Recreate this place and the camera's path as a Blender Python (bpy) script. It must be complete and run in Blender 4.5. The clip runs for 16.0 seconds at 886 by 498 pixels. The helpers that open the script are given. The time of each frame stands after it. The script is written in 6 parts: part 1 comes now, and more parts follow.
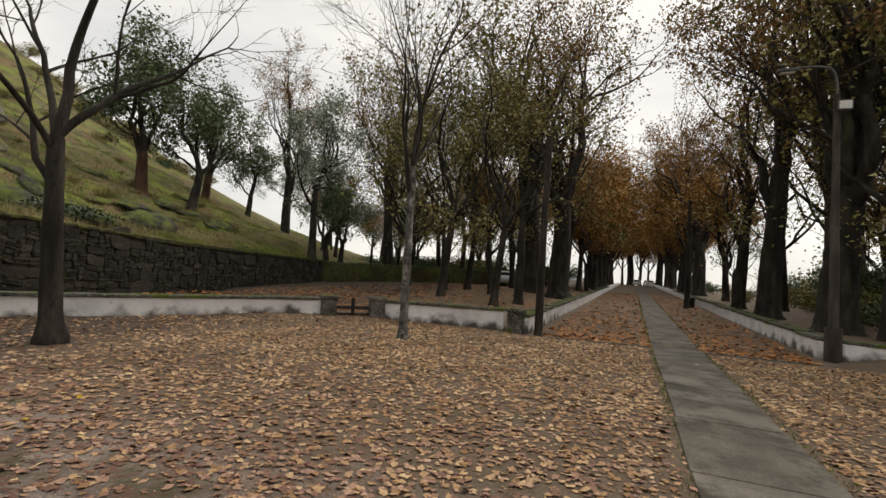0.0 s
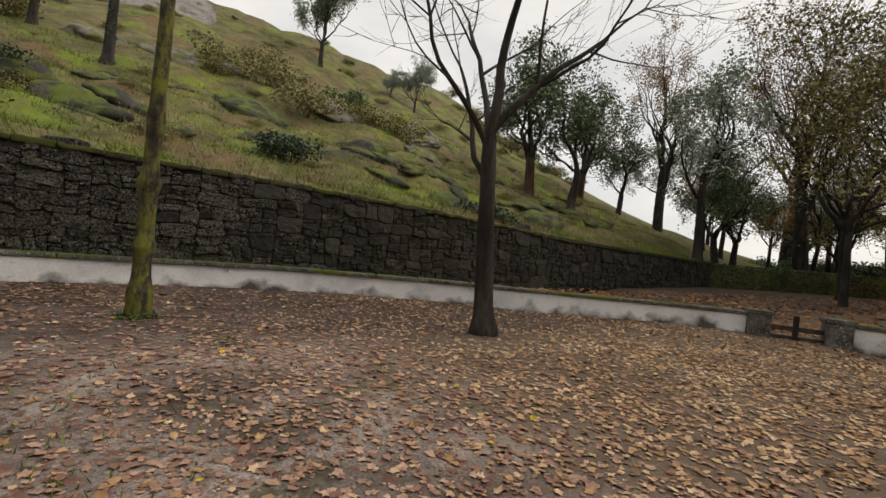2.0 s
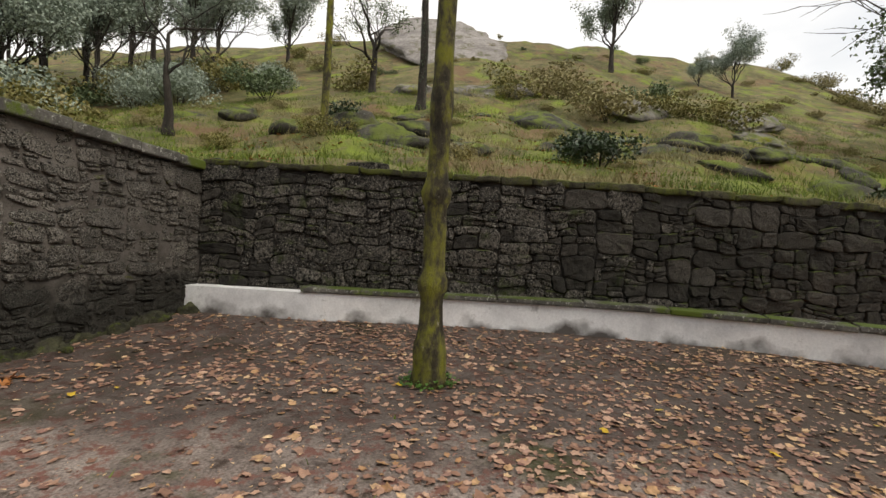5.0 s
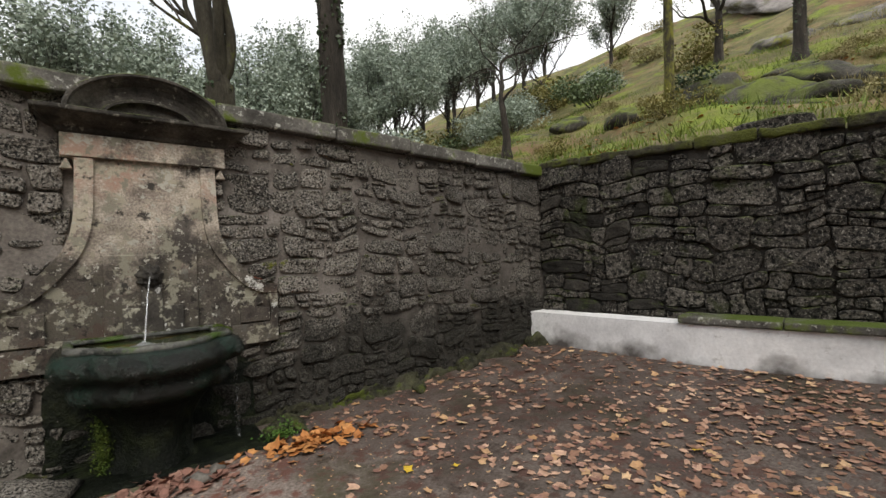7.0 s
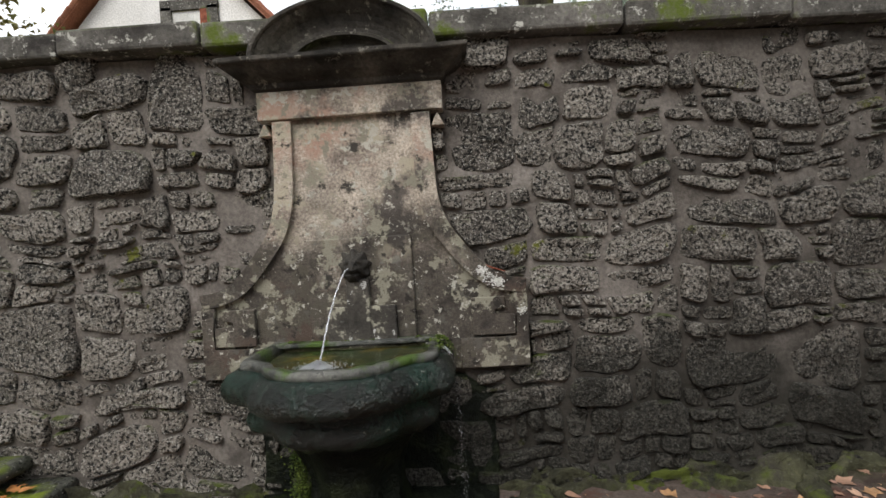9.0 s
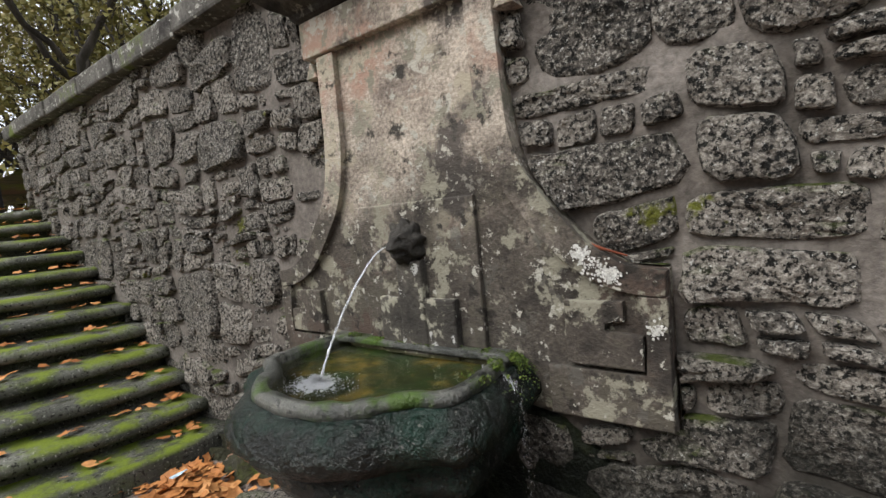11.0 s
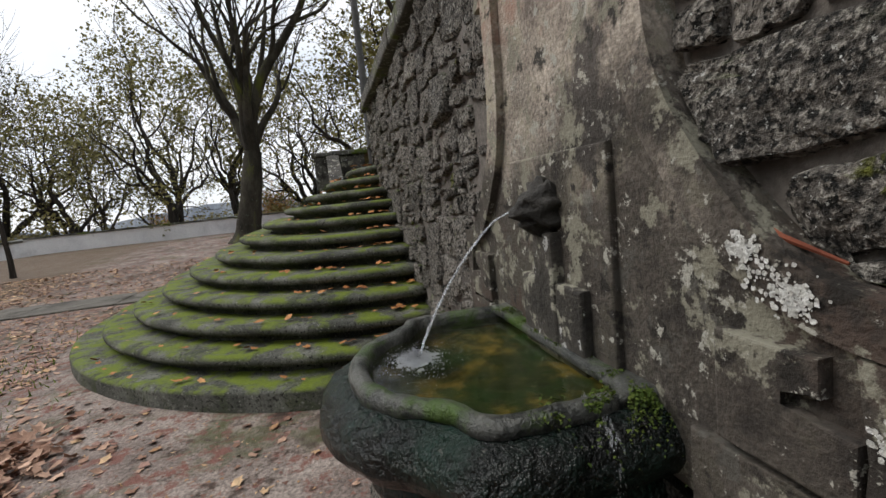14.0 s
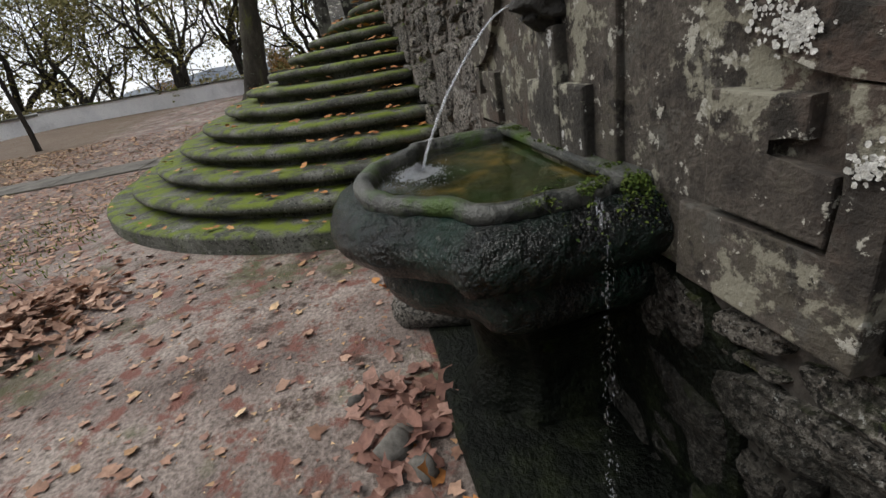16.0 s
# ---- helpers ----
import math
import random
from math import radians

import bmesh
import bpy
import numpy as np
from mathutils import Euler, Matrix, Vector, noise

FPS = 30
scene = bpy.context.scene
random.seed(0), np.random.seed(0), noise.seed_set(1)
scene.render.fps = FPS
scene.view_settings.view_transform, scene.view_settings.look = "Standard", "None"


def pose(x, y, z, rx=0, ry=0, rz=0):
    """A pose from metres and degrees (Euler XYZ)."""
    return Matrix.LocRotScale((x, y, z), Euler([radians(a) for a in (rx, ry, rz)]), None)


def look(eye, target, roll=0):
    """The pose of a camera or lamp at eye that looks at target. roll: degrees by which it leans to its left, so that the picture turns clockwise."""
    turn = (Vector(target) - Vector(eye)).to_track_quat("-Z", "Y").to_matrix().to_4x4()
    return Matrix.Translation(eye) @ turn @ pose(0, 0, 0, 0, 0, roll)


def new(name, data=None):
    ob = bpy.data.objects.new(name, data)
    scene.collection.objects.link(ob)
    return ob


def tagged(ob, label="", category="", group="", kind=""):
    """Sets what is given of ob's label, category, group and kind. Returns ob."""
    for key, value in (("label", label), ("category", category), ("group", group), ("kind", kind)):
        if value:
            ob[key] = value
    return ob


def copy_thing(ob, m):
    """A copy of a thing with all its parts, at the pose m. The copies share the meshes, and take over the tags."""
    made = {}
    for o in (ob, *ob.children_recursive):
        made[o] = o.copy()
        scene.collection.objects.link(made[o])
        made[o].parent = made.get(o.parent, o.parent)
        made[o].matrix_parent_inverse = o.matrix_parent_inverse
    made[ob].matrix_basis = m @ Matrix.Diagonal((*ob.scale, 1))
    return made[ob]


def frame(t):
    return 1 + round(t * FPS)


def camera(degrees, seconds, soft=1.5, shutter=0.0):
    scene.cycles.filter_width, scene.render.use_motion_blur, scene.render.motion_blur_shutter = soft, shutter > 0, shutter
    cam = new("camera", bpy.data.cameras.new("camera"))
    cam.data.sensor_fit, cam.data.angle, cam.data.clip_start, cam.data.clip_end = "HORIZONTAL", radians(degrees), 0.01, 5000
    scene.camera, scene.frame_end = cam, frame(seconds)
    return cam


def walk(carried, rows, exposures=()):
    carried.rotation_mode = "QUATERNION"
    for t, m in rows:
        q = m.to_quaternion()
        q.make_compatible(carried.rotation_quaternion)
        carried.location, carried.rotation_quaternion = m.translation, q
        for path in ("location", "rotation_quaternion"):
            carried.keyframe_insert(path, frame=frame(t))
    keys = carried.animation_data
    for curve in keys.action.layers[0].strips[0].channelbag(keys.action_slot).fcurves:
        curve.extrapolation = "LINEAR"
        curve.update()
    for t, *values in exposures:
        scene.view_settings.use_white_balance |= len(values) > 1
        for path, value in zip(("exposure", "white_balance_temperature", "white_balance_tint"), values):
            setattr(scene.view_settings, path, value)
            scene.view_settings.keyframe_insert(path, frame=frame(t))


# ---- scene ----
cam = camera(87.5, 16.0)
METRES, EYE, TILT, LEAN, TURN = 12.2, 1.5, 0.0, 0.0, 22.5
ROWS = [
    (0.0, 0.0, 0.0, 0.0, -0.22, 3.35, -3.73),
    (0.5, -0.0286, 0.0359, -0.0029, 10.2, 2.73, -4.43),
    (1.0, -0.0656, 0.0675, -0.0052, 20.89, 2.04, -5.44),
    (1.5, -0.1038, 0.0955, -0.0065, 31.69, 0.82, -5.71),
    (2.0, -0.148, 0.1176, -0.0084, 42.19, -0.39, -5.86),
    (2.5, -0.1885, 0.1367, -0.0082, 49.67, -1.13, -5.25),
    (3.0, -0.2319, 0.1579, -0.01, 54.19, -1.28, -5.4),
    (5.5, -0.45, 0.2095, -0.012, 85.84, -0.37, -1.46),
    (6.0, -0.4918, 0.1997, -0.012, 95.92, -0.19, 0.15),
    (6.5, -0.5288, 0.1875, -0.0107, 106.11, -0.03, 1.3),
    (7.0, -0.5663, 0.1694, -0.0125, 116.92, 0.43, 1.83),
    (7.5, -0.6054, 0.1562, -0.0134, 128.43, 0.44, 2.46),
    (8.0, -0.6416, 0.1386, -0.0132, 139.55, 0.11, 2.87),
    (8.5, -0.6756, 0.1164, -0.0114, 150.13, -0.97, 3.01),
    (11.0, -0.7945, 0.0226, -0.0116, 193.68, -4.87, 5.67),
    (11.5, -0.8086, 0.0118, -0.0118, 203.08, -5.23, 5.81),
    (12.0, -0.8216, 0.0055, -0.0112, 211.39, -5.46, 5.77),
    (12.5, -0.8214, -0.0081, -0.0135, 218.35, -5.97, 5.62),
    (13.0, -0.8194, -0.0204, -0.0134, 225.51, -6.21, 5.64),
    (13.5, -0.8235, -0.0299, -0.0127, 231.48, -6.77, 5.84),
    (14.0, -0.8272, -0.0352, -0.015, 233.58, -6.94, 5.9),
    (14.5, -0.8281, -0.0339, -0.0151, 236.09, -8.61, 6.32),
    (15.0, -0.8289, -0.0347, -0.0183, 236.77, -12.4, 7.15),
    (15.5, -0.831, -0.0363, -0.023, 236.15, -17.93, 8.07),
    (16.0, -0.8322, -0.0363, -0.0278, 235.48, -23.96, 8.96),
]
walk(cam, [(t, pose(0, 0, EYE, TILT, LEAN, TURN) @ pose(METRES * x, METRES * y, METRES * z, 90 + pitch, roll, yaw)) for t, x, y, z, yaw, pitch, roll in ROWS],
     [(0.0, 0.17, 7550, 10), (2.0, 0.08, 7450, 10), (3.0, 0.22, 7400, 10), (5.5, 0.5, 7200, 10), (8.5, 0.85, 6700, 10), (11.5, 1.12, 6600, 10), (12.5, 0.8, 6600, 10), (14.5, 0.4, 6600, 10), (16.0, 0.45, 6600, 10)])

# ---- light: an overcast late-autumn day ----
world = bpy.data.worlds.new("world")
scene.world = world
world.use_nodes = True
wn, wl = world.node_tree.nodes, world.node_tree.links
sky = wn.new("ShaderNodeTexSky")
sky.sky_type = "NISHITA"
sky.sun_disc = False
sky.sun_elevation, sky.sun_rotation = radians(48), radians(27)
wtc, wmap, wnoise, wramp, wmix = (wn.new("ShaderNode" + k) for k in ("TexCoord", "Mapping", "TexNoise", "ValToRGB", "MixRGB"))
wmap.inputs["Scale"].default_value = (1, 1, 2.6)
wnoise.inputs["Scale"].default_value, wnoise.inputs["Detail"].default_value = 2.2, 6
wramp.color_ramp.elements[0].position, wramp.color_ramp.elements[0].color = 0.30, (6.0, 6.5, 7.3, 1)
wramp.color_ramp.elements[1].position, wramp.color_ramp.elements[1].color = 0.62, (8.9, 9.1, 9.5, 1)
wl.new(wtc.outputs["Generated"], wmap.inputs["Vector"])
wl.new(wmap.outputs["Vector"], wnoise.inputs["Vector"])
wl.new(wnoise.outputs["Fac"], wramp.inputs["Fac"])
wmix.inputs["Fac"].default_value = 0.88
wl.new(sky.outputs["Color"], wmix.inputs["Color1"])
wl.new(wramp.outputs["Color"], wmix.inputs["Color2"])
wl.new(wmix.outputs["Color"], wn["Background"].inputs["Color"])
wn["Background"].inputs["Strength"].default_value = 0.105
sun = new("sun", bpy.data.lights.new("sun", "SUN"))
sun.data.energy, sun.data.angle, sun.data.color = 1.5, radians(40), (1.0, 0.97, 0.92)
sun.matrix_world = look((0, 0, 30), (-9, -18, 8))


# ---- materials ----
def surf(name, cols, scale=4.0, rough=0.85, bump=0.3, fine=40.0, spots=(), moss=None, stretch=(1, 1, 1), per="", spec=0.3, coords="Position", dist=0.02, grit=0.32):
    """cols: three colours, dark to light; spots: (colour, scale, low edge, high edge); moss: (colour, amount) on faces that look up."""
    m = bpy.data.materials.new(name)
    m.use_nodes = True
    n, l = m.node_tree.nodes, m.node_tree.links
    b = n["Principled BSDF"]
    b.inputs["Roughness"].default_value = rough
    b.inputs["Specular IOR Level"].default_value = spec
    geo = n.new("ShaderNodeNewGeometry")
    mp = n.new("ShaderNodeMapping")
    mp.inputs["Scale"].default_value = stretch
    if coords == "Position":
        l.new(geo.outputs["Position"], mp.inputs["Vector"])
    else:
        l.new(n.new("ShaderNodeTexCoord").outputs["Object"], mp.inputs["Vector"])

    def nz(sc, det=5, ro=0.6):
        t = n.new("ShaderNodeTexNoise")
        t.inputs["Scale"].default_value, t.inputs["Detail"].default_value, t.inputs["Roughness"].default_value = sc, det, ro
        l.new(mp.outputs["Vector"], t.inputs["Vector"])
        return t.outputs["Fac"]

    def ramp(fac, stops):
        r = n.new("ShaderNodeValToRGB")
        e = r.color_ramp.elements
        while len(e) < len(stops):
            e.new(0.5)
        for k, (p, c) in enumerate(stops):
            e[k].position, e[k].color = p, (*c, 1) if len(c) == 3 else c
        l.new(fac, r.inputs["Fac"])
        return r.outputs["Color"]

    def mix(fac, a, c, mode="MIX"):
        x = n.new("ShaderNodeMixRGB")
        x.blend_type = mode
        for s, v in ((x.inputs["Fac"], fac), (x.inputs["Color1"], a), (x.inputs["Color2"], c)):
            if isinstance(v, tuple):
                s.default_value = (*v, 1)
            elif isinstance(v, (int, float)):
                s.default_value = v
            else:
                l.new(v, s)
        return x.outputs["Color"]

    big, small = nz(scale), nz(fine, 4, 0.65)
    col = ramp(big, [(0.32, cols[0]), (0.5, cols[1]), (0.68, cols[2])])
    if per:
        rnd = n.new("ShaderNodeObjectInfo").outputs["Random"] if per == "object" else geo.outputs["Random Per Island"]
        tone = ramp(rnd, [(0.0, cols[0]), (0.5, cols[1]), (1.0, cols[2])])
        col = mix(0.6, col, tone)
    grain = ramp(small, [(0.3, (1 - grit,) * 3), (0.7, (1 + grit * 0.9,) * 3)])
    col = mix(1.0, col, grain, "MULTIPLY")
    for c, sc, lo, hi in spots:
        mask = ramp(nz(sc, 6, 0.7), [(lo, (0, 0, 0)), (hi, (1, 1, 1))])
        col = mix(mask, col, c)
    if moss:
        sep = n.new("ShaderNodeSeparateXYZ")
        l.new(geo.outputs["Normal"], sep.inputs["Vector"])
        up = ramp(sep.outputs["Z"], [(0.25, (0, 0, 0)), (0.9, (1, 1, 1))])
        patch = ramp(nz(moss[2] if len(moss) > 2 else 3.0, 6), [(0.62 - moss[1] * 0.35, (0, 0, 0)), (0.72 - moss[1] * 0.3, (1, 1, 1))])
        col = mix(mix(1.0, up, patch, "MULTIPLY"), col, mix(small, tuple(v * 0.5 for v in moss[0]), tuple(v * 1.4 for v in moss[0])))
    l.new(col, b.inputs["Base Color"])
    if bump:
        bm1 = n.new("ShaderNodeBump")
        bm1.inputs["Strength"].default_value, bm1.inputs["Distance"].default_value = bump, dist
        l.new(mix(0.5, small, big), bm1.inputs["Height"])
        l.new(bm1.outputs["Normal"], b.inputs["Normal"])
    return m


LICHEN = (0.42, 0.42, 0.38)
MOSS = (0.075, 0.10, 0.015)
M = dict(
    stone=surf("granite_rubble", [(0.07, 0.063, 0.055), (0.165, 0.15, 0.132), (0.33, 0.30, 0.262)], 5.0, 0.85, 1.0, 62, [((0.35, 0.33, 0.29), 62, 0.53, 0.60), ((0.007, 0.007, 0.006), 52, 0.50, 0.565), ((0.13, 0.14, 0.022), 2.6, 0.63, 0.67), ((0.52, 0.52, 0.49), 70, 0.61, 0.645)], (MOSS, 0.25), per="object", dist=0.06, grit=0.75),
    stone_far=surf("granite_rubble_joined", [(0.067, 0.061, 0.053), (0.16, 0.145, 0.127), (0.32, 0.29, 0.253)], 5.0, 0.85, 1.0, 55, [((0.33, 0.31, 0.275), 56, 0.53, 0.60), ((0.007, 0.007, 0.006), 46, 0.50, 0.565), ((0.12, 0.13, 0.022), 2.2, 0.63, 0.67), ((0.48, 0.48, 0.45), 66, 0.61, 0.65)], (MOSS, 0.3), per="island", dist=0.06, grit=0.75),
    # west wall: darker than the fountain wall, its joined stones darker still
    stone_dark=surf("dark_granite_rubble", [(0.028, 0.025, 0.021), (0.070, 0.063, 0.054), (0.15, 0.135, 0.116)], 4.0, 0.85, 1.0, 50, [((0.28, 0.262, 0.23), 38, 0.56, 0.61), ((0.005, 0.005, 0.004), 22, 0.505, 0.56), ((0.035, 0.045, 0.012), 1.7, 0.58, 0.68)], (MOSS, 0.35), per="object", dist=0.06, grit=0.75),
    stone_darker_far=surf("darker_granite_rubble_joined", [(0.014, 0.0125, 0.0105), (0.033, 0.030, 0.025), (0.078, 0.070, 0.06)], 4.0, 0.85, 1.0, 50, [((0.09, 0.083, 0.072), 24, 0.60, 0.72), ((0.02, 0.027, 0.008), 1.7, 0.58, 0.68)], (MOSS, 0.35), per="island", dist=0.06, grit=0.75),
    mortar_dark=surf("dark_mortar", [(0.022, 0.020, 0.018), (0.052, 0.047, 0.041), (0.09, 0.082, 0.072)], 2.0, 0.9, 0.7, 45, [((0.01, 0.01, 0.008), 1.4, 0.54, 0.72)]),
    mortar=surf("old_mortar", [(0.075, 0.066, 0.058), (0.15, 0.134, 0.12), (0.22, 0.2, 0.182)], 2.0, 0.95, 0.7, 45, [((0.03, 0.027, 0.023), 1.4, 0.54, 0.72)]),
    coping=surf("coping_stone", [(0.045, 0.042, 0.037), (0.10, 0.095, 0.085), (0.19, 0.18, 0.165)], 3, 0.9, 0.7, 45, [((0.025, 0.022, 0.02), 2.0, 0.53, 0.66), (LICHEN, 18, 0.57, 0.64), ((0.085, 0.115, 0.016), 1.5, 0.53, 0.61)], ((0.07, 0.10, 0.015), 0.55, 1.4)),
    fount=surf("fountain_granite", [(0.21, 0.175, 0.15), (0.38, 0.33, 0.275), (0.55, 0.485, 0.41)], 4.0, 0.88, 0.8, 60, [((0.38, 0.255, 0.20), 1.9, 0.53, 0.63), ((0.40, 0.36, 0.28), 5.5, 0.53, 0.57), ((0.10, 0.088, 0.078), 2.7, 0.53, 0.62), ((0.46, 0.44, 0.38), 9, 0.585, 0.61), ((0.05, 0.046, 0.04), 7.0, 0.57, 0.63)], grit=0.55),
    fount_low=surf("fountain_granite_damp", [(0.026, 0.024, 0.021), (0.062, 0.056, 0.048), (0.12, 0.11, 0.094)], 4, 0.8, 0.8, 55, [((0.30, 0.29, 0.23), 8, 0.56, 0.60), ((0.5, 0.5, 0.48), 13, 0.61, 0.635), ((0.06, 0.06, 0.02), 4, 0.62, 0.72)]),
    cornice=surf("cornice_stone", [(0.018, 0.016, 0.014), (0.048, 0.044, 0.038), (0.11, 0.10, 0.085)], 4, 0.9, 0.9, 50, [((0.015, 0.014, 0.012), 2.5, 0.52, 0.62), ((0.22, 0.21, 0.18), 11, 0.60, 0.68)], (MOSS, 0.5, 5.0)),
    basin=surf("wet_basin_stone", [(0.003, 0.004, 0.0035), (0.008, 0.011, 0.009), (0.02, 0.026, 0.022)], 6, 0.18, 1.0, 30, [((0.006, 0.024, 0.016), 3, 0.46, 0.62), ((0.13, 0.125, 0.11), 34, 0.63, 0.68)], spec=0.4, dist=0.07, grit=0.8),
    basin_rim=surf("wet_basin_rim", [(0.03, 0.034, 0.03), (0.08, 0.082, 0.074), (0.17, 0.17, 0.15)], 9, 0.35, 1.0, 90, [((0.05, 0.095, 0.010), 2.6, 0.52, 0.60), ((0.012, 0.014, 0.012), 12, 0.54, 0.62)], None, spec=0.5),
    # wet slimy stone, taken near black to paint in the basin's shade
    pedestal=surf("slimy_shaded_stone", [(0.003, 0.004, 0.003), (0.007, 0.009, 0.006), (0.02, 0.025, 0.012)], 5, 0.45, 1.0, 40, [((0.04, 0.07, 0.01), 3, 0.62, 0.74)], spec=0.12, dist=0.04),
    step=surf("mossy_step_stone", [(0.036, 0.037, 0.030), (0.085, 0.086, 0.072), (0.18, 0.18, 0.155)], 2.5, 0.85, 0.7, 55, [((0.05, 0.065, 0.018), 2.4, 0.5, 0.7), ((0.32, 0.32, 0.28), 50, 0.60, 0.65), ((0.012, 0.012, 0.009), 42, 0.555, 0.60)], ((0.125, 0.165, 0.015), 0.52, 4.5)),
    white=surf("weathered_whitewash", [(0.62, 0.62, 0.63), (0.80, 0.80, 0.81), (0.86, 0.86, 0.86)], 1.3, 0.9, 0.25, 30, [((0.12, 0.11, 0.10), 2.0, 0.62, 0.80), ((0.30, 0.29, 0.28), 6, 0.62, 0.78)], grit=0.1),
    earth=surf("damp_earth", [(0.12, 0.092, 0.08), (0.235, 0.19, 0.165), (0.36, 0.305, 0.265)], 1.6, 0.8, 1.0, 42, [((0.075, 0.095, 0.022), 0.7, 0.55, 0.66), ((0.19, 0.085, 0.065), 6.0, 0.52, 0.60), ((0.06, 0.04, 0.03), 5.0, 0.56, 0.66), ((0.34, 0.29, 0.25), 75, 0.62, 0.70), ((0.06, 0.042, 0.03), 0.35, 0.52, 0.66)], grit=0.6, dist=0.03),
    hill=surf("hill_turf", [(0.055, 0.055, 0.022), (0.11, 0.105, 0.04), (0.19, 0.16, 0.075)], 0.5, 0.95, 0.8, 9, [((0.15, 0.095, 0.05), 0.33, 0.50, 0.60), ((0.21, 0.155, 0.08), 0.9, 0.55, 0.66), ((0.16, 0.21, 0.024), 0.4, 0.50, 0.64), ((0.04, 0.036, 0.02), 1.1, 0.55, 0.66), ((0.24, 0.20, 0.11), 2.2, 0.60, 0.70)], dist=0.1),
    concrete=surf("path_concrete", [(0.07, 0.062, 0.05), (0.13, 0.118, 0.098), (0.20, 0.182, 0.155)], 1.2, 0.7, 0.4, 40, [((0.045, 0.038, 0.028), 1.3, 0.48, 0.60), ((0.09, 0.07, 0.05), 4, 0.62, 0.7)]),
    cobble=surf("cobble_stone", [(0.07, 0.065, 0.06), (0.13, 0.12, 0.105), (0.2, 0.185, 0.165)], 3, 0.85, 0.5, 40),
    bark=surf("dark_bark", [(0.014, 0.012, 0.010), (0.034, 0.029, 0.024), (0.07, 0.06, 0.05)], 3, 0.95, 1.0, 26, [((0.05, 0.065, 0.02), 2.2, 0.60, 0.72)], stretch=(1, 1, 0.25), dist=0.05, coords="Object"),
    bark_red=surf("stripped_cork_bark", [(0.03, 0.015, 0.010), (0.065, 0.033, 0.022), (0.11, 0.06, 0.04)], 3, 0.95, 0.8, 26, [], stretch=(1, 1, 0.25), dist=0.05, coords="Object"),
    bark_moss=surf("mossy_bark", [(0.022, 0.019, 0.012), (0.065, 0.056, 0.034), (0.15, 0.125, 0.08)], 5.0, 0.95, 1.0, 28, [((0.15, 0.15, 0.02), 5.0, 0.44, 0.60), ((0.035, 0.03, 0.022), 7.0, 0.56, 0.70), ((0.24, 0.22, 0.17), 22, 0.64, 0.70)], stretch=(1, 1, 0.5), dist=0.04, coords="Object"),
    bark_grey=surf("mossy_grey_bark", [(0.018, 0.016, 0.012), (0.045, 0.04, 0.03), (0.085, 0.078, 0.058)], 2.2, 0.95, 1.0, 26, [((0.10, 0.11, 0.022), 2.0, 0.56, 0.68)], stretch=(1, 1, 0.35), dist=0.05, coords="Object"),
    limewash=surf("limewashed_render", [(0.60, 0.60, 0.61), (0.78, 0.78, 0.79), (0.85, 0.85, 0.85)], 0.9, 0.9, 0.3, 22, [((0.30, 0.29, 0.27), 1.4, 0.60, 0.76)], grit=0.1),
    birch=surf("birch_bark", [(0.03, 0.028, 0.025), (0.13, 0.125, 0.115), (0.36, 0.36, 0.34)], 5, 0.9, 0.6, 24, [((0.03, 0.027, 0.024), 3.5, 0.54, 0.62)], stretch=(1, 1, 0.7), coords="Object"),
    twig=surf("twig_bark", [(0.02, 0.017, 0.014), (0.04, 0.034, 0.028), (0.065, 0.055, 0.045)], 2, 0.95, 0, 20),
    leaf_green=surf("evergreen_leaf", [(0.04, 0.064, 0.028), (0.10, 0.14, 0.064), (0.19, 0.24, 0.135)], 0.8, 0.6, 0, 12, per="island"),
    # grey-green leaf, paled so that mist is painted into the crowns
    leaf_blue=surf("hazy_eucalypt_leaf", [(0.15, 0.19, 0.145), (0.26, 0.31, 0.25), (0.38, 0.43, 0.355)], 0.8, 0.6, 0, 12, per="island"),
    leaf_brown=surf("autumn_oak_leaf", [(0.10, 0.058, 0.02), (0.22, 0.125, 0.04), (0.34, 0.21, 0.08)], 0.6, 0.7, 0, 12, per="island"),
    leaf_gold=surf("golden_autumn_leaf", [(0.18, 0.10, 0.025), (0.34, 0.18, 0.045), (0.46, 0.28, 0.085)], 0.6, 0.7, 0, 12, per="island"),
    leaf_olive=surf("olive_autumn_leaf", [(0.085, 0.09, 0.028), (0.19, 0.175, 0.053), (0.31, 0.26, 0.095)], 0.6, 0.7, 0, 12, per="island"),
    rim_moss=surf("wet_green_moss", [(0.022, 0.045, 0.006), (0.055, 0.09, 0.012), (0.12, 0.15, 0.022)], 8, 0.8, 0, 40, per="island"),
    lichen=surf("white_lichen", [(0.42, 0.42, 0.38), (0.58, 0.58, 0.55), (0.70, 0.70, 0.68)], 30, 0.95, 0.6, 90, [((0.2, 0.19, 0.17), 60, 0.58, 0.66)], per="island"),
    fern=surf("fern_leaf", [(0.03, 0.07, 0.01), (0.06, 0.13, 0.02), (0.10, 0.20, 0.035)], 3, 0.6, 0, 20, per="island"),
    ivy=surf("ivy_leaf", [(0.012, 0.028, 0.010), (0.03, 0.058, 0.022), (0.065, 0.10, 0.045)], 3, 0.45, 0, 20, per="island", spec=0.5),
    litter=surf("fallen_plane_leaf", [(0.20, 0.094, 0.043), (0.44, 0.26, 0.13), (0.77, 0.57, 0.35)], 1.0, 0.75, 0.2, 30, per="island"),
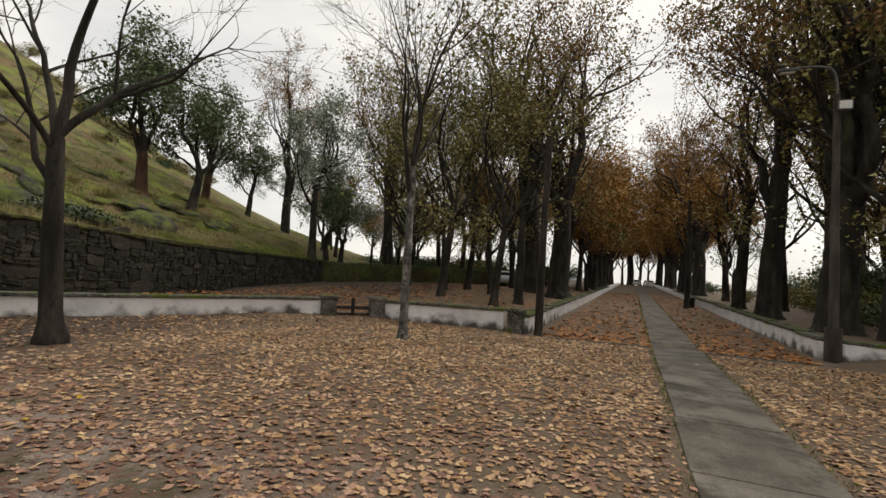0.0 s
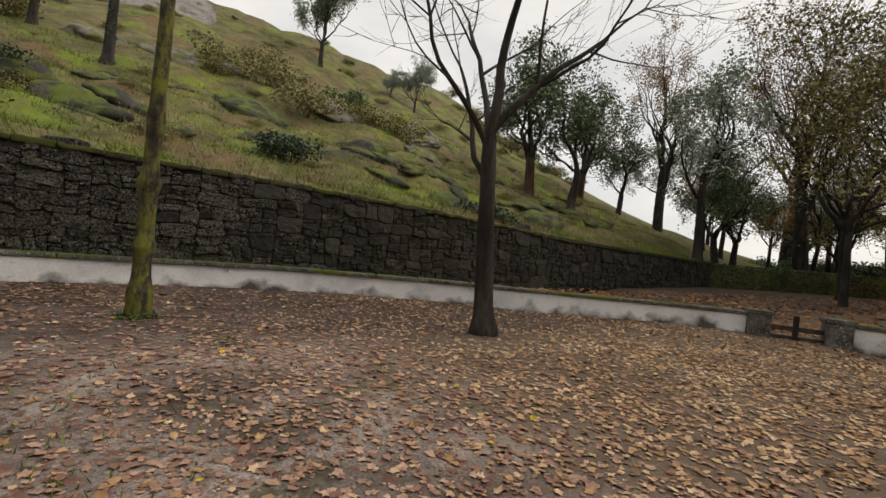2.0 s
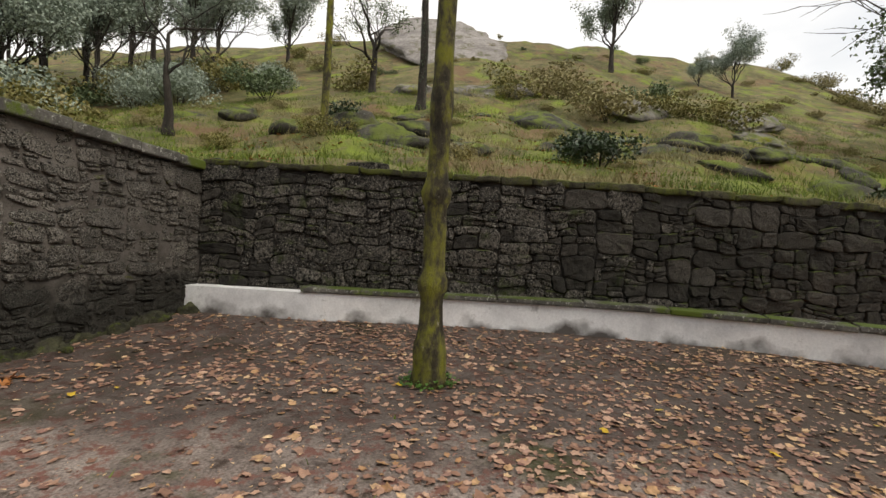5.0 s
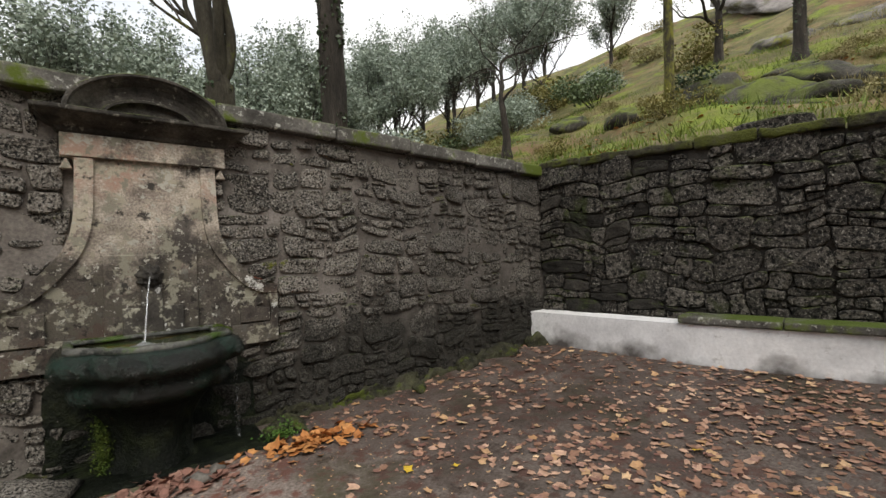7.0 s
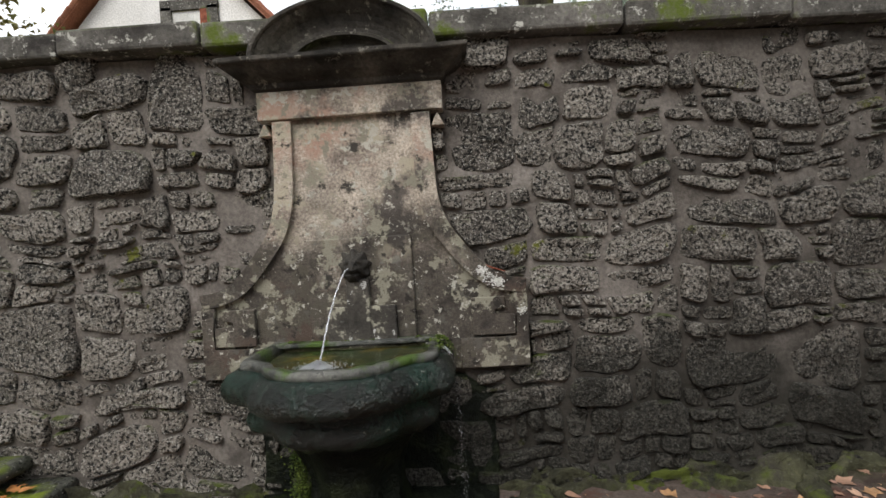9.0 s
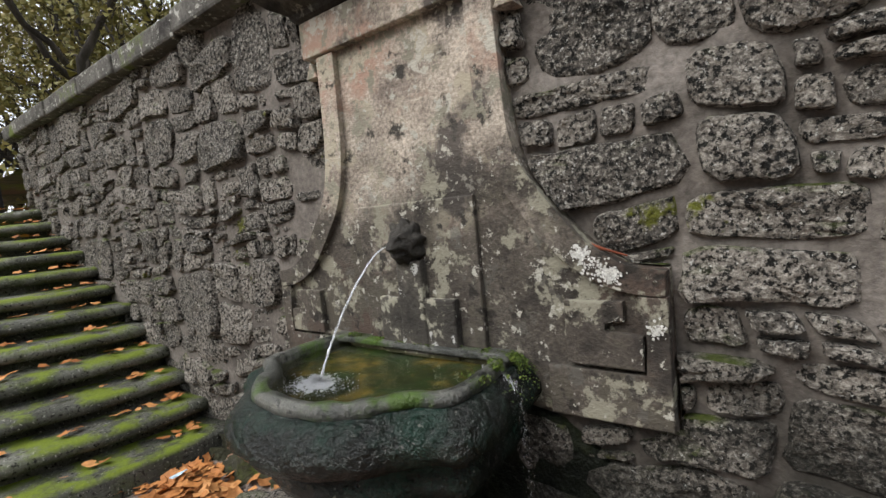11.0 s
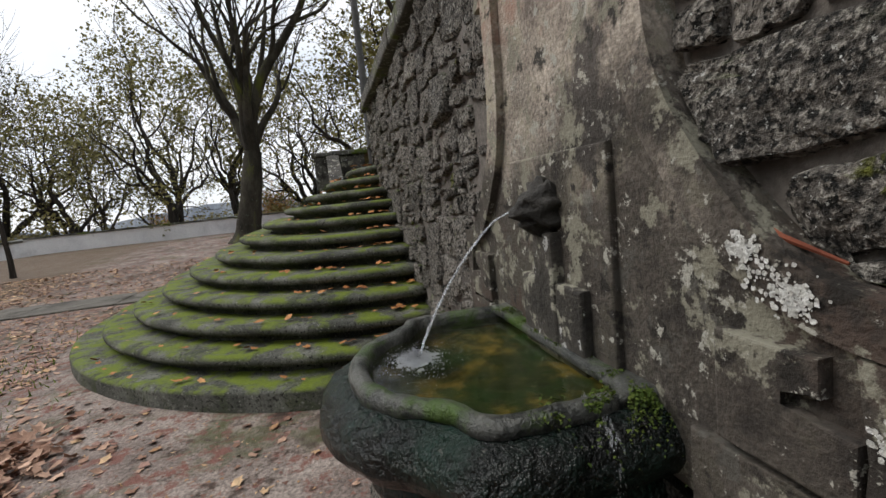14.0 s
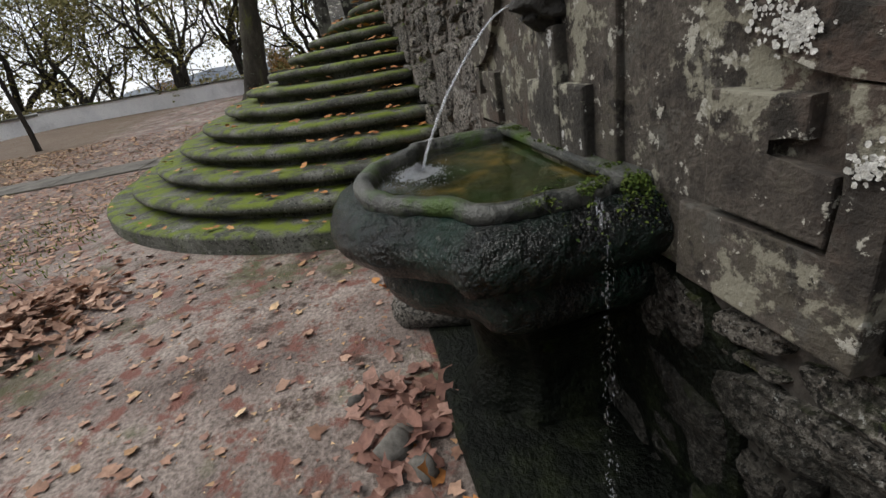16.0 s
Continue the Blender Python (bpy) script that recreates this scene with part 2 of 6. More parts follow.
    litter_red=surf("fallen_red_leaf", [(0.12, 0.055, 0.043), (0.24, 0.125, 0.095), (0.38, 0.24, 0.185)], 1.0, 0.7, 0.2, 30, per="island"),
    litter_russet=surf("fallen_russet_leaf", [(0.115, 0.06, 0.04), (0.30, 0.165, 0.11), (0.60, 0.40, 0.285)], 1.0, 0.7, 0.2, 30, per="island"),
    litter_orange=surf("fallen_orange_leaf", [(0.22, 0.075, 0.022), (0.42, 0.17, 0.05), (0.60, 0.31, 0.12)], 1.0, 0.7, 0.2, 30, per="island"),
    yellow=surf("fallen_yellow_leaf", [(0.40, 0.25, 0.02), (0.5, 0.33, 0.03), (0.6, 0.42, 0.06)], 1.0, 0.7, 0.1, 30),
    grass=surf("grass_blade", [(0.05, 0.085, 0.015), (0.125, 0.185, 0.026), (0.23, 0.26, 0.05)], 0.5, 0.7, 0, 12, per="island"),
    dry=surf("dry_grass_blade", [(0.14, 0.125, 0.055), (0.25, 0.22, 0.10), (0.36, 0.31, 0.17)], 0.5, 0.8, 0, 12, per="island"),
    rock=surf("lichened_boulder", [(0.06, 0.055, 0.048), (0.15, 0.138, 0.124), (0.27, 0.25, 0.23)], 1.4, 0.92, 0.9, 14, [((0.22, 0.23, 0.03), 0.6, 0.52, 0.62), ((0.3, 0.3, 0.28), 7, 0.66, 0.74)], ((0.11, 0.14, 0.015), 0.35, 0.9), dist=0.08),
    rock_dark=surf("dark_mossy_rock", [(0.018, 0.017, 0.013), (0.045, 0.042, 0.034), (0.10, 0.092, 0.078)], 1.8, 0.92, 1.0, 18, [((0.10, 0.12, 0.02), 0.9, 0.54, 0.64), ((0.2, 0.19, 0.17), 7, 0.64, 0.72)], ((0.12, 0.155, 0.018), 0.5, 1.3), dist=0.08),
    pale_rock=surf("bald_granite", [(0.15, 0.135, 0.125), (0.24, 0.22, 0.205), (0.32, 0.295, 0.28)], 0.4, 0.92, 0.9, 4, [((0.10, 0.095, 0.05), 0.6, 0.52, 0.64), ((0.30, 0.28, 0.26), 3, 0.58, 0.68)], dist=0.1),
    mossy=surf("moss_cushion", [(0.018, 0.018, 0.012), (0.04, 0.04, 0.022), (0.08, 0.08, 0.045)], 5, 0.95, 1.0, 45, [((0.07, 0.088, 0.014), 3.5, 0.56, 0.64), ((0.05, 0.045, 0.038), 3, 0.55, 0.68), ((0.12, 0.115, 0.10), 30, 0.60, 0.68)], ((0.07, 0.09, 0.014), 0.12, 4.0), dist=0.05),
    wall_moss=surf("mossy_capping", [(0.022, 0.020, 0.015), (0.05, 0.047, 0.03), (0.10, 0.095, 0.06)], 4, 0.95, 1.0, 40, [((0.075, 0.085, 0.016), 2.2, 0.46, 0.58), ((0.02, 0.018, 0.014), 6, 0.55, 0.64)], ((0.10, 0.12, 0.018), 0.6, 2.0), dist=0.05),
    mask=surf("blackened_carved_stone", [(0.012, 0.011, 0.009), (0.03, 0.027, 0.023), (0.06, 0.055, 0.045)], 9, 0.6, 0.8, 60, [((0.10, 0.09, 0.05), 8, 0.60, 0.68)]),
    metal=surf("grey_lamp_metal", [(0.06, 0.06, 0.06), (0.09, 0.09, 0.09), (0.12, 0.12, 0.12)], 3, 0.6, 0.1, 40),
    wood=surf("weathered_dark_wood", [(0.02, 0.016, 0.013), (0.045, 0.036, 0.029), (0.08, 0.065, 0.055)], 4, 0.9, 0.5, 40, stretch=(1, 1, 0.2)),
    rust=surf("rusty_red_twig", [(0.12, 0.03, 0.015), (0.2, 0.055, 0.028), (0.28, 0.09, 0.05)], 8, 0.8, 0.2, 40),
    carpaint=surf("white_car_paint", [(0.70, 0.70, 0.71), (0.74, 0.74, 0.75), (0.78, 0.78, 0.78)], 1, 0.25, 0, 20, spec=0.5),
    tyre=surf("tyre_rubber", [(0.012, 0.012, 0.012), (0.018, 0.018, 0.018), (0.025, 0.025, 0.025)], 3, 0.9, 0.2, 30),
    red=surf("red_lamp_glass", [(0.25, 0.01, 0.01), (0.3, 0.015, 0.012), (0.35, 0.02, 0.015)], 3, 0.2, 0, 30),
    plaster=surf("white_house_plaster", [(0.62, 0.61, 0.60), (0.72, 0.71, 0.70), (0.78, 0.77, 0.76)], 0.8, 0.9, 0.2, 25),
    tile=surf("clay_roof_tile", [(0.16, 0.06, 0.035), (0.26, 0.10, 0.06), (0.34, 0.16, 0.10)], 3, 0.85, 0.3, 30, per="object"),
    lens=surf("lamp_lens", [(0.5, 0.5, 0.48), (0.58, 0.58, 0.56), (0.65, 0.65, 0.62)], 3, 0.3, 0, 30),
    blueplastic=surf("pale_blue_litter", [(0.35, 0.5, 0.62), (0.45, 0.6, 0.72), (0.55, 0.7, 0.8)], 9, 0.4, 0, 30),
    # distance haze is painted in: pale blue instead of woodland green
    far=surf("haze_tinted_hills", [(0.26, 0.31, 0.36), (0.32, 0.36, 0.41), (0.38, 0.42, 0.46)], 0.01, 1.0, 0, 0.2),
)


def water_material(name, colour, rough, trans, bump, scale, alpha=1.0):
    m = bpy.data.materials.new(name)
    m.use_nodes = True
    n, l = m.node_tree.nodes, m.node_tree.links
    b = n["Principled BSDF"]
    b.inputs["Base Color"].default_value = (*colour, 1)
    b.inputs["Roughness"].default_value = rough
    b.inputs["Transmission Weight"].default_value = trans
    b.inputs["IOR"].default_value = 1.33
    t, bp = n.new("ShaderNodeTexNoise"), n.new("ShaderNodeBump")
    t.inputs["Scale"].default_value, t.inputs["Detail"].default_value = scale, 3
    bp.inputs["Strength"].default_value, bp.inputs["Distance"].default_value = bump, 0.01
    l.new(t.outputs["Fac"], bp.inputs["Height"])
    l.new(bp.outputs["Normal"], b.inputs["Normal"])
    return m


M["water"] = water_material("pool_water", (0.62, 0.68, 0.40), 0.02, 1.0, 0.25, 9)
M["stream"] = water_material("running_water", (0.95, 0.97, 1.0), 0.08, 0.8, 0.8, 60)
M["foam"] = water_material("splash_foam", (0.90, 0.94, 0.98), 0.25, 0.35, 1.0, 140)
M["glass"] = water_material("car_glass", (0.02, 0.022, 0.025), 0.05, 0.0, 0.0, 1)
def damp_and_shade(m, low, high, colour, lichen=False, sway=1.5, scale=3.5, lie=(0, 0, 1), dry=None, most=0.8):
    """A ragged-edged tint for damp stains and for painted shade; lie: the way in which it thins out; dry: x past which
    there is none.
    """
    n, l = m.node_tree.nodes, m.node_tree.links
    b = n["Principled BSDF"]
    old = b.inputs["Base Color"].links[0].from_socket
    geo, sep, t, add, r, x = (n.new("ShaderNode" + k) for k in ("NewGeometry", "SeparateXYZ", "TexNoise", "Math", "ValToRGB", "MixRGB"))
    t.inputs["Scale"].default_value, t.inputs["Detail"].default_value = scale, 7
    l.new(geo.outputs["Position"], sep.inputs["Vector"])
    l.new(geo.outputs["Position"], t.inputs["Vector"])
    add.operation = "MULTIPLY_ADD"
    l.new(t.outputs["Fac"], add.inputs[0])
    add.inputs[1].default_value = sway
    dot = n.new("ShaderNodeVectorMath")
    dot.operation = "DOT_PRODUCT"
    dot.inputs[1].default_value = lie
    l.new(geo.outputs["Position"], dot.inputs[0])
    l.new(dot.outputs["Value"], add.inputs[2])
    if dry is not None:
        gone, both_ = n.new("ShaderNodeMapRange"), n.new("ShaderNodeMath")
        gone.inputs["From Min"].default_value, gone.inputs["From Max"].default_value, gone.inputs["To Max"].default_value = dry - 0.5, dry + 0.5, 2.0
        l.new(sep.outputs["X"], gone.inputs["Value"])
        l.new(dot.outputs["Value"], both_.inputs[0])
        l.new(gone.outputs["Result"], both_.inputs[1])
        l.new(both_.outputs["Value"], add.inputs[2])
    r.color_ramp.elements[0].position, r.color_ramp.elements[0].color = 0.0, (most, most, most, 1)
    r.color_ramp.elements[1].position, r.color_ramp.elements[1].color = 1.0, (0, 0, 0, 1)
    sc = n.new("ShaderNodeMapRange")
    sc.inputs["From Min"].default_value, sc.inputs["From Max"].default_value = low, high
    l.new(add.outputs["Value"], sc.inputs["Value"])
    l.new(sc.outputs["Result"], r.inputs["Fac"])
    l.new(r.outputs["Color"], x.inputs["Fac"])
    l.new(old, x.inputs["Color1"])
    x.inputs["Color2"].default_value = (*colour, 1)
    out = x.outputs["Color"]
    for c, sc, lo, hi in (((0.24, 0.23, 0.18), 6.5, 0.55, 0.585), ((0.40, 0.39, 0.34), 15, 0.60, 0.625)) if lichen else ():
        t2, r2, x2 = (n.new("ShaderNode" + k) for k in ("TexNoise", "ValToRGB", "MixRGB"))
        t2.inputs["Scale"].default_value, t2.inputs["Detail"].default_value, t2.inputs["Roughness"].default_value = sc, 7, 0.7
        l.new(geo.outputs["Position"], t2.inputs["Vector"])
        r2.color_ramp.elements[0].position, r2.color_ramp.elements[1].position = lo, hi
        l.new(t2.outputs["Fac"], r2.inputs["Fac"])
        l.new(r2.outputs["Color"], x2.inputs["Fac"])
        l.new(out, x2.inputs["Color1"])
        x2.inputs["Color2"].default_value = (*c, 1)
        out = x2.outputs["Color"]
    l.new(out, b.inputs["Base Color"])


damp_and_shade(M["fount"], 1.95, 2.35, (0.022, 0.019, 0.016), True, most=0.84)
damp_and_shade(M["white"], 0.44, 0.68, (0.075, 0.064, 0.056), False, 1.0, 2.1, most=0.95)
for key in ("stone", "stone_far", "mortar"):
    # stones and mortar grow darker towards low x
    damp_and_shade(M[key], -10.3, -8.6, (0.03, 0.026, 0.021), False, 1.3, 1.2, (1, 0, 0), most=0.4)
    # black wall foot: the basin's shadow painted in, along with real damp
    damp_and_shade(M[key], 1.1, 1.5, (0.010, 0.010, 0.007), False, 1.3, 2.5, dry=-7.0, most=0.78)
# brown leaf mould in the earth away from the fountain wall
damp_and_shade(M["earth"], -3.2, -1.2, (0.125, 0.088, 0.055), False, 1.5, 0.6, (0, -1, 0), most=0.8)
# earth grows darker towards low x
damp_and_shade(M["earth"], -8.65, -7.5, (0.035, 0.025, 0.020), False, 1.5, 0.8, (1, 0.12, 0), most=0.7)
M["pond"] = surf("pool_bed", [(0.006, 0.011, 0.002), (0.022, 0.028, 0.005), (0.20, 0.13, 0.03)], 4.5, 0.9, 0.3, 40, [((0.012, 0.03, 0.006), 6, 0.48, 0.60)])


# ---- mesh helpers ----
def mesh_object(name, verts, faces, material, parent=None, label="", smooth=False):
    me = bpy.data.meshes.new(name)
    me.from_pydata([tuple(v) for v in verts], [], [tuple(f) for f in faces])
    me.materials.append(material)
    if smooth:
        me.polygons.foreach_set("use_smooth", [True] * len(me.polygons))
    ob = new(name, me)
    if parent:
        ob.parent = parent
    return tagged(ob, label)


def part(name, bm, material, parent=None, label="", smooth=False):
    me = bpy.data.meshes.new(name)
    bmesh.ops.recalc_face_normals(bm, faces=bm.faces)
    bm.to_mesh(me)
    bm.free()
    me.materials.append(material)
    if smooth:
        me.polygons.foreach_set("use_smooth", [True] * len(me.polygons))
    ob = new(name, me)
    if parent:
        ob.parent = parent
    return tagged(ob, label)


def thing(name, x, y, z, label, category, group="", kind=""):
    ob = new(name)
    ob.location = (x, y, z)
    ob.empty_display_size = 0.2
    return tagged(ob, label, category, group, kind)


def box(bm, cx, cy, cz, sx, sy, sz, bevel=0.0, m=None):
    r = bmesh.ops.create_cube(bm, size=1, matrix=(m or Matrix()) @ Matrix.Translation((cx, cy, cz)) @ Matrix.Diagonal((sx, sy, sz, 1)))
    if bevel:
        es = {e for v in r["verts"] for e in v.link_edges}
        bmesh.ops.bevel(bm, geom=list(es), offset=bevel, segments=2, affect="EDGES", profile=0.5)
    return bm


def slab(bm, pts, y0, y1, bevel=0.0):
    """A plate: the outline (x, z) drawn from depth y0 to y1."""
    a = [bm.verts.new((x, y0, z)) for x, z in pts]
    b = [bm.verts.new((x, y1, z)) for x, z in pts]
    f0, f1 = bm.faces.new(a), bm.faces.new(b[::-1])
    k = len(pts)
    for i in range(k):
        bm.faces.new((a[i], b[i], b[(i + 1) % k], a[(i + 1) % k]))
    if bevel:
        bmesh.ops.bevel(bm, geom=list(f1.edges), offset=bevel, segments=2, affect="EDGES", profile=0.5)
    return bm


def loft(bm, loops, closed=True, cap0=False, cap1=False):
    rows = [[bm.verts.new(p) for p in lp] for lp in loops]
    k = len(rows[0])
    for a, b in zip(rows, rows[1:]):
        for i in range(k if closed else k - 1):
            j = (i + 1) % k
            bm.faces.new((a[i], a[j], b[j], b[i]))
    if cap0:
        bm.faces.new(rows[0][::-1])
    if cap1:
        bm.faces.new(rows[-1])
    return bm


def tube_rows(verts, faces, pts, radii, sides):
    """A tapered tube along pts, added to plain lists."""
    base = len(verts)
    n = len(pts)
    side = None
    for i, p in enumerate(pts):
        d = (pts[min(i + 1, n - 1)] - pts[max(i - 1, 0)]).normalized()
        if side is None:
            side = d.orthogonal().normalized()
        side = (side - d * side.dot(d)).normalized()
        up = d.cross(side)
        for k in range(sides):
            a = 2 * math.pi * k / sides
            verts.append(p + (side * math.cos(a) + up * math.sin(a)) * radii[i])
    for i in range(n - 1):
        for k in range(sides):
            j = (k + 1) % sides
            a, b = base + i * sides, base + (i + 1) * sides
            faces.append((a + k, a + j, b + j, b + k))


def spline(pts, per=8):
    """Catmull-Rom through points of any dimension."""
    out = []
    n = len(pts)
    for i in range(n - 1):
        p0, p1, p2, p3 = (np.array(pts[max(0, min(n - 1, j))], float) for j in (i - 1, i, i + 1, i + 2))
        for k in range(per):
            t = k / per
            out.append(0.5 * (2 * p1 + (p2 - p0) * t + (2 * p0 - 5 * p1 + 4 * p2 - p3) * t * t + (3 * p1 - p0 - 3 * p2 + p3) * t ** 3))
    out.append(np.array(pts[-1], float))
    return out


def quads(name, centres, sizes, material, parent=None, seed=0, flat=0.0, kind="", aspect=0.6, label="", category="", corners=4):
    """Many small leaves: a bent four-cornered blade at each centre. flat: 1 lies on the ground, 0 any way round."""
    rng = np.random.default_rng(seed)
    n = len(centres)
    c = np.asarray(centres, float)
    nrm = rng.normal(size=(n, 3))
    nrm[:, :2] *= 1 - flat * 0.8
    nrm[:, 2] = np.abs(nrm[:, 2]) + flat * 1.2
    nrm /= np.linalg.norm(nrm, axis=1)[:, None]
    r = rng.normal(size=(n, 3))
    u = np.cross(nrm, r)
    u /= np.linalg.norm(u, axis=1)[:, None] + 1e-9
    v = np.cross(nrm, u)
    s = np.asarray(sizes, float)[:, None] * np.ones((n, 1))
    lift = nrm * s * 0.18
    vs = [c - u * s * 0.5, c + v * s * aspect * 0.5 + lift, c + u * s * 0.5, c - v * s * aspect * 0.5 + lift]
    if corners == 3:
        vs = [c - u * s * 0.5, c + u * s * 0.3 + v * s * aspect * 0.6, c + u * s * 0.4 - v * s * aspect * 0.5]
    k = corners
    vs = np.stack(vs, 1).reshape(-1, 3)
    me = bpy.data.meshes.new(name)
    me.vertices.add(k * n)
    me.vertices.foreach_set("co", vs.ravel())
    me.loops.add(k * n)
    me.loops.foreach_set("vertex_index", np.arange(k * n))
    me.polygons.add(n)
    me.polygons.foreach_set("loop_start", np.arange(0, k * n, k))
    me.update(calc_edges=True)
    me.materials.append(material)
    ob = new(name, me)
    if parent:
        ob.parent = parent
    return tagged(ob, label, category, "", kind)


# ---- terrain ----
WALL_A = spline([(-12.75, -5.0), (-13.25, -1.6), (-13.6, 1.5), (-14.15, 4.5), (-15.0, 8.0), (-16.5, 12.5), (-18.5, 19.0), (-21.0, 28.0)], 8)
TOP_A = [(-60, 2.6), (-5, 2.6), (0, 2.52), (4.5, 2.42), (8, 2.3), (12.5, 2.15), (19, 2.1), (28, 2.04), (45, 1.4), (200, 1.4)]
BENCH = spline([(-12.45, -5.0), (-12.62, -2.7), (-13.05, -0.6), (-13.2, 1.5), (-12.95, 3.6), (-12.35, 5.7), (-11.6, 7.4), (-10.85, 9.4), (-10.0, 11.4), (-9.1, 12.75)], 6)

BENCH_X, BENCH_Y = [float(p[0]) for p in BENCH], [float(p[1]) for p in BENCH]


def lerp(table, x):
    return float(np.interp(x, [t[0] for t in table], [t[1] for t in table]))


WAX = [(-60, -12.75), (-5, -12.75), (-1.6, -13.25), (1.5, -13.6), (4.5, -14.15), (8, -15), (12.5, -16.5), (19, -18.5), (28, -21), (60, -27), (200, -50)]


def ground_z(x, y):
    z = -0.14 + 0.022 * max(0.0, min(y, 130) - 14)
    if -5.5 < y < 14 and x < -7:
        bx = float(np.interp(y, BENCH_Y, BENCH_X))
        z += 0.17 * min(1.0, max(0.0, (2.2 - (x - bx)) / 2.2))
    z += 0.55 * min(1.0, max(0.0, (x - 3) / 9)) * min(1.0, max(0.0, (14 - y) / 5))
    if x > 16:
        z -= 0.25 * (x - 16) if x < 40 else 6 + 0.06 * (x - 40)
    if y > 13 and x < -3:
        z += 0.35 * min(1.0, (-3 - x) / 5) * min(1.0, (y - 13) / 4)
    if y > 15 and x > 5.2:
        z += 0.30 * min(1.0, (x - 5.2) / 1.0)
    return z + 0.03 * noise.noise((x * 0.4, y * 0.4, 0))


HILL = 0.0046


def hill_z(x, y):
    w = max(0.0, lerp(WAX, y) - x)
    g = lerp([(-200, 1.0), (30, 1.0), (70, 0.5), (105, 0.0), (300, 0.0)], y)
    wc = min(w, 48)
    z = lerp(TOP_A, y) - 0.12 + (0.28 * wc + HILL * wc * wc) * g
    if w > 48:
        z += 0.12 * (w - 48) * g
    rough = min(1.0, w / 4)
    z += rough * (0.55 * noise.noise((x * 0.16, y * 0.16, 3)) + 0.22 * noise.noise((x * 0.5, y * 0.5, 9))) * (0.3 + 0.7 * g)
    z += min(1.0, w / 2.5) * g * (0.85 * abs(noise.noise((x * 0.42, y * 0.16, 7))) - 0.2 + 0.16 * noise.noise((x * 1.3, y * 0.9, 5)))
    if y < -5.4 and x > -12.75:
        z += 0.03 * (-5.4 - y)
    return z


# ---- ground and hillside ----
def sheet(name, xs, ys, zf, material, label, category, keep=None):
    vs = [(x, y, zf(x, y)) for y in ys for x in xs]
    nx = len(xs)
    fs = []
    for j in range(len(ys) - 1):
        for i in range(nx - 1):
            if keep and not keep((xs[i] + xs[i + 1]) / 2, (ys[j] + ys[j + 1]) / 2):
                continue
            a = j * nx + i
            fs.append((a, a + 1, a + nx + 1, a + nx))
    return tagged(mesh_object(name, vs, fs, material, smooth=True), label, category, "", "structure")


def steps_between(a, b, dense0, dense1, fine, coarse):
    out, v = [], a
    while v < b:
        out.append(v)
        near = dense0 <= v <= dense1
        v += fine if near else max(fine, min(coarse, 0.12 * min(abs(v - dense0), abs(v - dense1)) + fine))
    return out + [b]


GX = steps_between(-400, 900, -22, 18, 0.6, 60)
GY = steps_between(-400, 900, -8, 30, 0.6, 60)
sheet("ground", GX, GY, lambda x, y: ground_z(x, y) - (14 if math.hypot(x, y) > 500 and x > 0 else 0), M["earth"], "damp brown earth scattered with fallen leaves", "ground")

# the slope behind the walls: rows run outwards from the wall line
rim = [(x, -5.25) for x in np.linspace(6, -12.6, 40)] + [(float(p[0]) - 0.25, float(p[1])) for p in WALL_A] + [(-22.5, 33), (-24, 40), (-27, 60), (-31, 85), (-36, 110), (-45, 150)]
rim = [(a[0] + (b[0] - a[0]) * f, a[1] + (b[1] - a[1]) * f) for a, b in zip(rim, rim[1:]) for f in (0, 0.5)] + rim[-1:]
outs = [0, 0.25] + [0.5 * k for k in range(1, 37)] + [19.2, 21, 24.5, 28.5, 33, 38, 44, 51, 60, 75, 100, 150]
rows = []
for i, (x, y) in enumerate(rim):
    x0, y0 = rim[max(0, i - 6)]
    x1, y1 = rim[min(len(rim) - 1, i + 6)]
    t = Vector((x1 - x0, y1 - y0)).normalized()
    nrm = Vector((t.y, -t.x)) * -1
    if nrm.x > 0 and y > -5:
        nrm = -nrm
    if y <= -5.2 and nrm.y > 0:
        nrm = -nrm
    rows.append([(x + nrm.x * d, y + nrm.y * d) for d in outs])
hv = [(x, y, hill_z(x, y)) for r in rows for x, y in r]
k = len(outs)
hf = [(i * k + j, i * k + j + 1, (i + 1) * k + j + 1, (i + 1) * k + j) for i in range(len(rows) - 1) for j in range(k - 1)]
tagged(mesh_object("hillside", hv, hf, M["hill"], smooth=True), "grassy hillside with moss and fallen leaves above the retaining wall", "hillside", "", "structure")
# far ridge strip; its haze is in the material colour
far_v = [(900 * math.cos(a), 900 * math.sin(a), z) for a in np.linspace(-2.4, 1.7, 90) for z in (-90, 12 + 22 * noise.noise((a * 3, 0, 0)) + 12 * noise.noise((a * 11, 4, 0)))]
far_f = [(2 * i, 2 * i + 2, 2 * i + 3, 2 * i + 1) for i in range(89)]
tagged(mesh_object("backdrop", far_v, far_f, M["far"]), "wooded hills across the valley, blue haze painted into their colour", "hills", "", "structure")


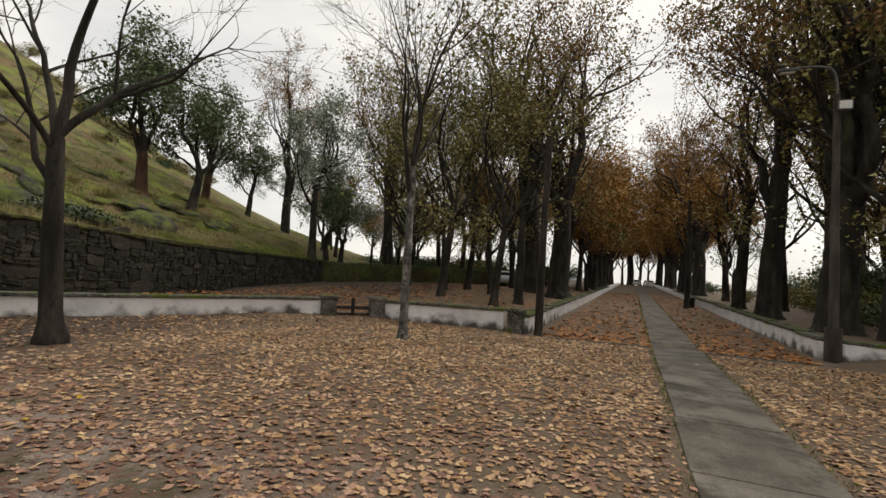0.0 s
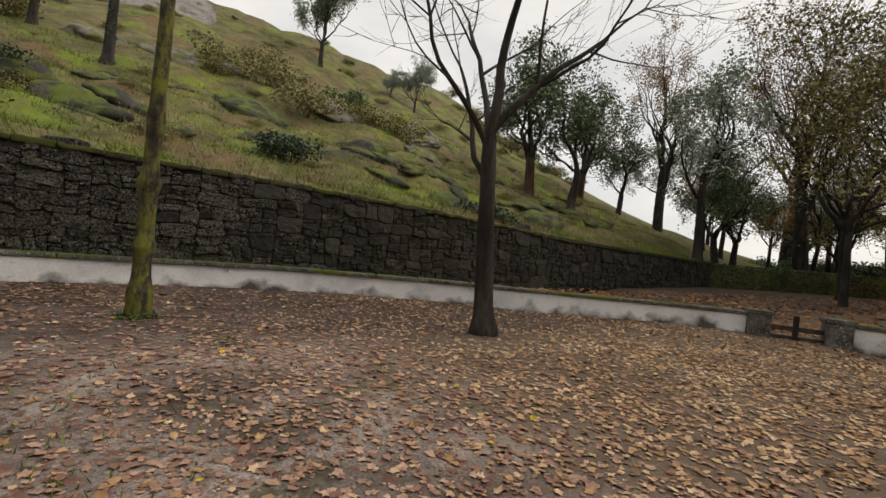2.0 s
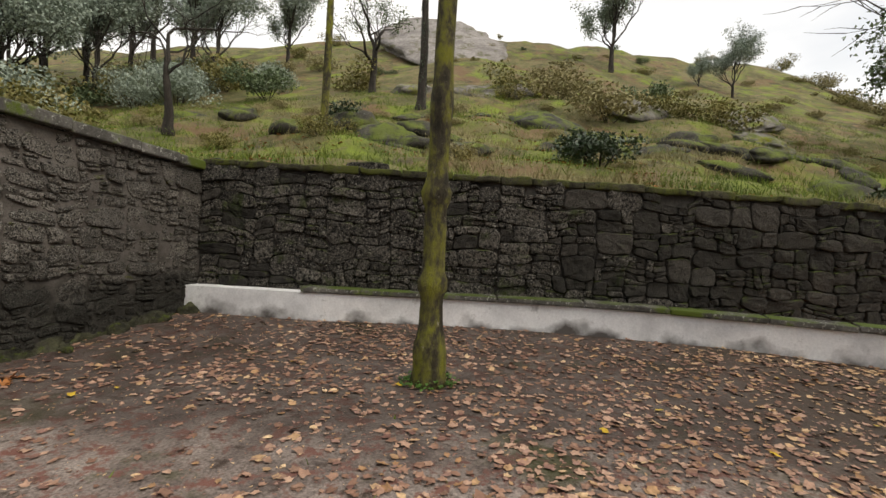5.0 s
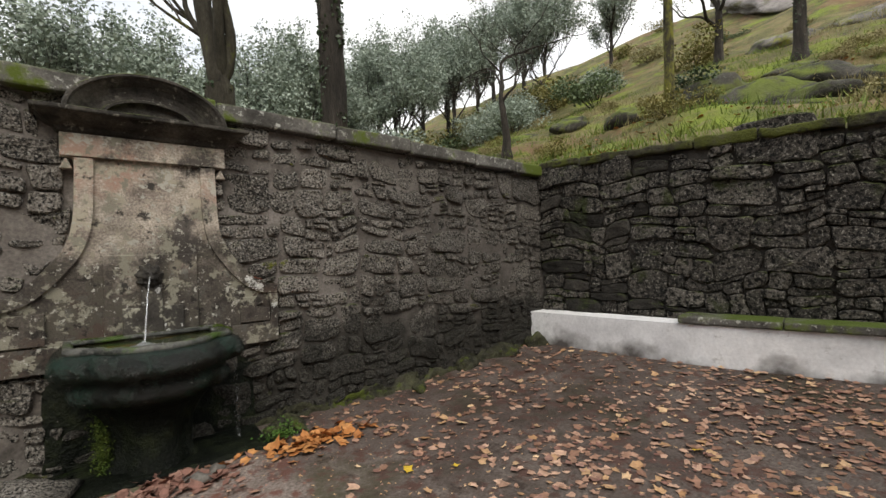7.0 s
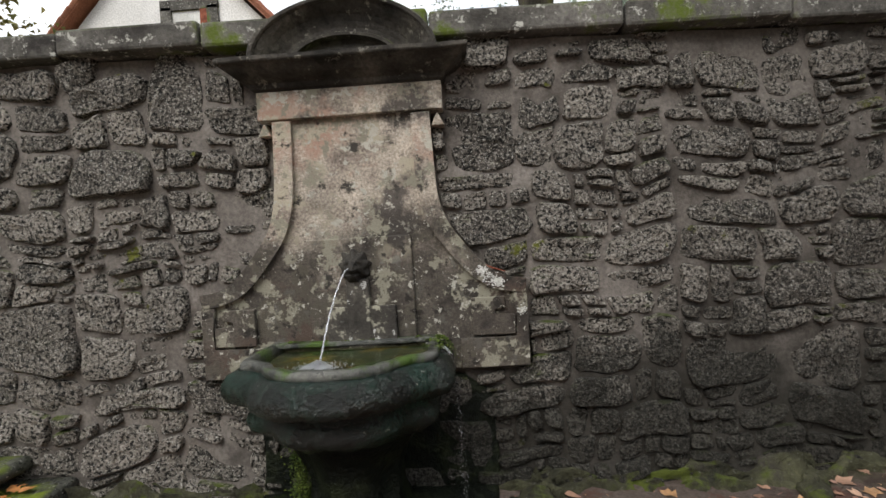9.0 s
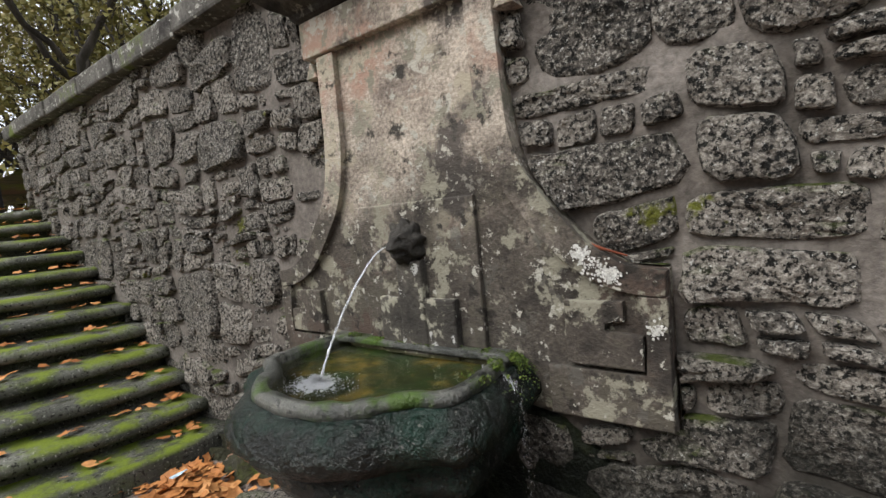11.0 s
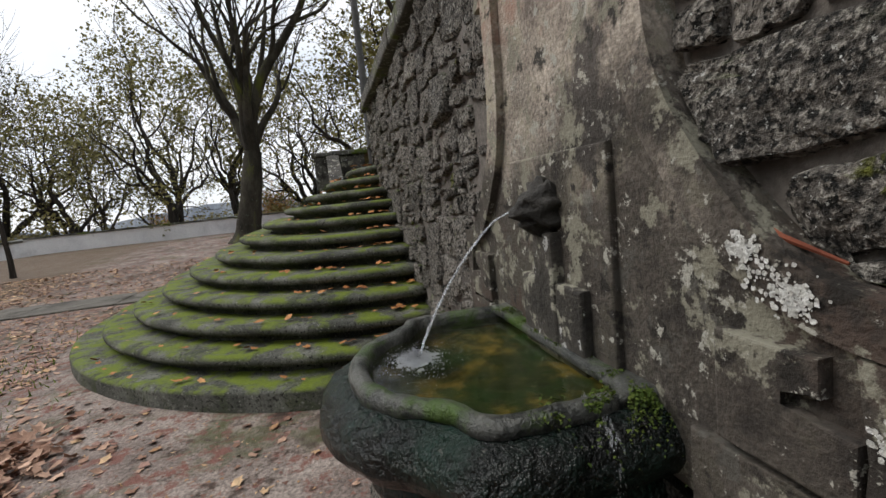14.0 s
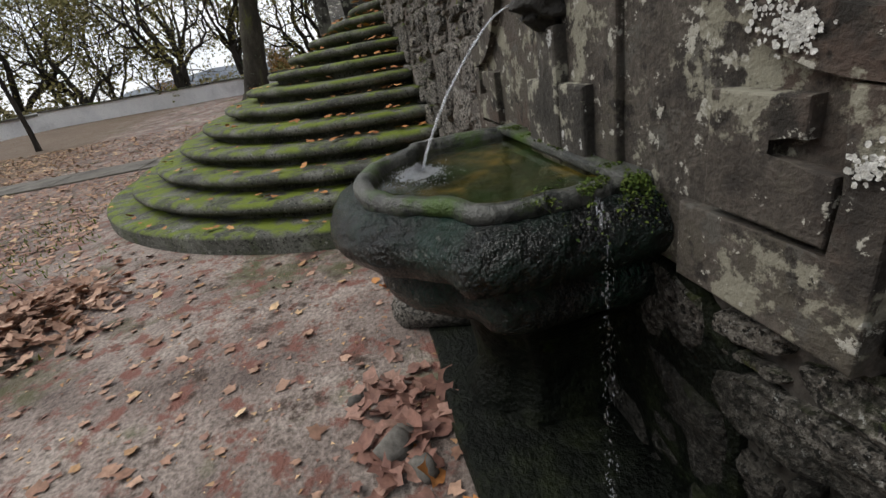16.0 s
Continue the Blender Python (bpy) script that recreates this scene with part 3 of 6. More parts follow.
# ---- rubble walls ----
def rubble_cells(u0, v0, u1, v1, rng, low, high, long, gap):
    """Random rubble: the face is broken again and again into uneven four-sided stones, few of them big, whose corners lie askew."""
    cells = []

    def shift(u, v):
        return (u + 0.10 * noise.noise((u * 1.9, v * 1.9, 2)) + 0.05 * noise.noise((u * 5.1, v * 5.1, 4)), v + 0.11 * noise.noise((u * 1.6, v * 2.1, 5)) + 0.045 * noise.noise((u * 4.7, v * 4.7, 6)))

    def split(a, b, c, d):
        w, h = c - a, d - b
        limit = low + (high - low) * rng.random() ** 2.3
        if h < limit and w < limit * long or min(w / long, h) < low * 0.62:
            if w > 0.03 and h > 0.03:
                g = gap * rng.uniform(0.4, 1.4)
                ring = [shift(a + w * f, b) for f in (0, 0.33, 0.67)] + [shift(c, b + h * f) for f in (0, 0.5)] + [shift(c - w * f, d) for f in (0, 0.33, 0.67)] + [shift(a, d - h * f) for f in (0, 0.5)]
                m = sum(p[0] for p in ring) / 10, sum(p[1] for p in ring) / 10
                kw, kh = max(0.3, 1 - 2 * g / w), max(0.3, 1 - 2 * g / h)
                cells.append([(m[0] + (x - m[0]) * kw, m[1] + (y - m[1]) * kh) for x, y in ring])
            return
        f = rng.uniform(0.28, 0.72)
        if w > h * long * rng.uniform(0.75, 1.3):
            split(a, b, a + w * f, d)
            split(a + w * f, b, c, d)
        else:
            split(a, b, c, b + h * f)
            split(a, b + h * f, c, d)

    split(u0, v0, u1, v1)
    return cells


def middle(cell):
    return sum(p[0] for p in cell) / len(cell), sum(p[1] for p in cell) / len(cell)


def stone_mesh(cell, rng, proud, to_world):
    """One rough stone: an uneven outline, its corners worn, that rises to a broken, bumpy face."""
    n = 20
    cu, cv = middle(cell)
    key = rng.uniform(0, 99)
    sides = [math.hypot(b[0] - a[0], b[1] - a[1]) for a, b in zip(cell, cell[1:] + cell[:1])]
    total = sum(sides)
    line = []
    for i in range(n):
        s = total * (i + 0.5) / n
        k = 0
        while s > sides[k] and k < len(sides) - 1:
            s -= sides[k]
            k += 1
        (xa, ya), (xb, yb) = cell[k], cell[(k + 1) % len(cell)]
        f = s / max(sides[k], 1e-6)
        line.append((xa + (xb - xa) * f - cu, ya + (yb - ya) * f - cv))
    for _ in range(1):
        line = [((line[i - 1][0] + 2 * p[0] + line[(i + 1) % n][0]) / 4, (line[i - 1][1] + 2 * p[1] + line[(i + 1) % n][1]) / 4) for i, p in enumerate(line)]
    size = total / 6
    ring = []
    for x, y in line:
        j = 1.02 + 0.13 * noise.noise((x * 2.2 / size + key, y * 2.2 / size, key)) + 0.07 * noise.noise((x * 6 / size, y * 6 / size + key, key))
        ring.append((x * j, y * j))
    p = proud * rng.uniform(0.3, 1.3)
    tilt_u, tilt_v = rng.uniform(-0.09, 0.09), rng.uniform(-0.14, 0.08)
    vs, fs = [], []
    for f, d in ((1.0, -0.035), (0.985, p * 0.45), (0.91, p * 0.9), (0.70, p), (0.38, p * 1.03)):
        for x, y in ring:
            du, dv = cu + x * f, cv + y * f
            wob = 0.024 * noise.noise((du * 6, dv * 6, key)) + 0.016 * noise.noise((du * 15, dv * 15, key)) + 0.008 * noise.noise((du * 33, dv * 33, key)) + tilt_u * x * f + tilt_v * y * f
            vs.append(to_world(du, dv, d + max(wob, -0.8 * d) * (d > 0)))
    for k in range(4):
        for i in range(n):
            j = (i + 1) % n
            fs.append((k * n + i, k * n + j, (k + 1) * n + j, (k + 1) * n + i))
    vs.append(tuple(sum(v[k] for v in vs[4 * n:]) / n for k in range(3)))
    for i in range(n):
        fs.append((4 * n + i, 4 * n + (i + 1) % n, 5 * n))
    return vs, fs


def rubble(wall, cells, rng, proud, to_world, single, joined_label, mats):
    """single: the numbers of the stones that are objects of their own; the rest are joined."""
    jv, jf = [], []
    for k, c in enumerate(cells):
        vs, fs = stone_mesh(c, rng, proud, to_world)
        if k in single:
            mesh_object("stone", vs, fs, M[mats[0]], wall)
        else:
            b = len(jv)
            jv += vs
            jf += [tuple(i + b for i in f) for f in fs]
    if jv:
        ob = mesh_object("stones", jv, jf, M[mats[1]], wall, joined_label)
        tagged(ob, kind="stuff")


# the fountain wall, along y = -5
def top_b(x):
    return lerp([(-12.8, 2.41), (-10.75, 2.47), (-8.68, 2.535), (-6.6, 2.575), (-1.8, 2.65)], x)


bm = bmesh.new()
slab(bm, [(-13.2, -0.6), (-1.9, -0.6), (-1.9, top_b(-1.9)), (-13.2, top_b(-13.2))], -5.55, -5.06)
wall_b = tagged(part("wall_south", bm, M["mortar"]), "dark rubble granite wall holding the fountain", "wall", "", "structure")
# lime mortar between the stones, trowelled unevenly
nu, nv = 150, 42
mv, mf = [], []
for j in range(nv + 1):
    for i in range(nu + 1):
        u, v = -13.0 + 11.1 * i / nu, -0.4 + (top_b(-13.0 + 11.1 * i / nu) + 0.39) * j / nv
        mv.append((u, -5.018 + 0.016 * noise.noise((u * 2.5, v * 2.5, 1)) + 0.012 * noise.noise((u * 7, v * 7, 2)), v))
for j in range(nv):
    for i in range(nu):
        a = j * (nu + 1) + i
        mf.append((a, a + nu + 1, a + nu + 2, a + 1))
mesh_object("mortar", mv, mf, M["mortar"], wall_b, "uneven grey lime mortar", True)
# coping blocks
rng = random.Random(5)
x = -13.25
while x < -1.75:
    w = min(rng.uniform(0.75, 1.35), -1.75 - x + 0.01)
    if w < 0.2:
        break
    bm = bmesh.new()
    box(bm, 0, 0, 0, w - 0.012, 0.66, 0.15, 0.02)
    ob = part("coping_block", bm, M["coping"], wall_b)
    ob.location = (x + w / 2, -5.24 + rng.uniform(-0.01, 0.01), top_b(x + w / 2) + 0.075 + rng.uniform(-0.006, 0.006))
    ob.rotation_euler = (rng.uniform(-0.01, 0.01), -0.012 + rng.uniform(-0.006, 0.006), rng.uniform(-0.008, 0.008))
    x += w

# the curved retaining wall
def ribbon(line, offs, z0f, z1f, closed_top=True):
    """A wall along a plan line; offs: distances to the left of it for the front and the back."""
    loops = []
    n = len(line)
    for i, p in enumerate(line):
        a, b = line[max(0, i - 1)], line[min(n - 1, i + 1)]
        t = np.array([b[0] - a[0], b[1] - a[1]])
        t /= np.linalg.norm(t)
        nl = np.array([-t[1], t[0]])
        f, k = p[:2] + nl * offs[0], p[:2] + nl * offs[1]
        z0, z1 = z0f(p[0], p[1]), z1f(p[0], p[1])
        loops.append([(f[0], f[1], z0), (k[0], k[1], z0), (k[0], k[1], z1), (f[0], f[1], z1)])
    bm = bmesh.new()
    return loft(bm, loops, True, True, True)


def top_a(x, y):
    return lerp(TOP_A, y) - 0.08


wall_a = tagged(part("wall_west", ribbon(WALL_A, (0.03, 0.5), lambda x, y: -0.6, top_a), M["mortar_dark"]), "long curved dark rubble retaining wall with mossy top", "wall", "", "structure")
LEN_A = [0.0]
for p, q in zip(WALL_A, WALL_A[1:]):
    LEN_A.append(LEN_A[-1] + float(np.linalg.norm(q - p)))


def on_a(u, v, d):
    i = max(0, min(len(LEN_A) - 2, int(np.searchsorted(LEN_A, u)) - 1))
    p, q = WALL_A[i], WALL_A[i + 1]
    t = (q - p) / np.linalg.norm(q - p)
    c = p + t * (u - LEN_A[i])
    return (c[0] + t[1] * d , c[1] - t[0] * d, v)


# mossy capping stones of the retaining wall
u = 0.02
rng = random.Random(8)
cap_v, cap_f = [], []
while u < LEN_A[-1] - 0.3:
    w = rng.uniform(0.5, 1.1)
    c = on_a(u + w / 2, 0, -0.2)
    a = on_a(u, 0, -0.2)
    ang = math.atan2(c[1] - a[1], c[0] - a[0])
    z = lerp(TOP_A, c[1])
    m = Matrix.Translation((c[0], c[1], z - 0.03)) @ Euler((rng.uniform(-0.03, 0.03), rng.uniform(-0.02, 0.02), ang)).to_matrix().to_4x4()
    if u < 16:
        bm = bmesh.new()
        box(bm, 0, 0, 0, w - 0.015, rng.uniform(0.5, 0.56), rng.uniform(0.10, 0.15), 0.025)
        bmesh.ops.subdivide_edges(bm, edges=[e for e in bm.edges if e.calc_length() > 0.2], cuts=4, use_grid_fill=True)
        for q in bm.verts:
            q.co += Vector((0, 0.02 * noise.noise((u + q.co.x * 4, q.co.y * 4, 1)), 0.035 * noise.noise((u + q.co.x * 5, q.co.y * 5, q.co.z))))
        ob = part("coping_block", bm, M["wall_moss"], wall_a, smooth=True)
        ob.matrix_basis = m
    else:
        b = len(cap_v)
        cap_v += [m @ Vector((sx * (w - 0.015) / 2, sy * 0.27, sz * 0.06)) for sz in (-1, 1) for sx, sy in ((-1, -1), (1, -1), (1, 1), (-1, 1))]
        cap_f += [tuple(b + i for i in f) for f in ((3, 2, 1, 0), (4, 5, 6, 7), (0, 1, 5, 4), (1, 2, 6, 5), (2, 3, 7, 6), (3, 0, 4, 7))]
    u += w
tagged(mesh_object("coping_blocks", cap_v, cap_f, M["wall_moss"], wall_a), kind="stuff")

# ---- whitewashed seat wall, round the apse ----
seat = tagged(part("wall_seat_west", ribbon(BENCH, (-0.0, 0.36), lambda x, y: -0.5, lambda x, y: 0.46), M["white"]), "low whitewashed seat wall, stained, under stone slabs", "low wall", "", "structure")


def caps(line, z, parent, seed, depth, over, thick=0.085, low=0.8, high=1.5, start=0.0):
    """Stone slabs laid end to end along a plan line."""
    rng = random.Random(seed)
    ds = [0.0]
    for p, q in zip(line, line[1:]):
        ds.append(ds[-1] + float(np.linalg.norm(np.array(q[:2]) - np.array(p[:2]))))
    u = start
    while u < ds[-1] - 0.1:
        w = min(rng.uniform(low, high), ds[-1] - u)
        ends = []
        for s in (u + 0.006, u + w - 0.006):
            ends.append(np.array([np.interp(s, ds, [p[0] for p in line]), np.interp(s, ds, [p[1] for p in line])]))
        mid, d = (ends[0] + ends[1]) / 2, ends[1] - ends[0]
        ang = math.atan2(d[1], d[0])
        nl = np.array([-math.sin(ang), math.cos(ang)])
        c = mid + nl * (depth / 2 - over)
        bm = bmesh.new()
        box(bm, 0, 0, 0, float(np.linalg.norm(d)), depth, thick, 0.018)
        ob = part("capping_slab", bm, M["coping"], parent)
        ob.location = (c[0], c[1], z(mid[0], mid[1]) + thick / 2 + rng.uniform(0, 0.012))
        ob.rotation_euler = (rng.uniform(-0.02, 0.02), rng.uniform(-0.008, 0.008), ang)
        u += w


caps(BENCH, lambda x, y: 0.46, seat, 3, 0.42, 0.05, start=2.0)
GATE_E = spline([(-8.1, 13.75), (-6.2, 14.25), (-3.75, 14.45)], 6)
seat2 = tagged(part("wall_seat_north", ribbon(GATE_E, (0.0, 0.4), lambda x, y: -0.5, lambda x, y: 0.46 + 0.01 * (x + 8)), M["white"]), "low whitewashed wall with dark mossy stone capping", "low wall", "", "structure")
caps(GATE_E, lambda x, y: 0.46 + 0.01 * (x + 8), seat2, 4, 0.5, 0.05, 0.10)
AVE_W = [np.array((-2.95, y)) for y in np.linspace(14.4, 120, 60)]
ave = tagged(part("wall_avenue_west", ribbon(AVE_W, (0.0, 0.4), lambda x, y: -0.5, lambda x, y: ground_z(-1.5, y) + 0.50), M["white"]), "long low whitewashed wall beside the avenue, patchy", "low wall", "", "structure")
caps(AVE_W[:30], lambda x, y: ground_z(-1.5, y) + 0.50, ave, 6, 0.46, 0.03, 0.09, 1.2, 2.2)
AVE_E = [np.array((4.75, y)) for y in np.linspace(120, 15.9, 60)] + [np.array((5.2, 15.4)), np.array((6.6, 15.2))]
ave2 = tagged(part("wall_avenue_east", ribbon(AVE_E, (0.0, 0.4), lambda x, y: -0.5, lambda x, y: ground_z(3, y) + 0.5), M["white"]), "long low whitewashed wall with mossy capping beside the avenue", "low wall", "", "structure")
caps(AVE_E[30:], lambda x, y: ground_z(3, y) + 0.5, ave2, 7, 0.5, 0.03, 0.09, 1.2, 2.2)
BOUND = spline([(7.2, 15.2), (11.5, 13.8), (14.6, 10.5), (16.0, 5.5), (16.0, 0.0), (15.0, -6.0), (13.0, -12.0), (9.0, -17.0)], 6)
bound = tagged(part("wall_boundary_east", ribbon(BOUND[::-1], (-0.36, 0.0), lambda x, y: -1.5, lambda x, y: ground_z(x - 0.8, y) + 0.80), M["limewash"]), "low whitewashed boundary wall above the valley", "low wall", "", "structure")
caps(BOUND[::-1], lambda x, y: ground_z(x - 0.8, y) + 0.72, bound, 9, 0.46, 0.41, 0.08, 1.2, 2.2)

# the concrete strip of the path, in cast lengths
path = tagged(new("path"), "grey worn concrete strip path with leaves along it", "path", "", "structure")
rng = random.Random(12)
y = -16.0
while y < 110:
    ln = rng.uniform(1.6, 2.6) * (1 if y < 30 else 2)
    bm = bmesh.new()
    box(bm, 0, 0, 0, 1.22 + rng.uniform(-0.05, 0.05), ln - 0.02, 0.1, 0.015)
    ob = part("path_slab", bm, M["concrete"], path)
    g0, g1 = ground_z(1.2, y), ground_z(1.2, y + ln)
    ob.location = (1.18 + rng.uniform(-0.03, 0.03), y + ln / 2, (g0 + g1) / 2 - 0.022)
    ob.rotation_euler = (math.atan2(g1 - g0, ln), 0, 0)
    y += ln
# row of setts across the end of the avenue
sill = tagged(new("sett_row"), "row of worn granite setts level with the ground", "setts", "", "structure")
sett = None
for i in range(44):
    xx = -2.7 + i * 0.172
    if 0.5 < xx < 1.85:
        continue
    if sett is None:
        bm = bmesh.new()
        box(bm, 0, 0, 0, 0.155, 0.14, 0.12, 0.02)
        sett = part("sett", bm, M["cobble"], sill)
        ob = sett
    else:
        ob = new("sett", sett.data)
        ob.parent = sill
    ob.location = (xx, 14.25 + 0.012 * i * 0.6 + rng.uniform(-0.01, 0.01), ground_z(xx, 14.3) - 0.03)

# ---- curved steps ----
SC = (-1.5, -5.03)


def step_outline(a, b, z):
    pts = [(SC[0] - a * math.cos(t), SC[1] + b * math.sin(t), z) for t in np.linspace(0, math.pi / 2, 34)]
    return pts + [(0.6, SC[1] + b, z), (0.6, SC[1] - 0.02, z)]


stairs = tagged(new("stairs_south"), "broad curved mossy stone steps rising beside the wall", "steps", "", "structure")
for i in range(12):
    a, b = 4.42 - 0.26 * i - 0.005 * i * i, 4.12 - 0.335 * i
    top = 0.01 + 0.163 * i
    low = top - 0.163 - 0.03 if i else -0.4
    prof = [(0.125, low), (0.125, top - 0.108), (0.08, top - 0.10), (0.02, top - 0.088), (-0.005, top - 0.06), (0.0, top - 0.028), (0.025, top - 0.008), (0.06, top)]
    if i == 0:
        prof = [(0.0, low), (0.0, top - 0.03), (0.01, top - 0.01), (0.04, top)]
    bm = bmesh.new()
    loft(bm, [step_outline(a - o, b - o, z) for o, z in prof], True, False, True)
    for v in bm.verts:
        q = v.co
        q.z += 0.012 * noise.noise((q.x * 1.1, q.y * 1.1, i * 3.0)) + 0.006 * noise.noise((q.x * 6, q.y * 6, i))
        q.x += 0.012 * noise.noise((q.x * 2.5, q.y * 2.5, i * 5.0 + 9))
    part("step", bm, M["step"], stairs, smooth=True)


# ---- wall fountain ----
XC = -7.775
FY = -4.965
fountain = thing("wall_fountain", XC, FY, -0.15, "baroque granite wall fountain with curved pediment, lichened and damp", "fountain")


def keep(ob):
    """Parents a part built in world places to the fountain."""
    ob.parent = fountain
    ob.matrix_parent_inverse = Matrix.Translation((-XC, -FY, 0.15))
    return ob


def both(half):
    """A mirrored outline from its right half, given from the bottom up as (distance from the middle, z)."""
    return [(PC + x, z) for x, z in half] + [(PC - x, z) for x, z in half[::-1]]


PC = -7.80
side_curve = [(float(p[0]), float(p[1])) for p in spline([(0.975, 1.115), (0.86, 1.13), (0.765, 1.18), (0.685, 1.26), (0.615, 1.35), (0.545, 1.45), (0.50, 1.57), (0.478, 1.72), (0.468, 1.95), (0.466, 2.115)], 3)]


def weather(bm, amp=0.004):
    """Worn edges: the stone's outline wanders a little."""
    for v in bm.verts:
        q = v.co
        v.co = q + Vector((noise.noise(q * 5), 0.5 * noise.noise(q * 7), noise.noise(q * 5 + Vector((7, 0, 0))))) * amp
    return bm


bm = bmesh.new()
slab(bm, both([(0.975, 0.595)] + side_curve + [(0.545, 2.117), (0.545, 2.287)]), -5.1, FY, 0.010)
keep(part("back_plate", weather(bm), M["fount"], None, "tall shaped back plate, pale with pink and ochre lichen"))
for s in (-1, 1):
    # raised border that follows the curve
    inner = []
    for i, (x, z) in enumerate(side_curve):
        x0, z0 = side_curve[max(0, i - 1)]
        x1, z1 = side_curve[min(len(side_curve) - 1, i + 1)]
        t = Vector((x1 - x0, z1 - z0)).normalized()
        inner.append((PC + s * (x + -t.y * 0.112), z - abs(t.x) * 0.085))
    bm = bmesh.new()
    slab(bm, [(PC + s * x, z) for x, z in side_curve] + inner[::-1], FY - 0.02, FY + 0.030, 0.007)
    keep(part("border", weather(bm), M["fount"], None, "raised border with white lichen on its shoulder"))
    # square fret: the border turns down the outer edge, in along the bottom and up round a hook
    key = [(0.972, 1.03), (0.972, 0.60), (0.57, 0.60), (0.57, 0.775), (0.905, 0.775), (0.905, 0.885), (0.885, 1.03)]
    bm = bmesh.new()
    slab(bm, [(PC + s * x, z) for x, z in key], FY - 0.02, FY + 0.027, 0.006)
    keep(part("fret_band", weather(bm), M["fount"]))
    hook = [(0.645, 0.792), (0.893, 0.792), (0.893, 0.905), (0.772, 0.912), (0.772, 0.945), (0.838, 0.948), (0.838, 1.012), (0.645, 1.012)]
    bm = bmesh.new()
    slab(bm, [(PC + s * x, z) for x, z in hook], FY - 0.02, FY + 0.030, 0.006)
    keep(part("fret_hook", weather(bm), M["fount"]))
    # three-sided drop under the end of the frieze
    bm = bmesh.new()
    slab(bm, [(PC + s * x, z) for x, z in ((0.472, 2.03), (0.55, 2.03), (0.515, 2.10), (0.507, 2.10))], FY - 0.05, FY + 0.03, 0.004)
    keep(part("drop", bm, M["fount"]))
# crusts of white lichen on the shoulder
rngl = random.Random(44)
for cx, cz, sp, count in ((-0.715, 1.17, 0.016, 150), (-0.81, 1.10, 0.018, 150), (-0.765, 1.13, 0.028, 60), (-0.935, 0.93, 0.014, 60)):
    vs, fs = [], []
    for _ in range(count):
        px, pz, r = cx + rngl.gauss(0, sp), cz + rngl.gauss(0, sp * 0.75), rngl.uniform(0.0012, 0.006)
        b = len(vs)
        vs += [(PC + px + r * math.cos(a) * (1 + 0.7 * noise.noise((a * 3, b * 0.37, 0.5))), FY + 0.0335 + rngl.uniform(0, 0.002), pz + r * math.sin(a) * (1 + 0.7 * noise.noise((a * 3, b * 0.37, 4.5)))) for a in np.linspace(0, 6.283, 9)[:-1]]
        fs.append(tuple(range(b, b + 8)))
    keep(tagged(mesh_object("lichen", vs, fs, M["lichen"], None, "white lichen crust"), kind="stuff"))
bm = bmesh.new()
box(bm, PC, FY + 0.012, 2.203, 1.09, 0.06, 0.165, 0.007)
keep(part("frieze", weather(bm), M["fount"], None, "plain band with pale lichen patches"))
bm = bmesh.new()
slab(bm, both([(0.315, 0.70), (0.315, 1.405)]), FY - 0.02, FY + 0.022, 0.008)
keep(part("centre_block", weather(bm), M["fount"], None, "raised block behind the spout"))
bm = bmesh.new()
slab(bm, both([(0.205, 0.72), (0.205, 1.0)]), FY - 0.02, FY + 0.055, 0.01)
keep(part("lower_block", weather(bm), M["fount_low"], None, "black damp stone under the spout"))
bm = bmesh.new()
slab(bm, [(XC + x, z) for x, z in ((-0.085, 0.72), (0.06, 0.72), (0.055, 1.16), (-0.08, 1.16))], FY, FY + 0.062, 0.012)
keep(part("spout_panel", weather(bm), M["fount_low"], None, "narrow tongue of stone below the mask, streaked green"))
# cornice, a stack of mouldings
bm = bmesh.new()
prof = [(0.553, 0.045, 2.288), (0.565, 0.06, 2.298), (0.575, 0.07, 2.322), (0.60, 0.095, 2.338), (0.635, 0.135, 2.358), (0.662, 0.165, 2.382), (0.672, 0.178, 2.398), (0.695, 0.205, 2.404), (0.70, 0.21, 2.412), (0.70, 0.21, 2.432), (0.66, 0.17, 2.444)]
loft(bm, [[(PC - w, -5.05, z), (PC - w, FY + d, z)] + [(PC - w + 2 * w * k / 9, FY + d, z) for k in range(1, 9)] + [(PC + w, FY + d, z), (PC + w, -5.05, z)] for w, d, z in prof], True, True, True)
keep(part("cornice", weather(bm, 0.007), M["cornice"], None, "dark moulded cornice with moss on top"))


# curved pediment: a thin outer fillet, a broad hollow moulding, a small fillet and the tympanum
def arch(name, prof, material, label=""):
    """prof: (half width, height, depth before the plate) from the outside in."""
    bm = bmesh.new()
    n = 30
    loops = []
    for i in range(n + 1):
        a = math.pi * i / n
        loops.append([(PC + w * math.cos(a), FY + d, 2.42 + h * math.sin(a)) for w, h, d in prof])
    loft(bm, loops, True, True, True)
    return keep(part(name, weather(bm, 0.006), material, None, label))


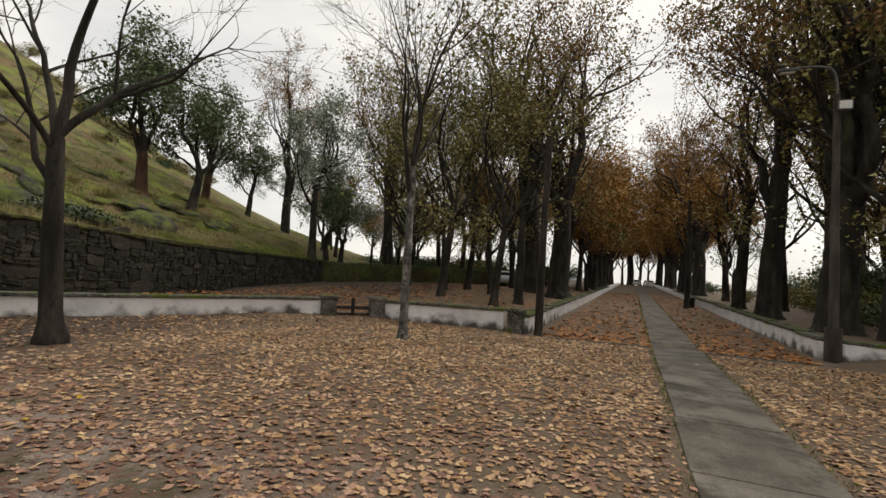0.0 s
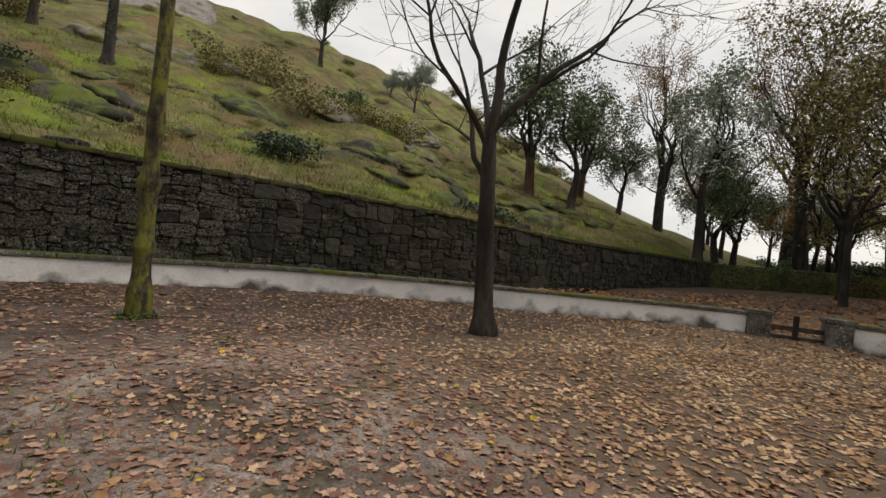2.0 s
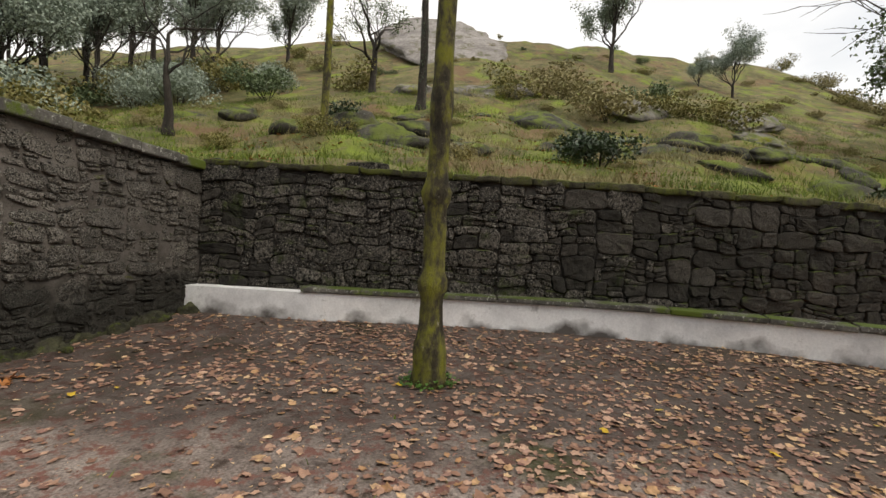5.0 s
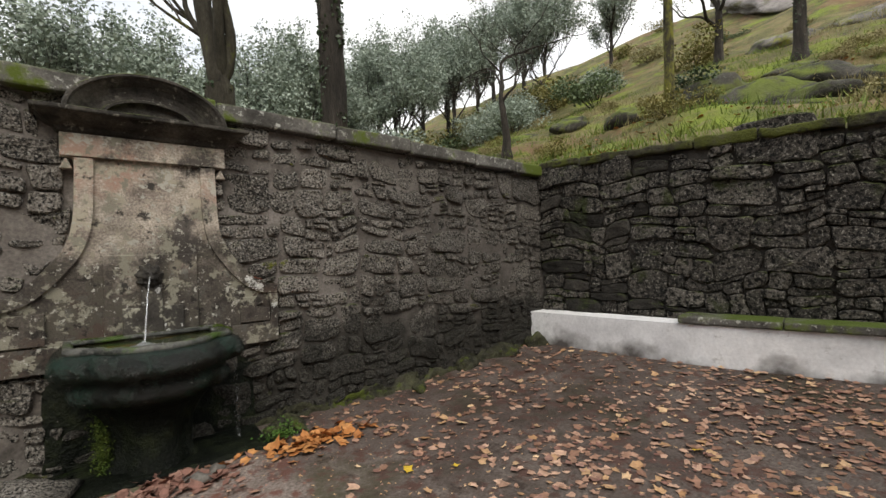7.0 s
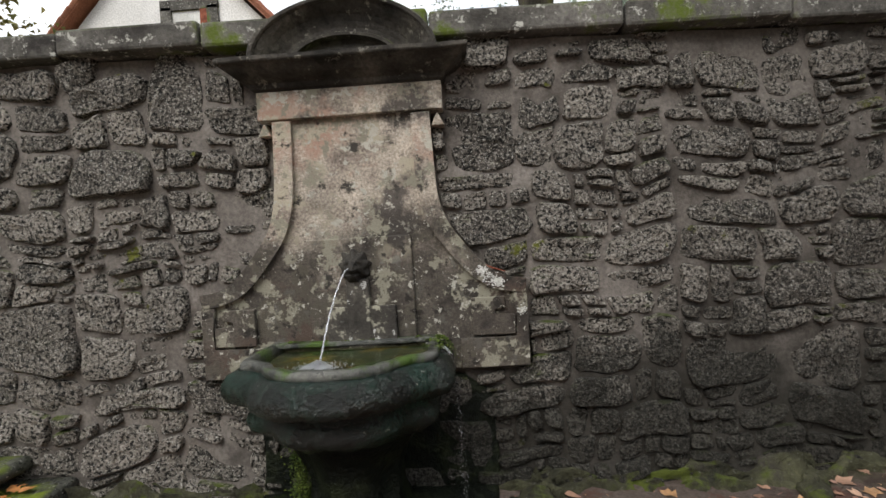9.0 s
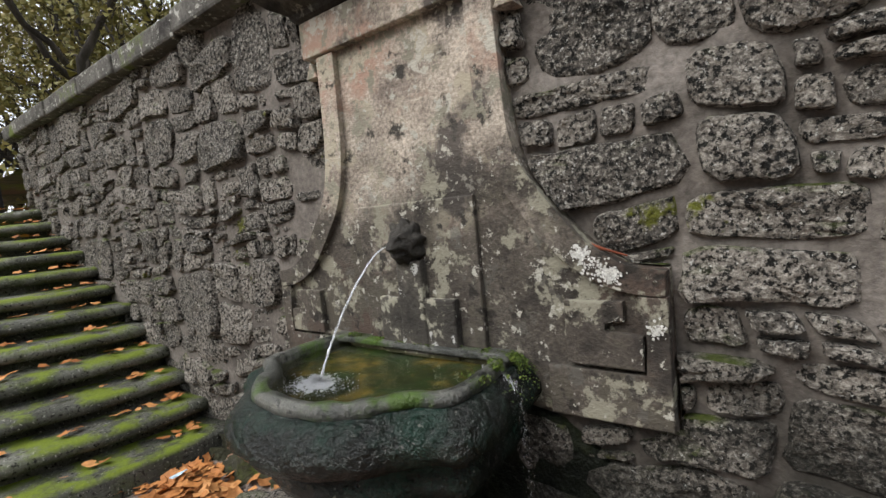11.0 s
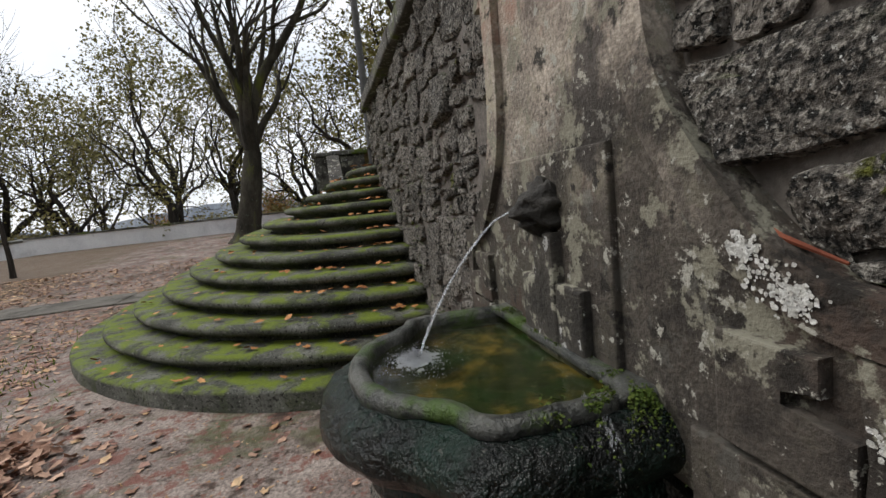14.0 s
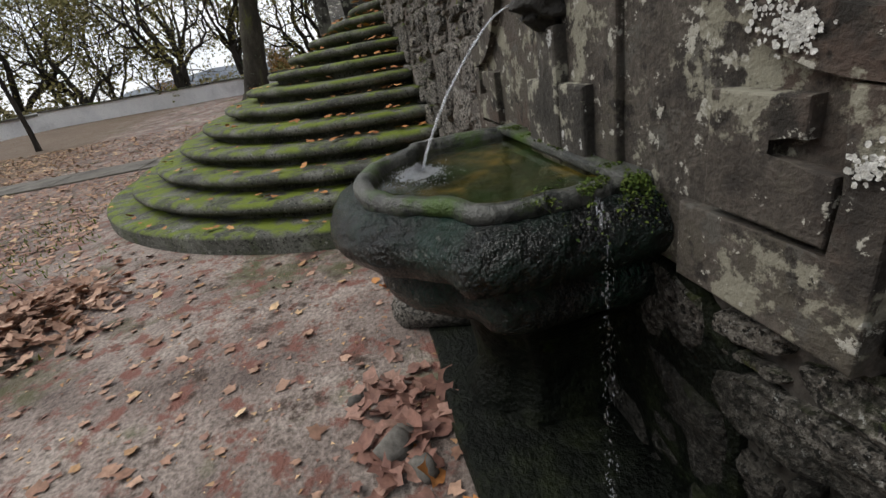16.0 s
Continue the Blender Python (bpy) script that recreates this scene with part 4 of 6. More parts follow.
arch("outer_fillet", [(0.535, 0.335, -0.12), (0.535, 0.335, 0.165), (0.525, 0.328, 0.175), (0.505, 0.312, 0.175), (0.495, 0.304, 0.165), (0.49, 0.30, -0.12)], M["cornice"], "mossy outer edge of the pediment")
arch("hollow_moulding", [(0.494, 0.304, -0.12), (0.494, 0.304, 0.158), (0.465, 0.28, 0.138), (0.43, 0.25, 0.105), (0.395, 0.218, 0.086), (0.355, 0.185, 0.078), (0.325, 0.162, 0.082), (0.315, 0.155, 0.092), (0.31, 0.15, -0.12)], M["cornice"], "broad hollow moulding streaked black and ochre")
arch("inner_fillet", [(0.314, 0.154, -0.12), (0.314, 0.154, 0.098), (0.29, 0.138, 0.098), (0.285, 0.134, 0.06), (0.28, 0.13, -0.12)], M["cornice"])
bm = bmesh.new()
slab(bm, [(PC + 0.29 * math.cos(math.pi * i / 16), 2.42 + 0.138 * math.sin(math.pi * i / 16)) for i in range(17)], -5.08, FY + 0.045)
keep(part("tympanum", bm, M["cornice"]))
# carved mask that spouts water
bm = bmesh.new()
bmesh.ops.create_uvsphere(bm, u_segments=44, v_segments=30, radius=1)
for v in bm.verts:
    p = v.co
    c = p.copy()
    snout = math.exp(-((c.x / 0.55) ** 2 + ((c.z + 0.1) / 0.5) ** 2)) * max(0, c.y)
    brow = 0.018 * math.exp(-((c.z - 0.45) / 0.16) ** 2) * max(0, c.y)
    mouth = 0.035 * math.exp(-((c.z + 0.28) / 0.10) ** 2) * (abs(c.x) < 0.6) * max(0, c.y)
    eye = 0.022 * math.exp(-(((abs(c.x) - 0.42) / 0.16) ** 2 + ((c.z - 0.22) / 0.14) ** 2)) * (c.y > 0)
    mane = 0.012 * math.sin(math.atan2(c.z, c.x) * 9) * (1 - abs(c.y))
    wear = 0.012 * noise.noise(c * 3.1) + 0.006 * noise.noise(c * 8)
    p.x = c.x * (0.088 + mane) * (1 - 0.25 * max(0, c.y)) + wear
    p.z = c.z * (0.092 + mane) - 0.012 * max(0, c.y) + wear
    p.y = c.y * 0.065 + 0.058 * snout + brow - mouth - eye + wear
    p += Vector((XC, FY + 0.035, 1.235))
keep(part("spout_mask", bm, M["mask"], None, "weathered dark animal mask with water spouting from its mouth", smooth=True))

# basin
OUT = spline([(0.515, -0.02), (0.525, 0.2), (0.53, 0.36), (0.51, 0.455), (0.43, 0.495), (0.36, 0.545), (0.29, 0.635), (0.17, 0.71), (0.0, 0.735)], 5)
OUT = [(float(p[0]), float(p[1])) for p in OUT] + [(-float(p[0]), float(p[1])) for p in OUT[::-1][1:]]


def ring(s, z, sy=None, back=-0.04):
    sy = s if sy is None else sy
    return [(XC + 0.03 + x * s, FY + (max(y, 0) * sy if i not in (0, len(OUT) - 1) else back), z) for i, (x, y) in enumerate(OUT)]


def rough(bm, amp, f):
    for v in bm.verts:
        q = v.co
        v.co = q + Vector((noise.noise(q * f), noise.noise(q * f + Vector((9, 0, 0))) * (q.y > FY + 0.02), noise.noise(q * f + Vector((0, 9, 0))))) * amp


bm = bmesh.new()
loft(bm, [ring(0.84, 0.66, 0.87), ring(0.855, 0.785, 0.885), ring(0.875, 0.803, 0.90), ring(0.94, 0.805, 0.955), ring(0.965, 0.79, 0.97), ring(0.965, 0.765, 0.97), ring(0.94, 0.755, 0.95)], False)
rough(bm, 0.008, 14)
box(bm, XC + 0.03, FY + 0.03, 0.79, 0.98, 0.085, 0.03, 0.008)
keep(part("basin_rim", bm, M["basin_rim"], None, "worn stone rim with green moss", smooth=True))
bm = bmesh.new()
loft(bm, [ring(0.94, 0.765), ring(1.0, 0.762), ring(1.06, 0.742), ring(1.11, 0.70), ring(1.115, 0.655), ring(1.075, 0.615), ring(0.99, 0.585), ring(0.92, 0.572), ring(0.90, 0.55), ring(0.93, 0.53), ring(0.945, 0.49), ring(0.91, 0.44), ring(0.82, 0.395), ring(0.68, 0.36, 0.66), ring(0.52, 0.32, 0.48)], False)
rough(bm, 0.010, 10)
keep(part("basin_bowl", bm, M["basin"], None, "swelling lobed bowl, black green and wet", smooth=True))
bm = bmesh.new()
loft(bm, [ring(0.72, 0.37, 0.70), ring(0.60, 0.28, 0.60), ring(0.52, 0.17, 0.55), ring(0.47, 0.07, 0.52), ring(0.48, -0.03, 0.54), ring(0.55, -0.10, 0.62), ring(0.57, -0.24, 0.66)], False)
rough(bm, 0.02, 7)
keep(part("pedestal", bm, M["pedestal"], None, "slimy baluster foot, basin's shade painted into its black", smooth=True))
bm = bmesh.new()
loft(bm, [[(XC + 0.03 + (p[0] - XC - 0.03) * k / 8, FY + 0.3 + (p[1] - FY - 0.3) * k / 8, 0.66 + 0.012 * noise.noise((k, p[0] * 9, 0))) for p in ring(0.86, 0.67, 0.89)] for k in range(1, 9)], True, True)
keep(part("basin_floor", bm, M["pond"], None, "algae-covered floor of the basin"))

# moss on the end of the rim where the water runs over, and on the foot
rngm = random.Random(61)
tuft = []
for _ in range(2600):
    a = rngm.random()
    x = XC + 0.03 - 0.50 - rngm.gauss(0, 0.022) * (1 + a)
    y = FY + 0.02 + abs(rngm.gauss(0, 0.13))
    z = 0.80 - 2.2 * max(0.0, XC - 0.50 - x) ** 1.2 + rngm.gauss(0, 0.004)
    if noise.noise((x * 14, y * 14, 3)) > -0.25 + (y - FY) * 1.4:
        tuft.append((x, y, z))
for _ in range(900):
    x = XC + 0.03 - 0.40 + rngm.random() * 0.8
    if noise.noise((x * 9, 5, 0)) > 0.0:
        tuft.append((x, FY + 0.045 + rngm.gauss(0, 0.018), 0.808))
keep(quads("rim_moss", tuft, [rngm.uniform(0.006, 0.014) for _ in tuft], M["rim_moss"], None, 62, 0.3, "stuff", 0.6, "bright green moss on the rim"))
foot = []
for _ in range(2400):
    h = rngm.random()
    x = XC + 0.03 + 0.30 + rngm.gauss(0, 0.03)
    foot.append((x, FY + 0.20 + rngm.gauss(0, 0.05), -0.12 + 0.42 * h))
keep(quads("foot_moss", foot, [rngm.uniform(0.008, 0.018) for _ in foot], M["rim_moss"], None, 63, 0.2, "stuff", 0.6, "hanging green moss beside the foot"))

# added back plate and wet slab, blackened to paint the shade under the basin
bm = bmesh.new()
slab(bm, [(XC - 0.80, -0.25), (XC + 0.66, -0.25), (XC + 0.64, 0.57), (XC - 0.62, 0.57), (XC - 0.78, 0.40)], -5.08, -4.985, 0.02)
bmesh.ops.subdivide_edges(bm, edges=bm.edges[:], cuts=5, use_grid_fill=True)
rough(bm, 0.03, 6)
keep(part("splash_back", bm, M["pedestal"], None, "added algae-dark stone, blackened as painted shade under the basin", True))
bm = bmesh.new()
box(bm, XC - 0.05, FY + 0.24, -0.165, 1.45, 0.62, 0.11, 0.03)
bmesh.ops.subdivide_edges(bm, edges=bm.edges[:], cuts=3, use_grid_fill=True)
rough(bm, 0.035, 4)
keep(part("drain_slab", bm, M["pedestal"], None, "added wet stone slab under the overflow, blackened as painted shade", True))

# water in the basin and its streams
bm = bmesh.new()
n_r = 14
loops = [[(XC + (p[0] - XC) * k / n_r, FY + 0.33 + (p[1] - FY - 0.33) * k / n_r, 0.765) for p in ring(0.86, 0.0, 0.89)] for k in range(1, n_r + 1)]
loft(bm, loops, True, True)
for v in bm.verts:
    d = math.hypot(v.co.x - (XC + 0.11), v.co.y - (FY + 0.49))
    v.co.z += 0.006 * math.sin(d * 70) * math.exp(-d * 5)
wt = tagged(part("pool_water", bm, M["water"], smooth=True), "clear greenish water filling the stone basin", "water")
wt.visible_shadow = False


def stream(name, pts, r0, r1, label, seed):
    line = [Vector(p) for p in spline(pts, 10)]
    vs, fs = [], []
    rng = random.Random(seed)
    for k in range(3):
        off = Vector((rng.uniform(-1, 1), rng.uniform(-1, 1), 0)) * r1 * 0.8
        n = len(line)
        q = [p + off * (i / n) + Vector((rng.uniform(-1, 1), rng.uniform(-1, 1), 0)) * r1 * 0.7 for i, p in enumerate(line)]
        tube_rows(vs, fs, q, [(r0 + (r1 - r0) * i / n) * (1 + 0.35 * math.sin(i * 1.7 + k * 2)) for i in range(n)], 6)
    ob = mesh_object(name, vs, fs, M["stream"], None, "", True)
    ob.visible_shadow = False
    return tagged(ob, label, "water")


stream("spout_stream", [(XC + 0.01, FY + 0.135, 1.238), (XC + 0.03, FY + 0.215, 1.195), (XC + 0.06, FY + 0.325, 1.065), (XC + 0.085, FY + 0.42, 0.91), (XC + 0.105, FY + 0.485, 0.77)], 0.0024, 0.0038, "thin clear jet of water falling from the mask", 3)
# the overflow breaks into drops as it falls
rng = random.Random(17)
drop_line = [Vector(p) for p in spline([(XC - 0.40, FY + 0.16, 0.79), (XC - 0.49, FY + 0.16, 0.772), (XC - 0.545, FY + 0.17, 0.68), (XC - 0.57, FY + 0.18, 0.30), (XC - 0.58, FY + 0.18, -0.2)], 12)]
bm = bmesh.new()
for i in range(380):
    f = rng.random() ** 0.8 * (len(drop_line) - 1.01)
    p = drop_line[int(f)].lerp(drop_line[int(f) + 1], f % 1) + Vector((rng.gauss(0, 1), rng.gauss(0, 1), 0)) * 0.003 * (1 + f / 16)
    r = rng.uniform(0.0008, 0.0022)
    bmesh.ops.create_icosphere(bm, subdivisions=1, radius=r, matrix=Matrix.Translation(p) @ Matrix.Diagonal((1, 1, rng.uniform(1.5, 5.5), 1)))
ob = tagged(part("overflow_stream", bm, M["stream"], smooth=True), "broken trickle of drops overflowing the basin rim", "water", "", "stuff")
ob.visible_shadow = False
rng = random.Random(21)
bm = bmesh.new()
loops = []
for k in range(1, 13):
    lp = []
    for i in range(40):
        a = 6.2832 * i / 40
        r = 0.105 * k / 12 * (1 + 0.22 * noise.noise((math.cos(a) * 1.6, math.sin(a) * 1.6, 3)) + 0.12 * noise.noise((math.cos(a) * 5, math.sin(a) * 5, 8)))
        x, y = XC + 0.11 + r * math.cos(a) * 1.25, FY + 0.49 + r * math.sin(a)
        lp.append((x, y, 0.758 + 0.020 * (1 - (k / 12) ** 2) + 0.007 * noise.noise((x * 45, y * 45, 1)) + 0.005 * noise.noise((x * 110, y * 110, 2))))
    loops.append(lp)
loft(bm, loops, True, True)
bmesh.ops.delete(bm, geom=[f for f in bm.faces if noise.noise(f.calc_center_median() * 75) + 0.5 * noise.noise(f.calc_center_median() * 190) + 2.2 - 26 * math.hypot((f.calc_center_median().x - XC - 0.11) * 0.8, f.calc_center_median().y - FY - 0.49) < 0.55], context="FACES")
for i in range(1500):
    r = abs(rng.gauss(0, 0.05))
    a = rng.uniform(0, 6.28)
    bmesh.ops.create_icosphere(bm, subdivisions=1, radius=rng.uniform(0.0007, 0.0024), matrix=Matrix.Translation((XC + 0.11 + r * math.cos(a) * 1.5, FY + 0.49 + r * math.sin(a) * 1.1, 0.767 + rng.uniform(0, 0.045) * math.exp(-r * 22))))
tagged(part("splash", bm, M["foam"], smooth=True), "white splash of foam where the jet lands", "water", "", "stuff")


# ---- trees ----
def tree(name, x, y, z, seed, trunk_r, fork, limbs, limb_len, label, group="", spread=0.75, gnarl=0.16, levels=4, kids=3, leaf=None, leaves=0, leaf_size=0.12, bark="bark", lean=(0, 0), leader=0.5, rise=0.12, swell=(), twig_r=0.012, ivy=0):
    """A tapered trunk with limbs that fork on and on; leaves sit along the outer twigs."""
    rng = random.Random(seed)
    top = thing(name, x, y, z, label, "tree", group)
    tv, tf, bv, bf, wv, wf, ends = [], [], [], [], [], [], []

    def wander(p, d, r, length, lev):
        n = min(9, max(3, int(length / 0.33))) if lev < levels else 2 if leaf else 3
        pts, rad = [p.copy()], [r]
        r1 = r * (0.62 if lev == 0 else 0.42) if lev < levels else r * 0.3
        for i in range(n):
            k = gnarl * (0.35 if lev == 0 else 1.0)
            d = (d + Vector((rng.gauss(0, k), rng.gauss(0, k), rng.gauss(0, k * 0.8) + rise * (lev > 0)))).normalized()
            p = p + d * (length / n)
            pts.append(p.copy())
            rad.append(r + (r1 - r) * (i + 1) / n)
        return pts, rad, d

    def grow(p, d, r, length, lev):
        pts, rad, d1 = wander(p, d, r, length, lev)
        tube_rows(*((bv, bf) if lev < 3 else (wv, wf)), pts, rad, 9 if r > 0.15 else 7 if r > 0.06 else 5 if lev < levels else 3)
        n = len(pts)
        if lev >= levels:
            ends.extend(pts[1:])
            return
        for c in range(kids + (1 if lev < 2 else 0)):
            f = rng.uniform(0.35, 1.0) if c else 1.0
            i = min(n - 1, int(f * (n - 1) + 0.5))
            dd = (pts[i] - pts[max(0, i - 1)]).normalized()
            side = dd.orthogonal()
            side.rotate(Matrix.Rotation(rng.uniform(0, 6.283), 3, dd))
            a = rng.uniform(0.35, 0.95) * spread * 1.25 if c else rng.uniform(0.05, 0.35)
            nd = (dd * math.cos(a) + side * math.sin(a)).normalized()
            grow(pts[i], nd, max(twig_r * 0.6, rad[i] * (0.85 if not c else rng.uniform(0.45, 0.7))), length * rng.uniform(0.5, 0.78), lev + 1)

    # trunk, flared at the foot
    n = 64 if swell else 36
    d = Vector((lean[0], lean[1], 1)).normalized()
    pts, rad = [], []
    p = Vector((0, 0, -0.25))
    for i in range(n + 1):
        f = i / n
        h = f * (fork + 0.25)
        flare = 1 + 0.5 * math.exp(-max(0, h - 0.2) / 0.22)
        bump = sum(a * math.exp(-((h - 0.25 - zc) / wd) ** 2) for zc, a, wd in swell)
        pts.append(p.copy())
        rad.append(trunk_r * (1 - 0.3 * f) * flare + bump)
        d = (d + Vector((rng.gauss(0, gnarl * 0.05), rng.gauss(0, gnarl * 0.05), 0.008))).normalized()
        p = p + d * (fork + 0.25) / n
    base = len(tv)
    tube_rows(tv, tf, pts, rad, 16)
    for i in range(base, len(tv)):
        q = tv[i]
        f = 1 + 0.10 * noise.noise((q.x * 5 + seed, q.y * 5, q.z * 1.5)) + 0.07 * noise.noise((q.x * 13, q.y * 13, q.z * 5 + seed)) + (0.12 * noise.noise((q.x * 9, q.y * 9, seed)) if q.z < 0.4 else 0)
        c = pts[(i - base) // 16]
        tv[i] = c + (q - c) * f
    tip, rt = pts[-1], rad[-1]
    for c in range(limbs):
        a = 6.283 * c / limbs + rng.uniform(-0.5, 0.5)
        t = rng.uniform(0.5, 1.0) * spread
        if c == 0 and leader:
            t *= 0.25
        nd = Vector((math.sin(t) * math.cos(a), math.sin(t) * math.sin(a), math.cos(t)))
        i = n if c < 3 else rng.randint(int(n * 0.7), n)
        bv, bf = [], []
        grow(pts[i], nd, rad[i] * (0.8 if c == 0 else rng.uniform(0.45, 0.68)), limb_len * (1.2 if c == 0 else rng.uniform(0.7, 1.1)), 1)
        mesh_object("limb", bv, bf, M["bark" if bark in ("birch", "bark_red") else bark], top, "", True)
    mesh_object("trunk", tv, tf, M[bark], top, "", True)
    if wv:
        tagged(mesh_object("twigwork", wv, wf, M["twig"], top), kind="stuff")
    leaf_size *= 0.74
    if leaf and leaves:
        pick = [rng.choice(ends) + Vector((rng.gauss(0, 1), rng.gauss(0, 1), rng.gauss(0, 1))) * leaf_size * 1.6 for _ in range(int(leaves * 2.2))]
        quads("crown", pick, [leaf_size * rng.uniform(0.6, 1.4) for _ in pick], M[leaf], top, seed, 0.1, "stuff", 0.8, corners=3)
    if ivy:
        pick = []
        for _ in range(ivy):
            i = rng.randint(0, n - 1)
            a = rng.uniform(0, 6.283)
            c, r = pts[i].lerp(pts[i + 1], rng.random()), rad[i] * 1.08
            if noise.noise((math.cos(a), math.sin(a), c.z * 0.7)) > -0.15:
                pick.append(c + Vector((math.cos(a) * r, math.sin(a) * r, 0)))
        tagged(quads("ivy", pick, [rng.uniform(0.05, 0.11) for _ in pick], M["ivy"], top, seed, 0.0, "stuff"), "glossy ivy climbing the trunk")
    return top


def again(ob, x, y, z, turn, size=1.0):
    c = copy_thing(ob, pose(x, y, z, 0, 0, turn))
    c.scale = (size, size, size)
    return c


# the trees of the leafy court
tree("bare_tree", -9.5, 5.08, 0.0, 14, 0.185, 3.55, 5, 3.3, "dark bare tree with spreading limbs on the leafy court", "court trees", spread=0.62, gnarl=0.13, levels=5, kids=3, twig_r=0.010, rise=0.06, lean=(-0.07, -0.06))
tree("mossy_tree", -10.4, -0.42, -0.06, 33, 0.13, 5.2, 5, 2.9, "slim mossy tree trunk with swollen rings and bare limbs", "court trees", spread=0.9, gnarl=0.12, levels=5, kids=3, bark="bark_moss", swell=((1.95, 0.055, 0.10), (0.98, 0.05, 0.09), (2.9, 0.02, 0.2), (0.3, 0.035, 0.2)), lean=(0.0, 0.012))
tree("birch_tree", -5.35, 10.6, -0.12, 7, 0.12, 4.4, 6, 3.4, "slender birch with blotched white bark and fine bare twigs", "court trees", spread=0.62, gnarl=0.08, levels=5, kids=3, bark="birch", rise=0.05, twig_r=0.009)

# oaks of the avenue, brown leaves still hanging
oak = tree("avenue_oak", -5.0, 34.5, 0.65, 41, 0.78, 6.5, 6, 7.4, "massive old oak with dark trunk and brown autumn leaves", "avenue oaks", spread=0.8, gnarl=0.2, leaf="leaf_brown", leaves=4200, leaf_size=0.24, kids=3)
oak2 = tree("avenue_oak", 6.3, 27.8, 0.45, 52, 0.55, 7.5, 6, 6.6, "tall dark oak with sparse brown leaves beside the avenue wall", "avenue oaks", spread=0.7, gnarl=0.2, leaf="leaf_brown", leaves=3600, leaf_size=0.23)
oak3 = tree("avenue_oak", 7.1, 21.8, 0.35, 67, 0.66, 5.6, 6, 6.0, "gnarled dark oak with burrs and few leaves", "avenue oaks", spread=0.95, gnarl=0.26, leaf="leaf_brown", leaves=2600, leaf_size=0.2)
thin = tree("thin_oak", -6.1, 21.4, 0.25, 71, 0.20, 3.8, 5, 4.4, "thin crooked oak with dark bark and sparse olive leaves", "avenue oaks", spread=0.9, gnarl=0.25, leaf="leaf_olive", leaves=1500, leaf_size=0.20)
for x, y, t, s in ((-5.6, 24.4, 100, 1.25), (-8.5, 29.0, 210, 1.0), (7.9, 20.0, 40, 1.2), (8.6, 25.0, 170, 1.0), (-11.5, 33.0, 20, 1.3), (-15.5, 38.0, 260, 1.2), (11.5, 23.0, 300, 1.1), (-13.5, 26.5, 120, 0.9)):
    again(thin, x, y, ground_z(x, y) - 0.05, t, s)
gold = tree("golden_oak", -5.4, 52.0, 0.9, 83, 0.32, 3.8, 5, 4.6, "young oak with full golden-brown foliage", "avenue oaks", spread=0.85, gnarl=0.2, levels=3, kids=5, leaf="leaf_gold", leaves=3000, leaf_size=0.34)
for i in range(9):
    y = 38 + i * 9.5
    for sx, o, tt in ((-5.4, (oak, oak2, gold)[i % 3] if i < 3 else gold, 47), (7.0, (oak2, gold, oak3)[i % 3] if i < 4 else gold, 131)):
        if (sx, i) == (-5.4, 0):
            continue
        xx = sx + 0.7 * math.sin(i * 2.1 + tt)
        again(o, xx, y + 3 * math.sin(i + tt), ground_z(xx, y) - 0.1, i * tt, (0.9 if i < 3 else 1.25) + 0.2 * math.sin(i * 1.3 + tt))
for i in range(20):
    xx = -11 - 3.3 * (i % 9) - 2.5 * math.sin(i * 3)
    yy = 44 + 7.5 * (i // 9) * 1.6 + 5 * math.sin(i * 1.7)
    again((thin, gold, thin, oak2)[i % 4], xx, yy, min(hill_z(xx, yy), 4) if xx < lerp(WAX, yy) else ground_z(xx, yy), i * 77, 0.9 + 0.3 * math.sin(i * 2.2))
for i in range(11):
    xx = 10 + 4.0 * (i % 4) + 1.5 * math.sin(i * 3)
    yy = 22 + 12 * (i // 4) + 5 * math.sin(i * 1.7)
    again((thin, oak2, gold, thin)[i % 4], xx, yy, ground_z(xx, yy) - 0.1, i * 57, 0.9 + 0.3 * math.sin(i * 2.2))

for i in range(12):
    again((gold, oak2, gold)[i % 3], -9 + 2.1 * i, 128 + 6 * math.sin(i * 2.4), ground_z(0, 125), i * 61, 1.3 + 0.25 * math.sin(i * 1.9))
for i in range(10):
    yy = 62 + 6.4 * i
    again(gold, (-4.6, 6.6)[i % 2] + 0.5 * math.sin(i * 3), yy, ground_z(0, yy), i * 83, 1.35 + 0.15 * math.sin(i))
for i, (x, y, t, sz) in enumerate(((-9.5, 23.0, 15, 1.15), (-12.0, 29.5, 75, 1.3), (-16.0, 32.0, 140, 1.25), (-7.6, 37.0, 200, 1.5), (-18.5, 44.0, 250, 1.4), (9.5, 30.0, 300, 1.4), (10.5, 19.5, 20, 1.35), (13.0, 27.0, 95, 1.5), (12.0, 35.0, 160, 1.5), (-10.0, 41.0, 222, 1.35))):
    again((thin, oak3)[i % 5 == 3], x, y, ground_z(x, y) - 0.1, t, sz)
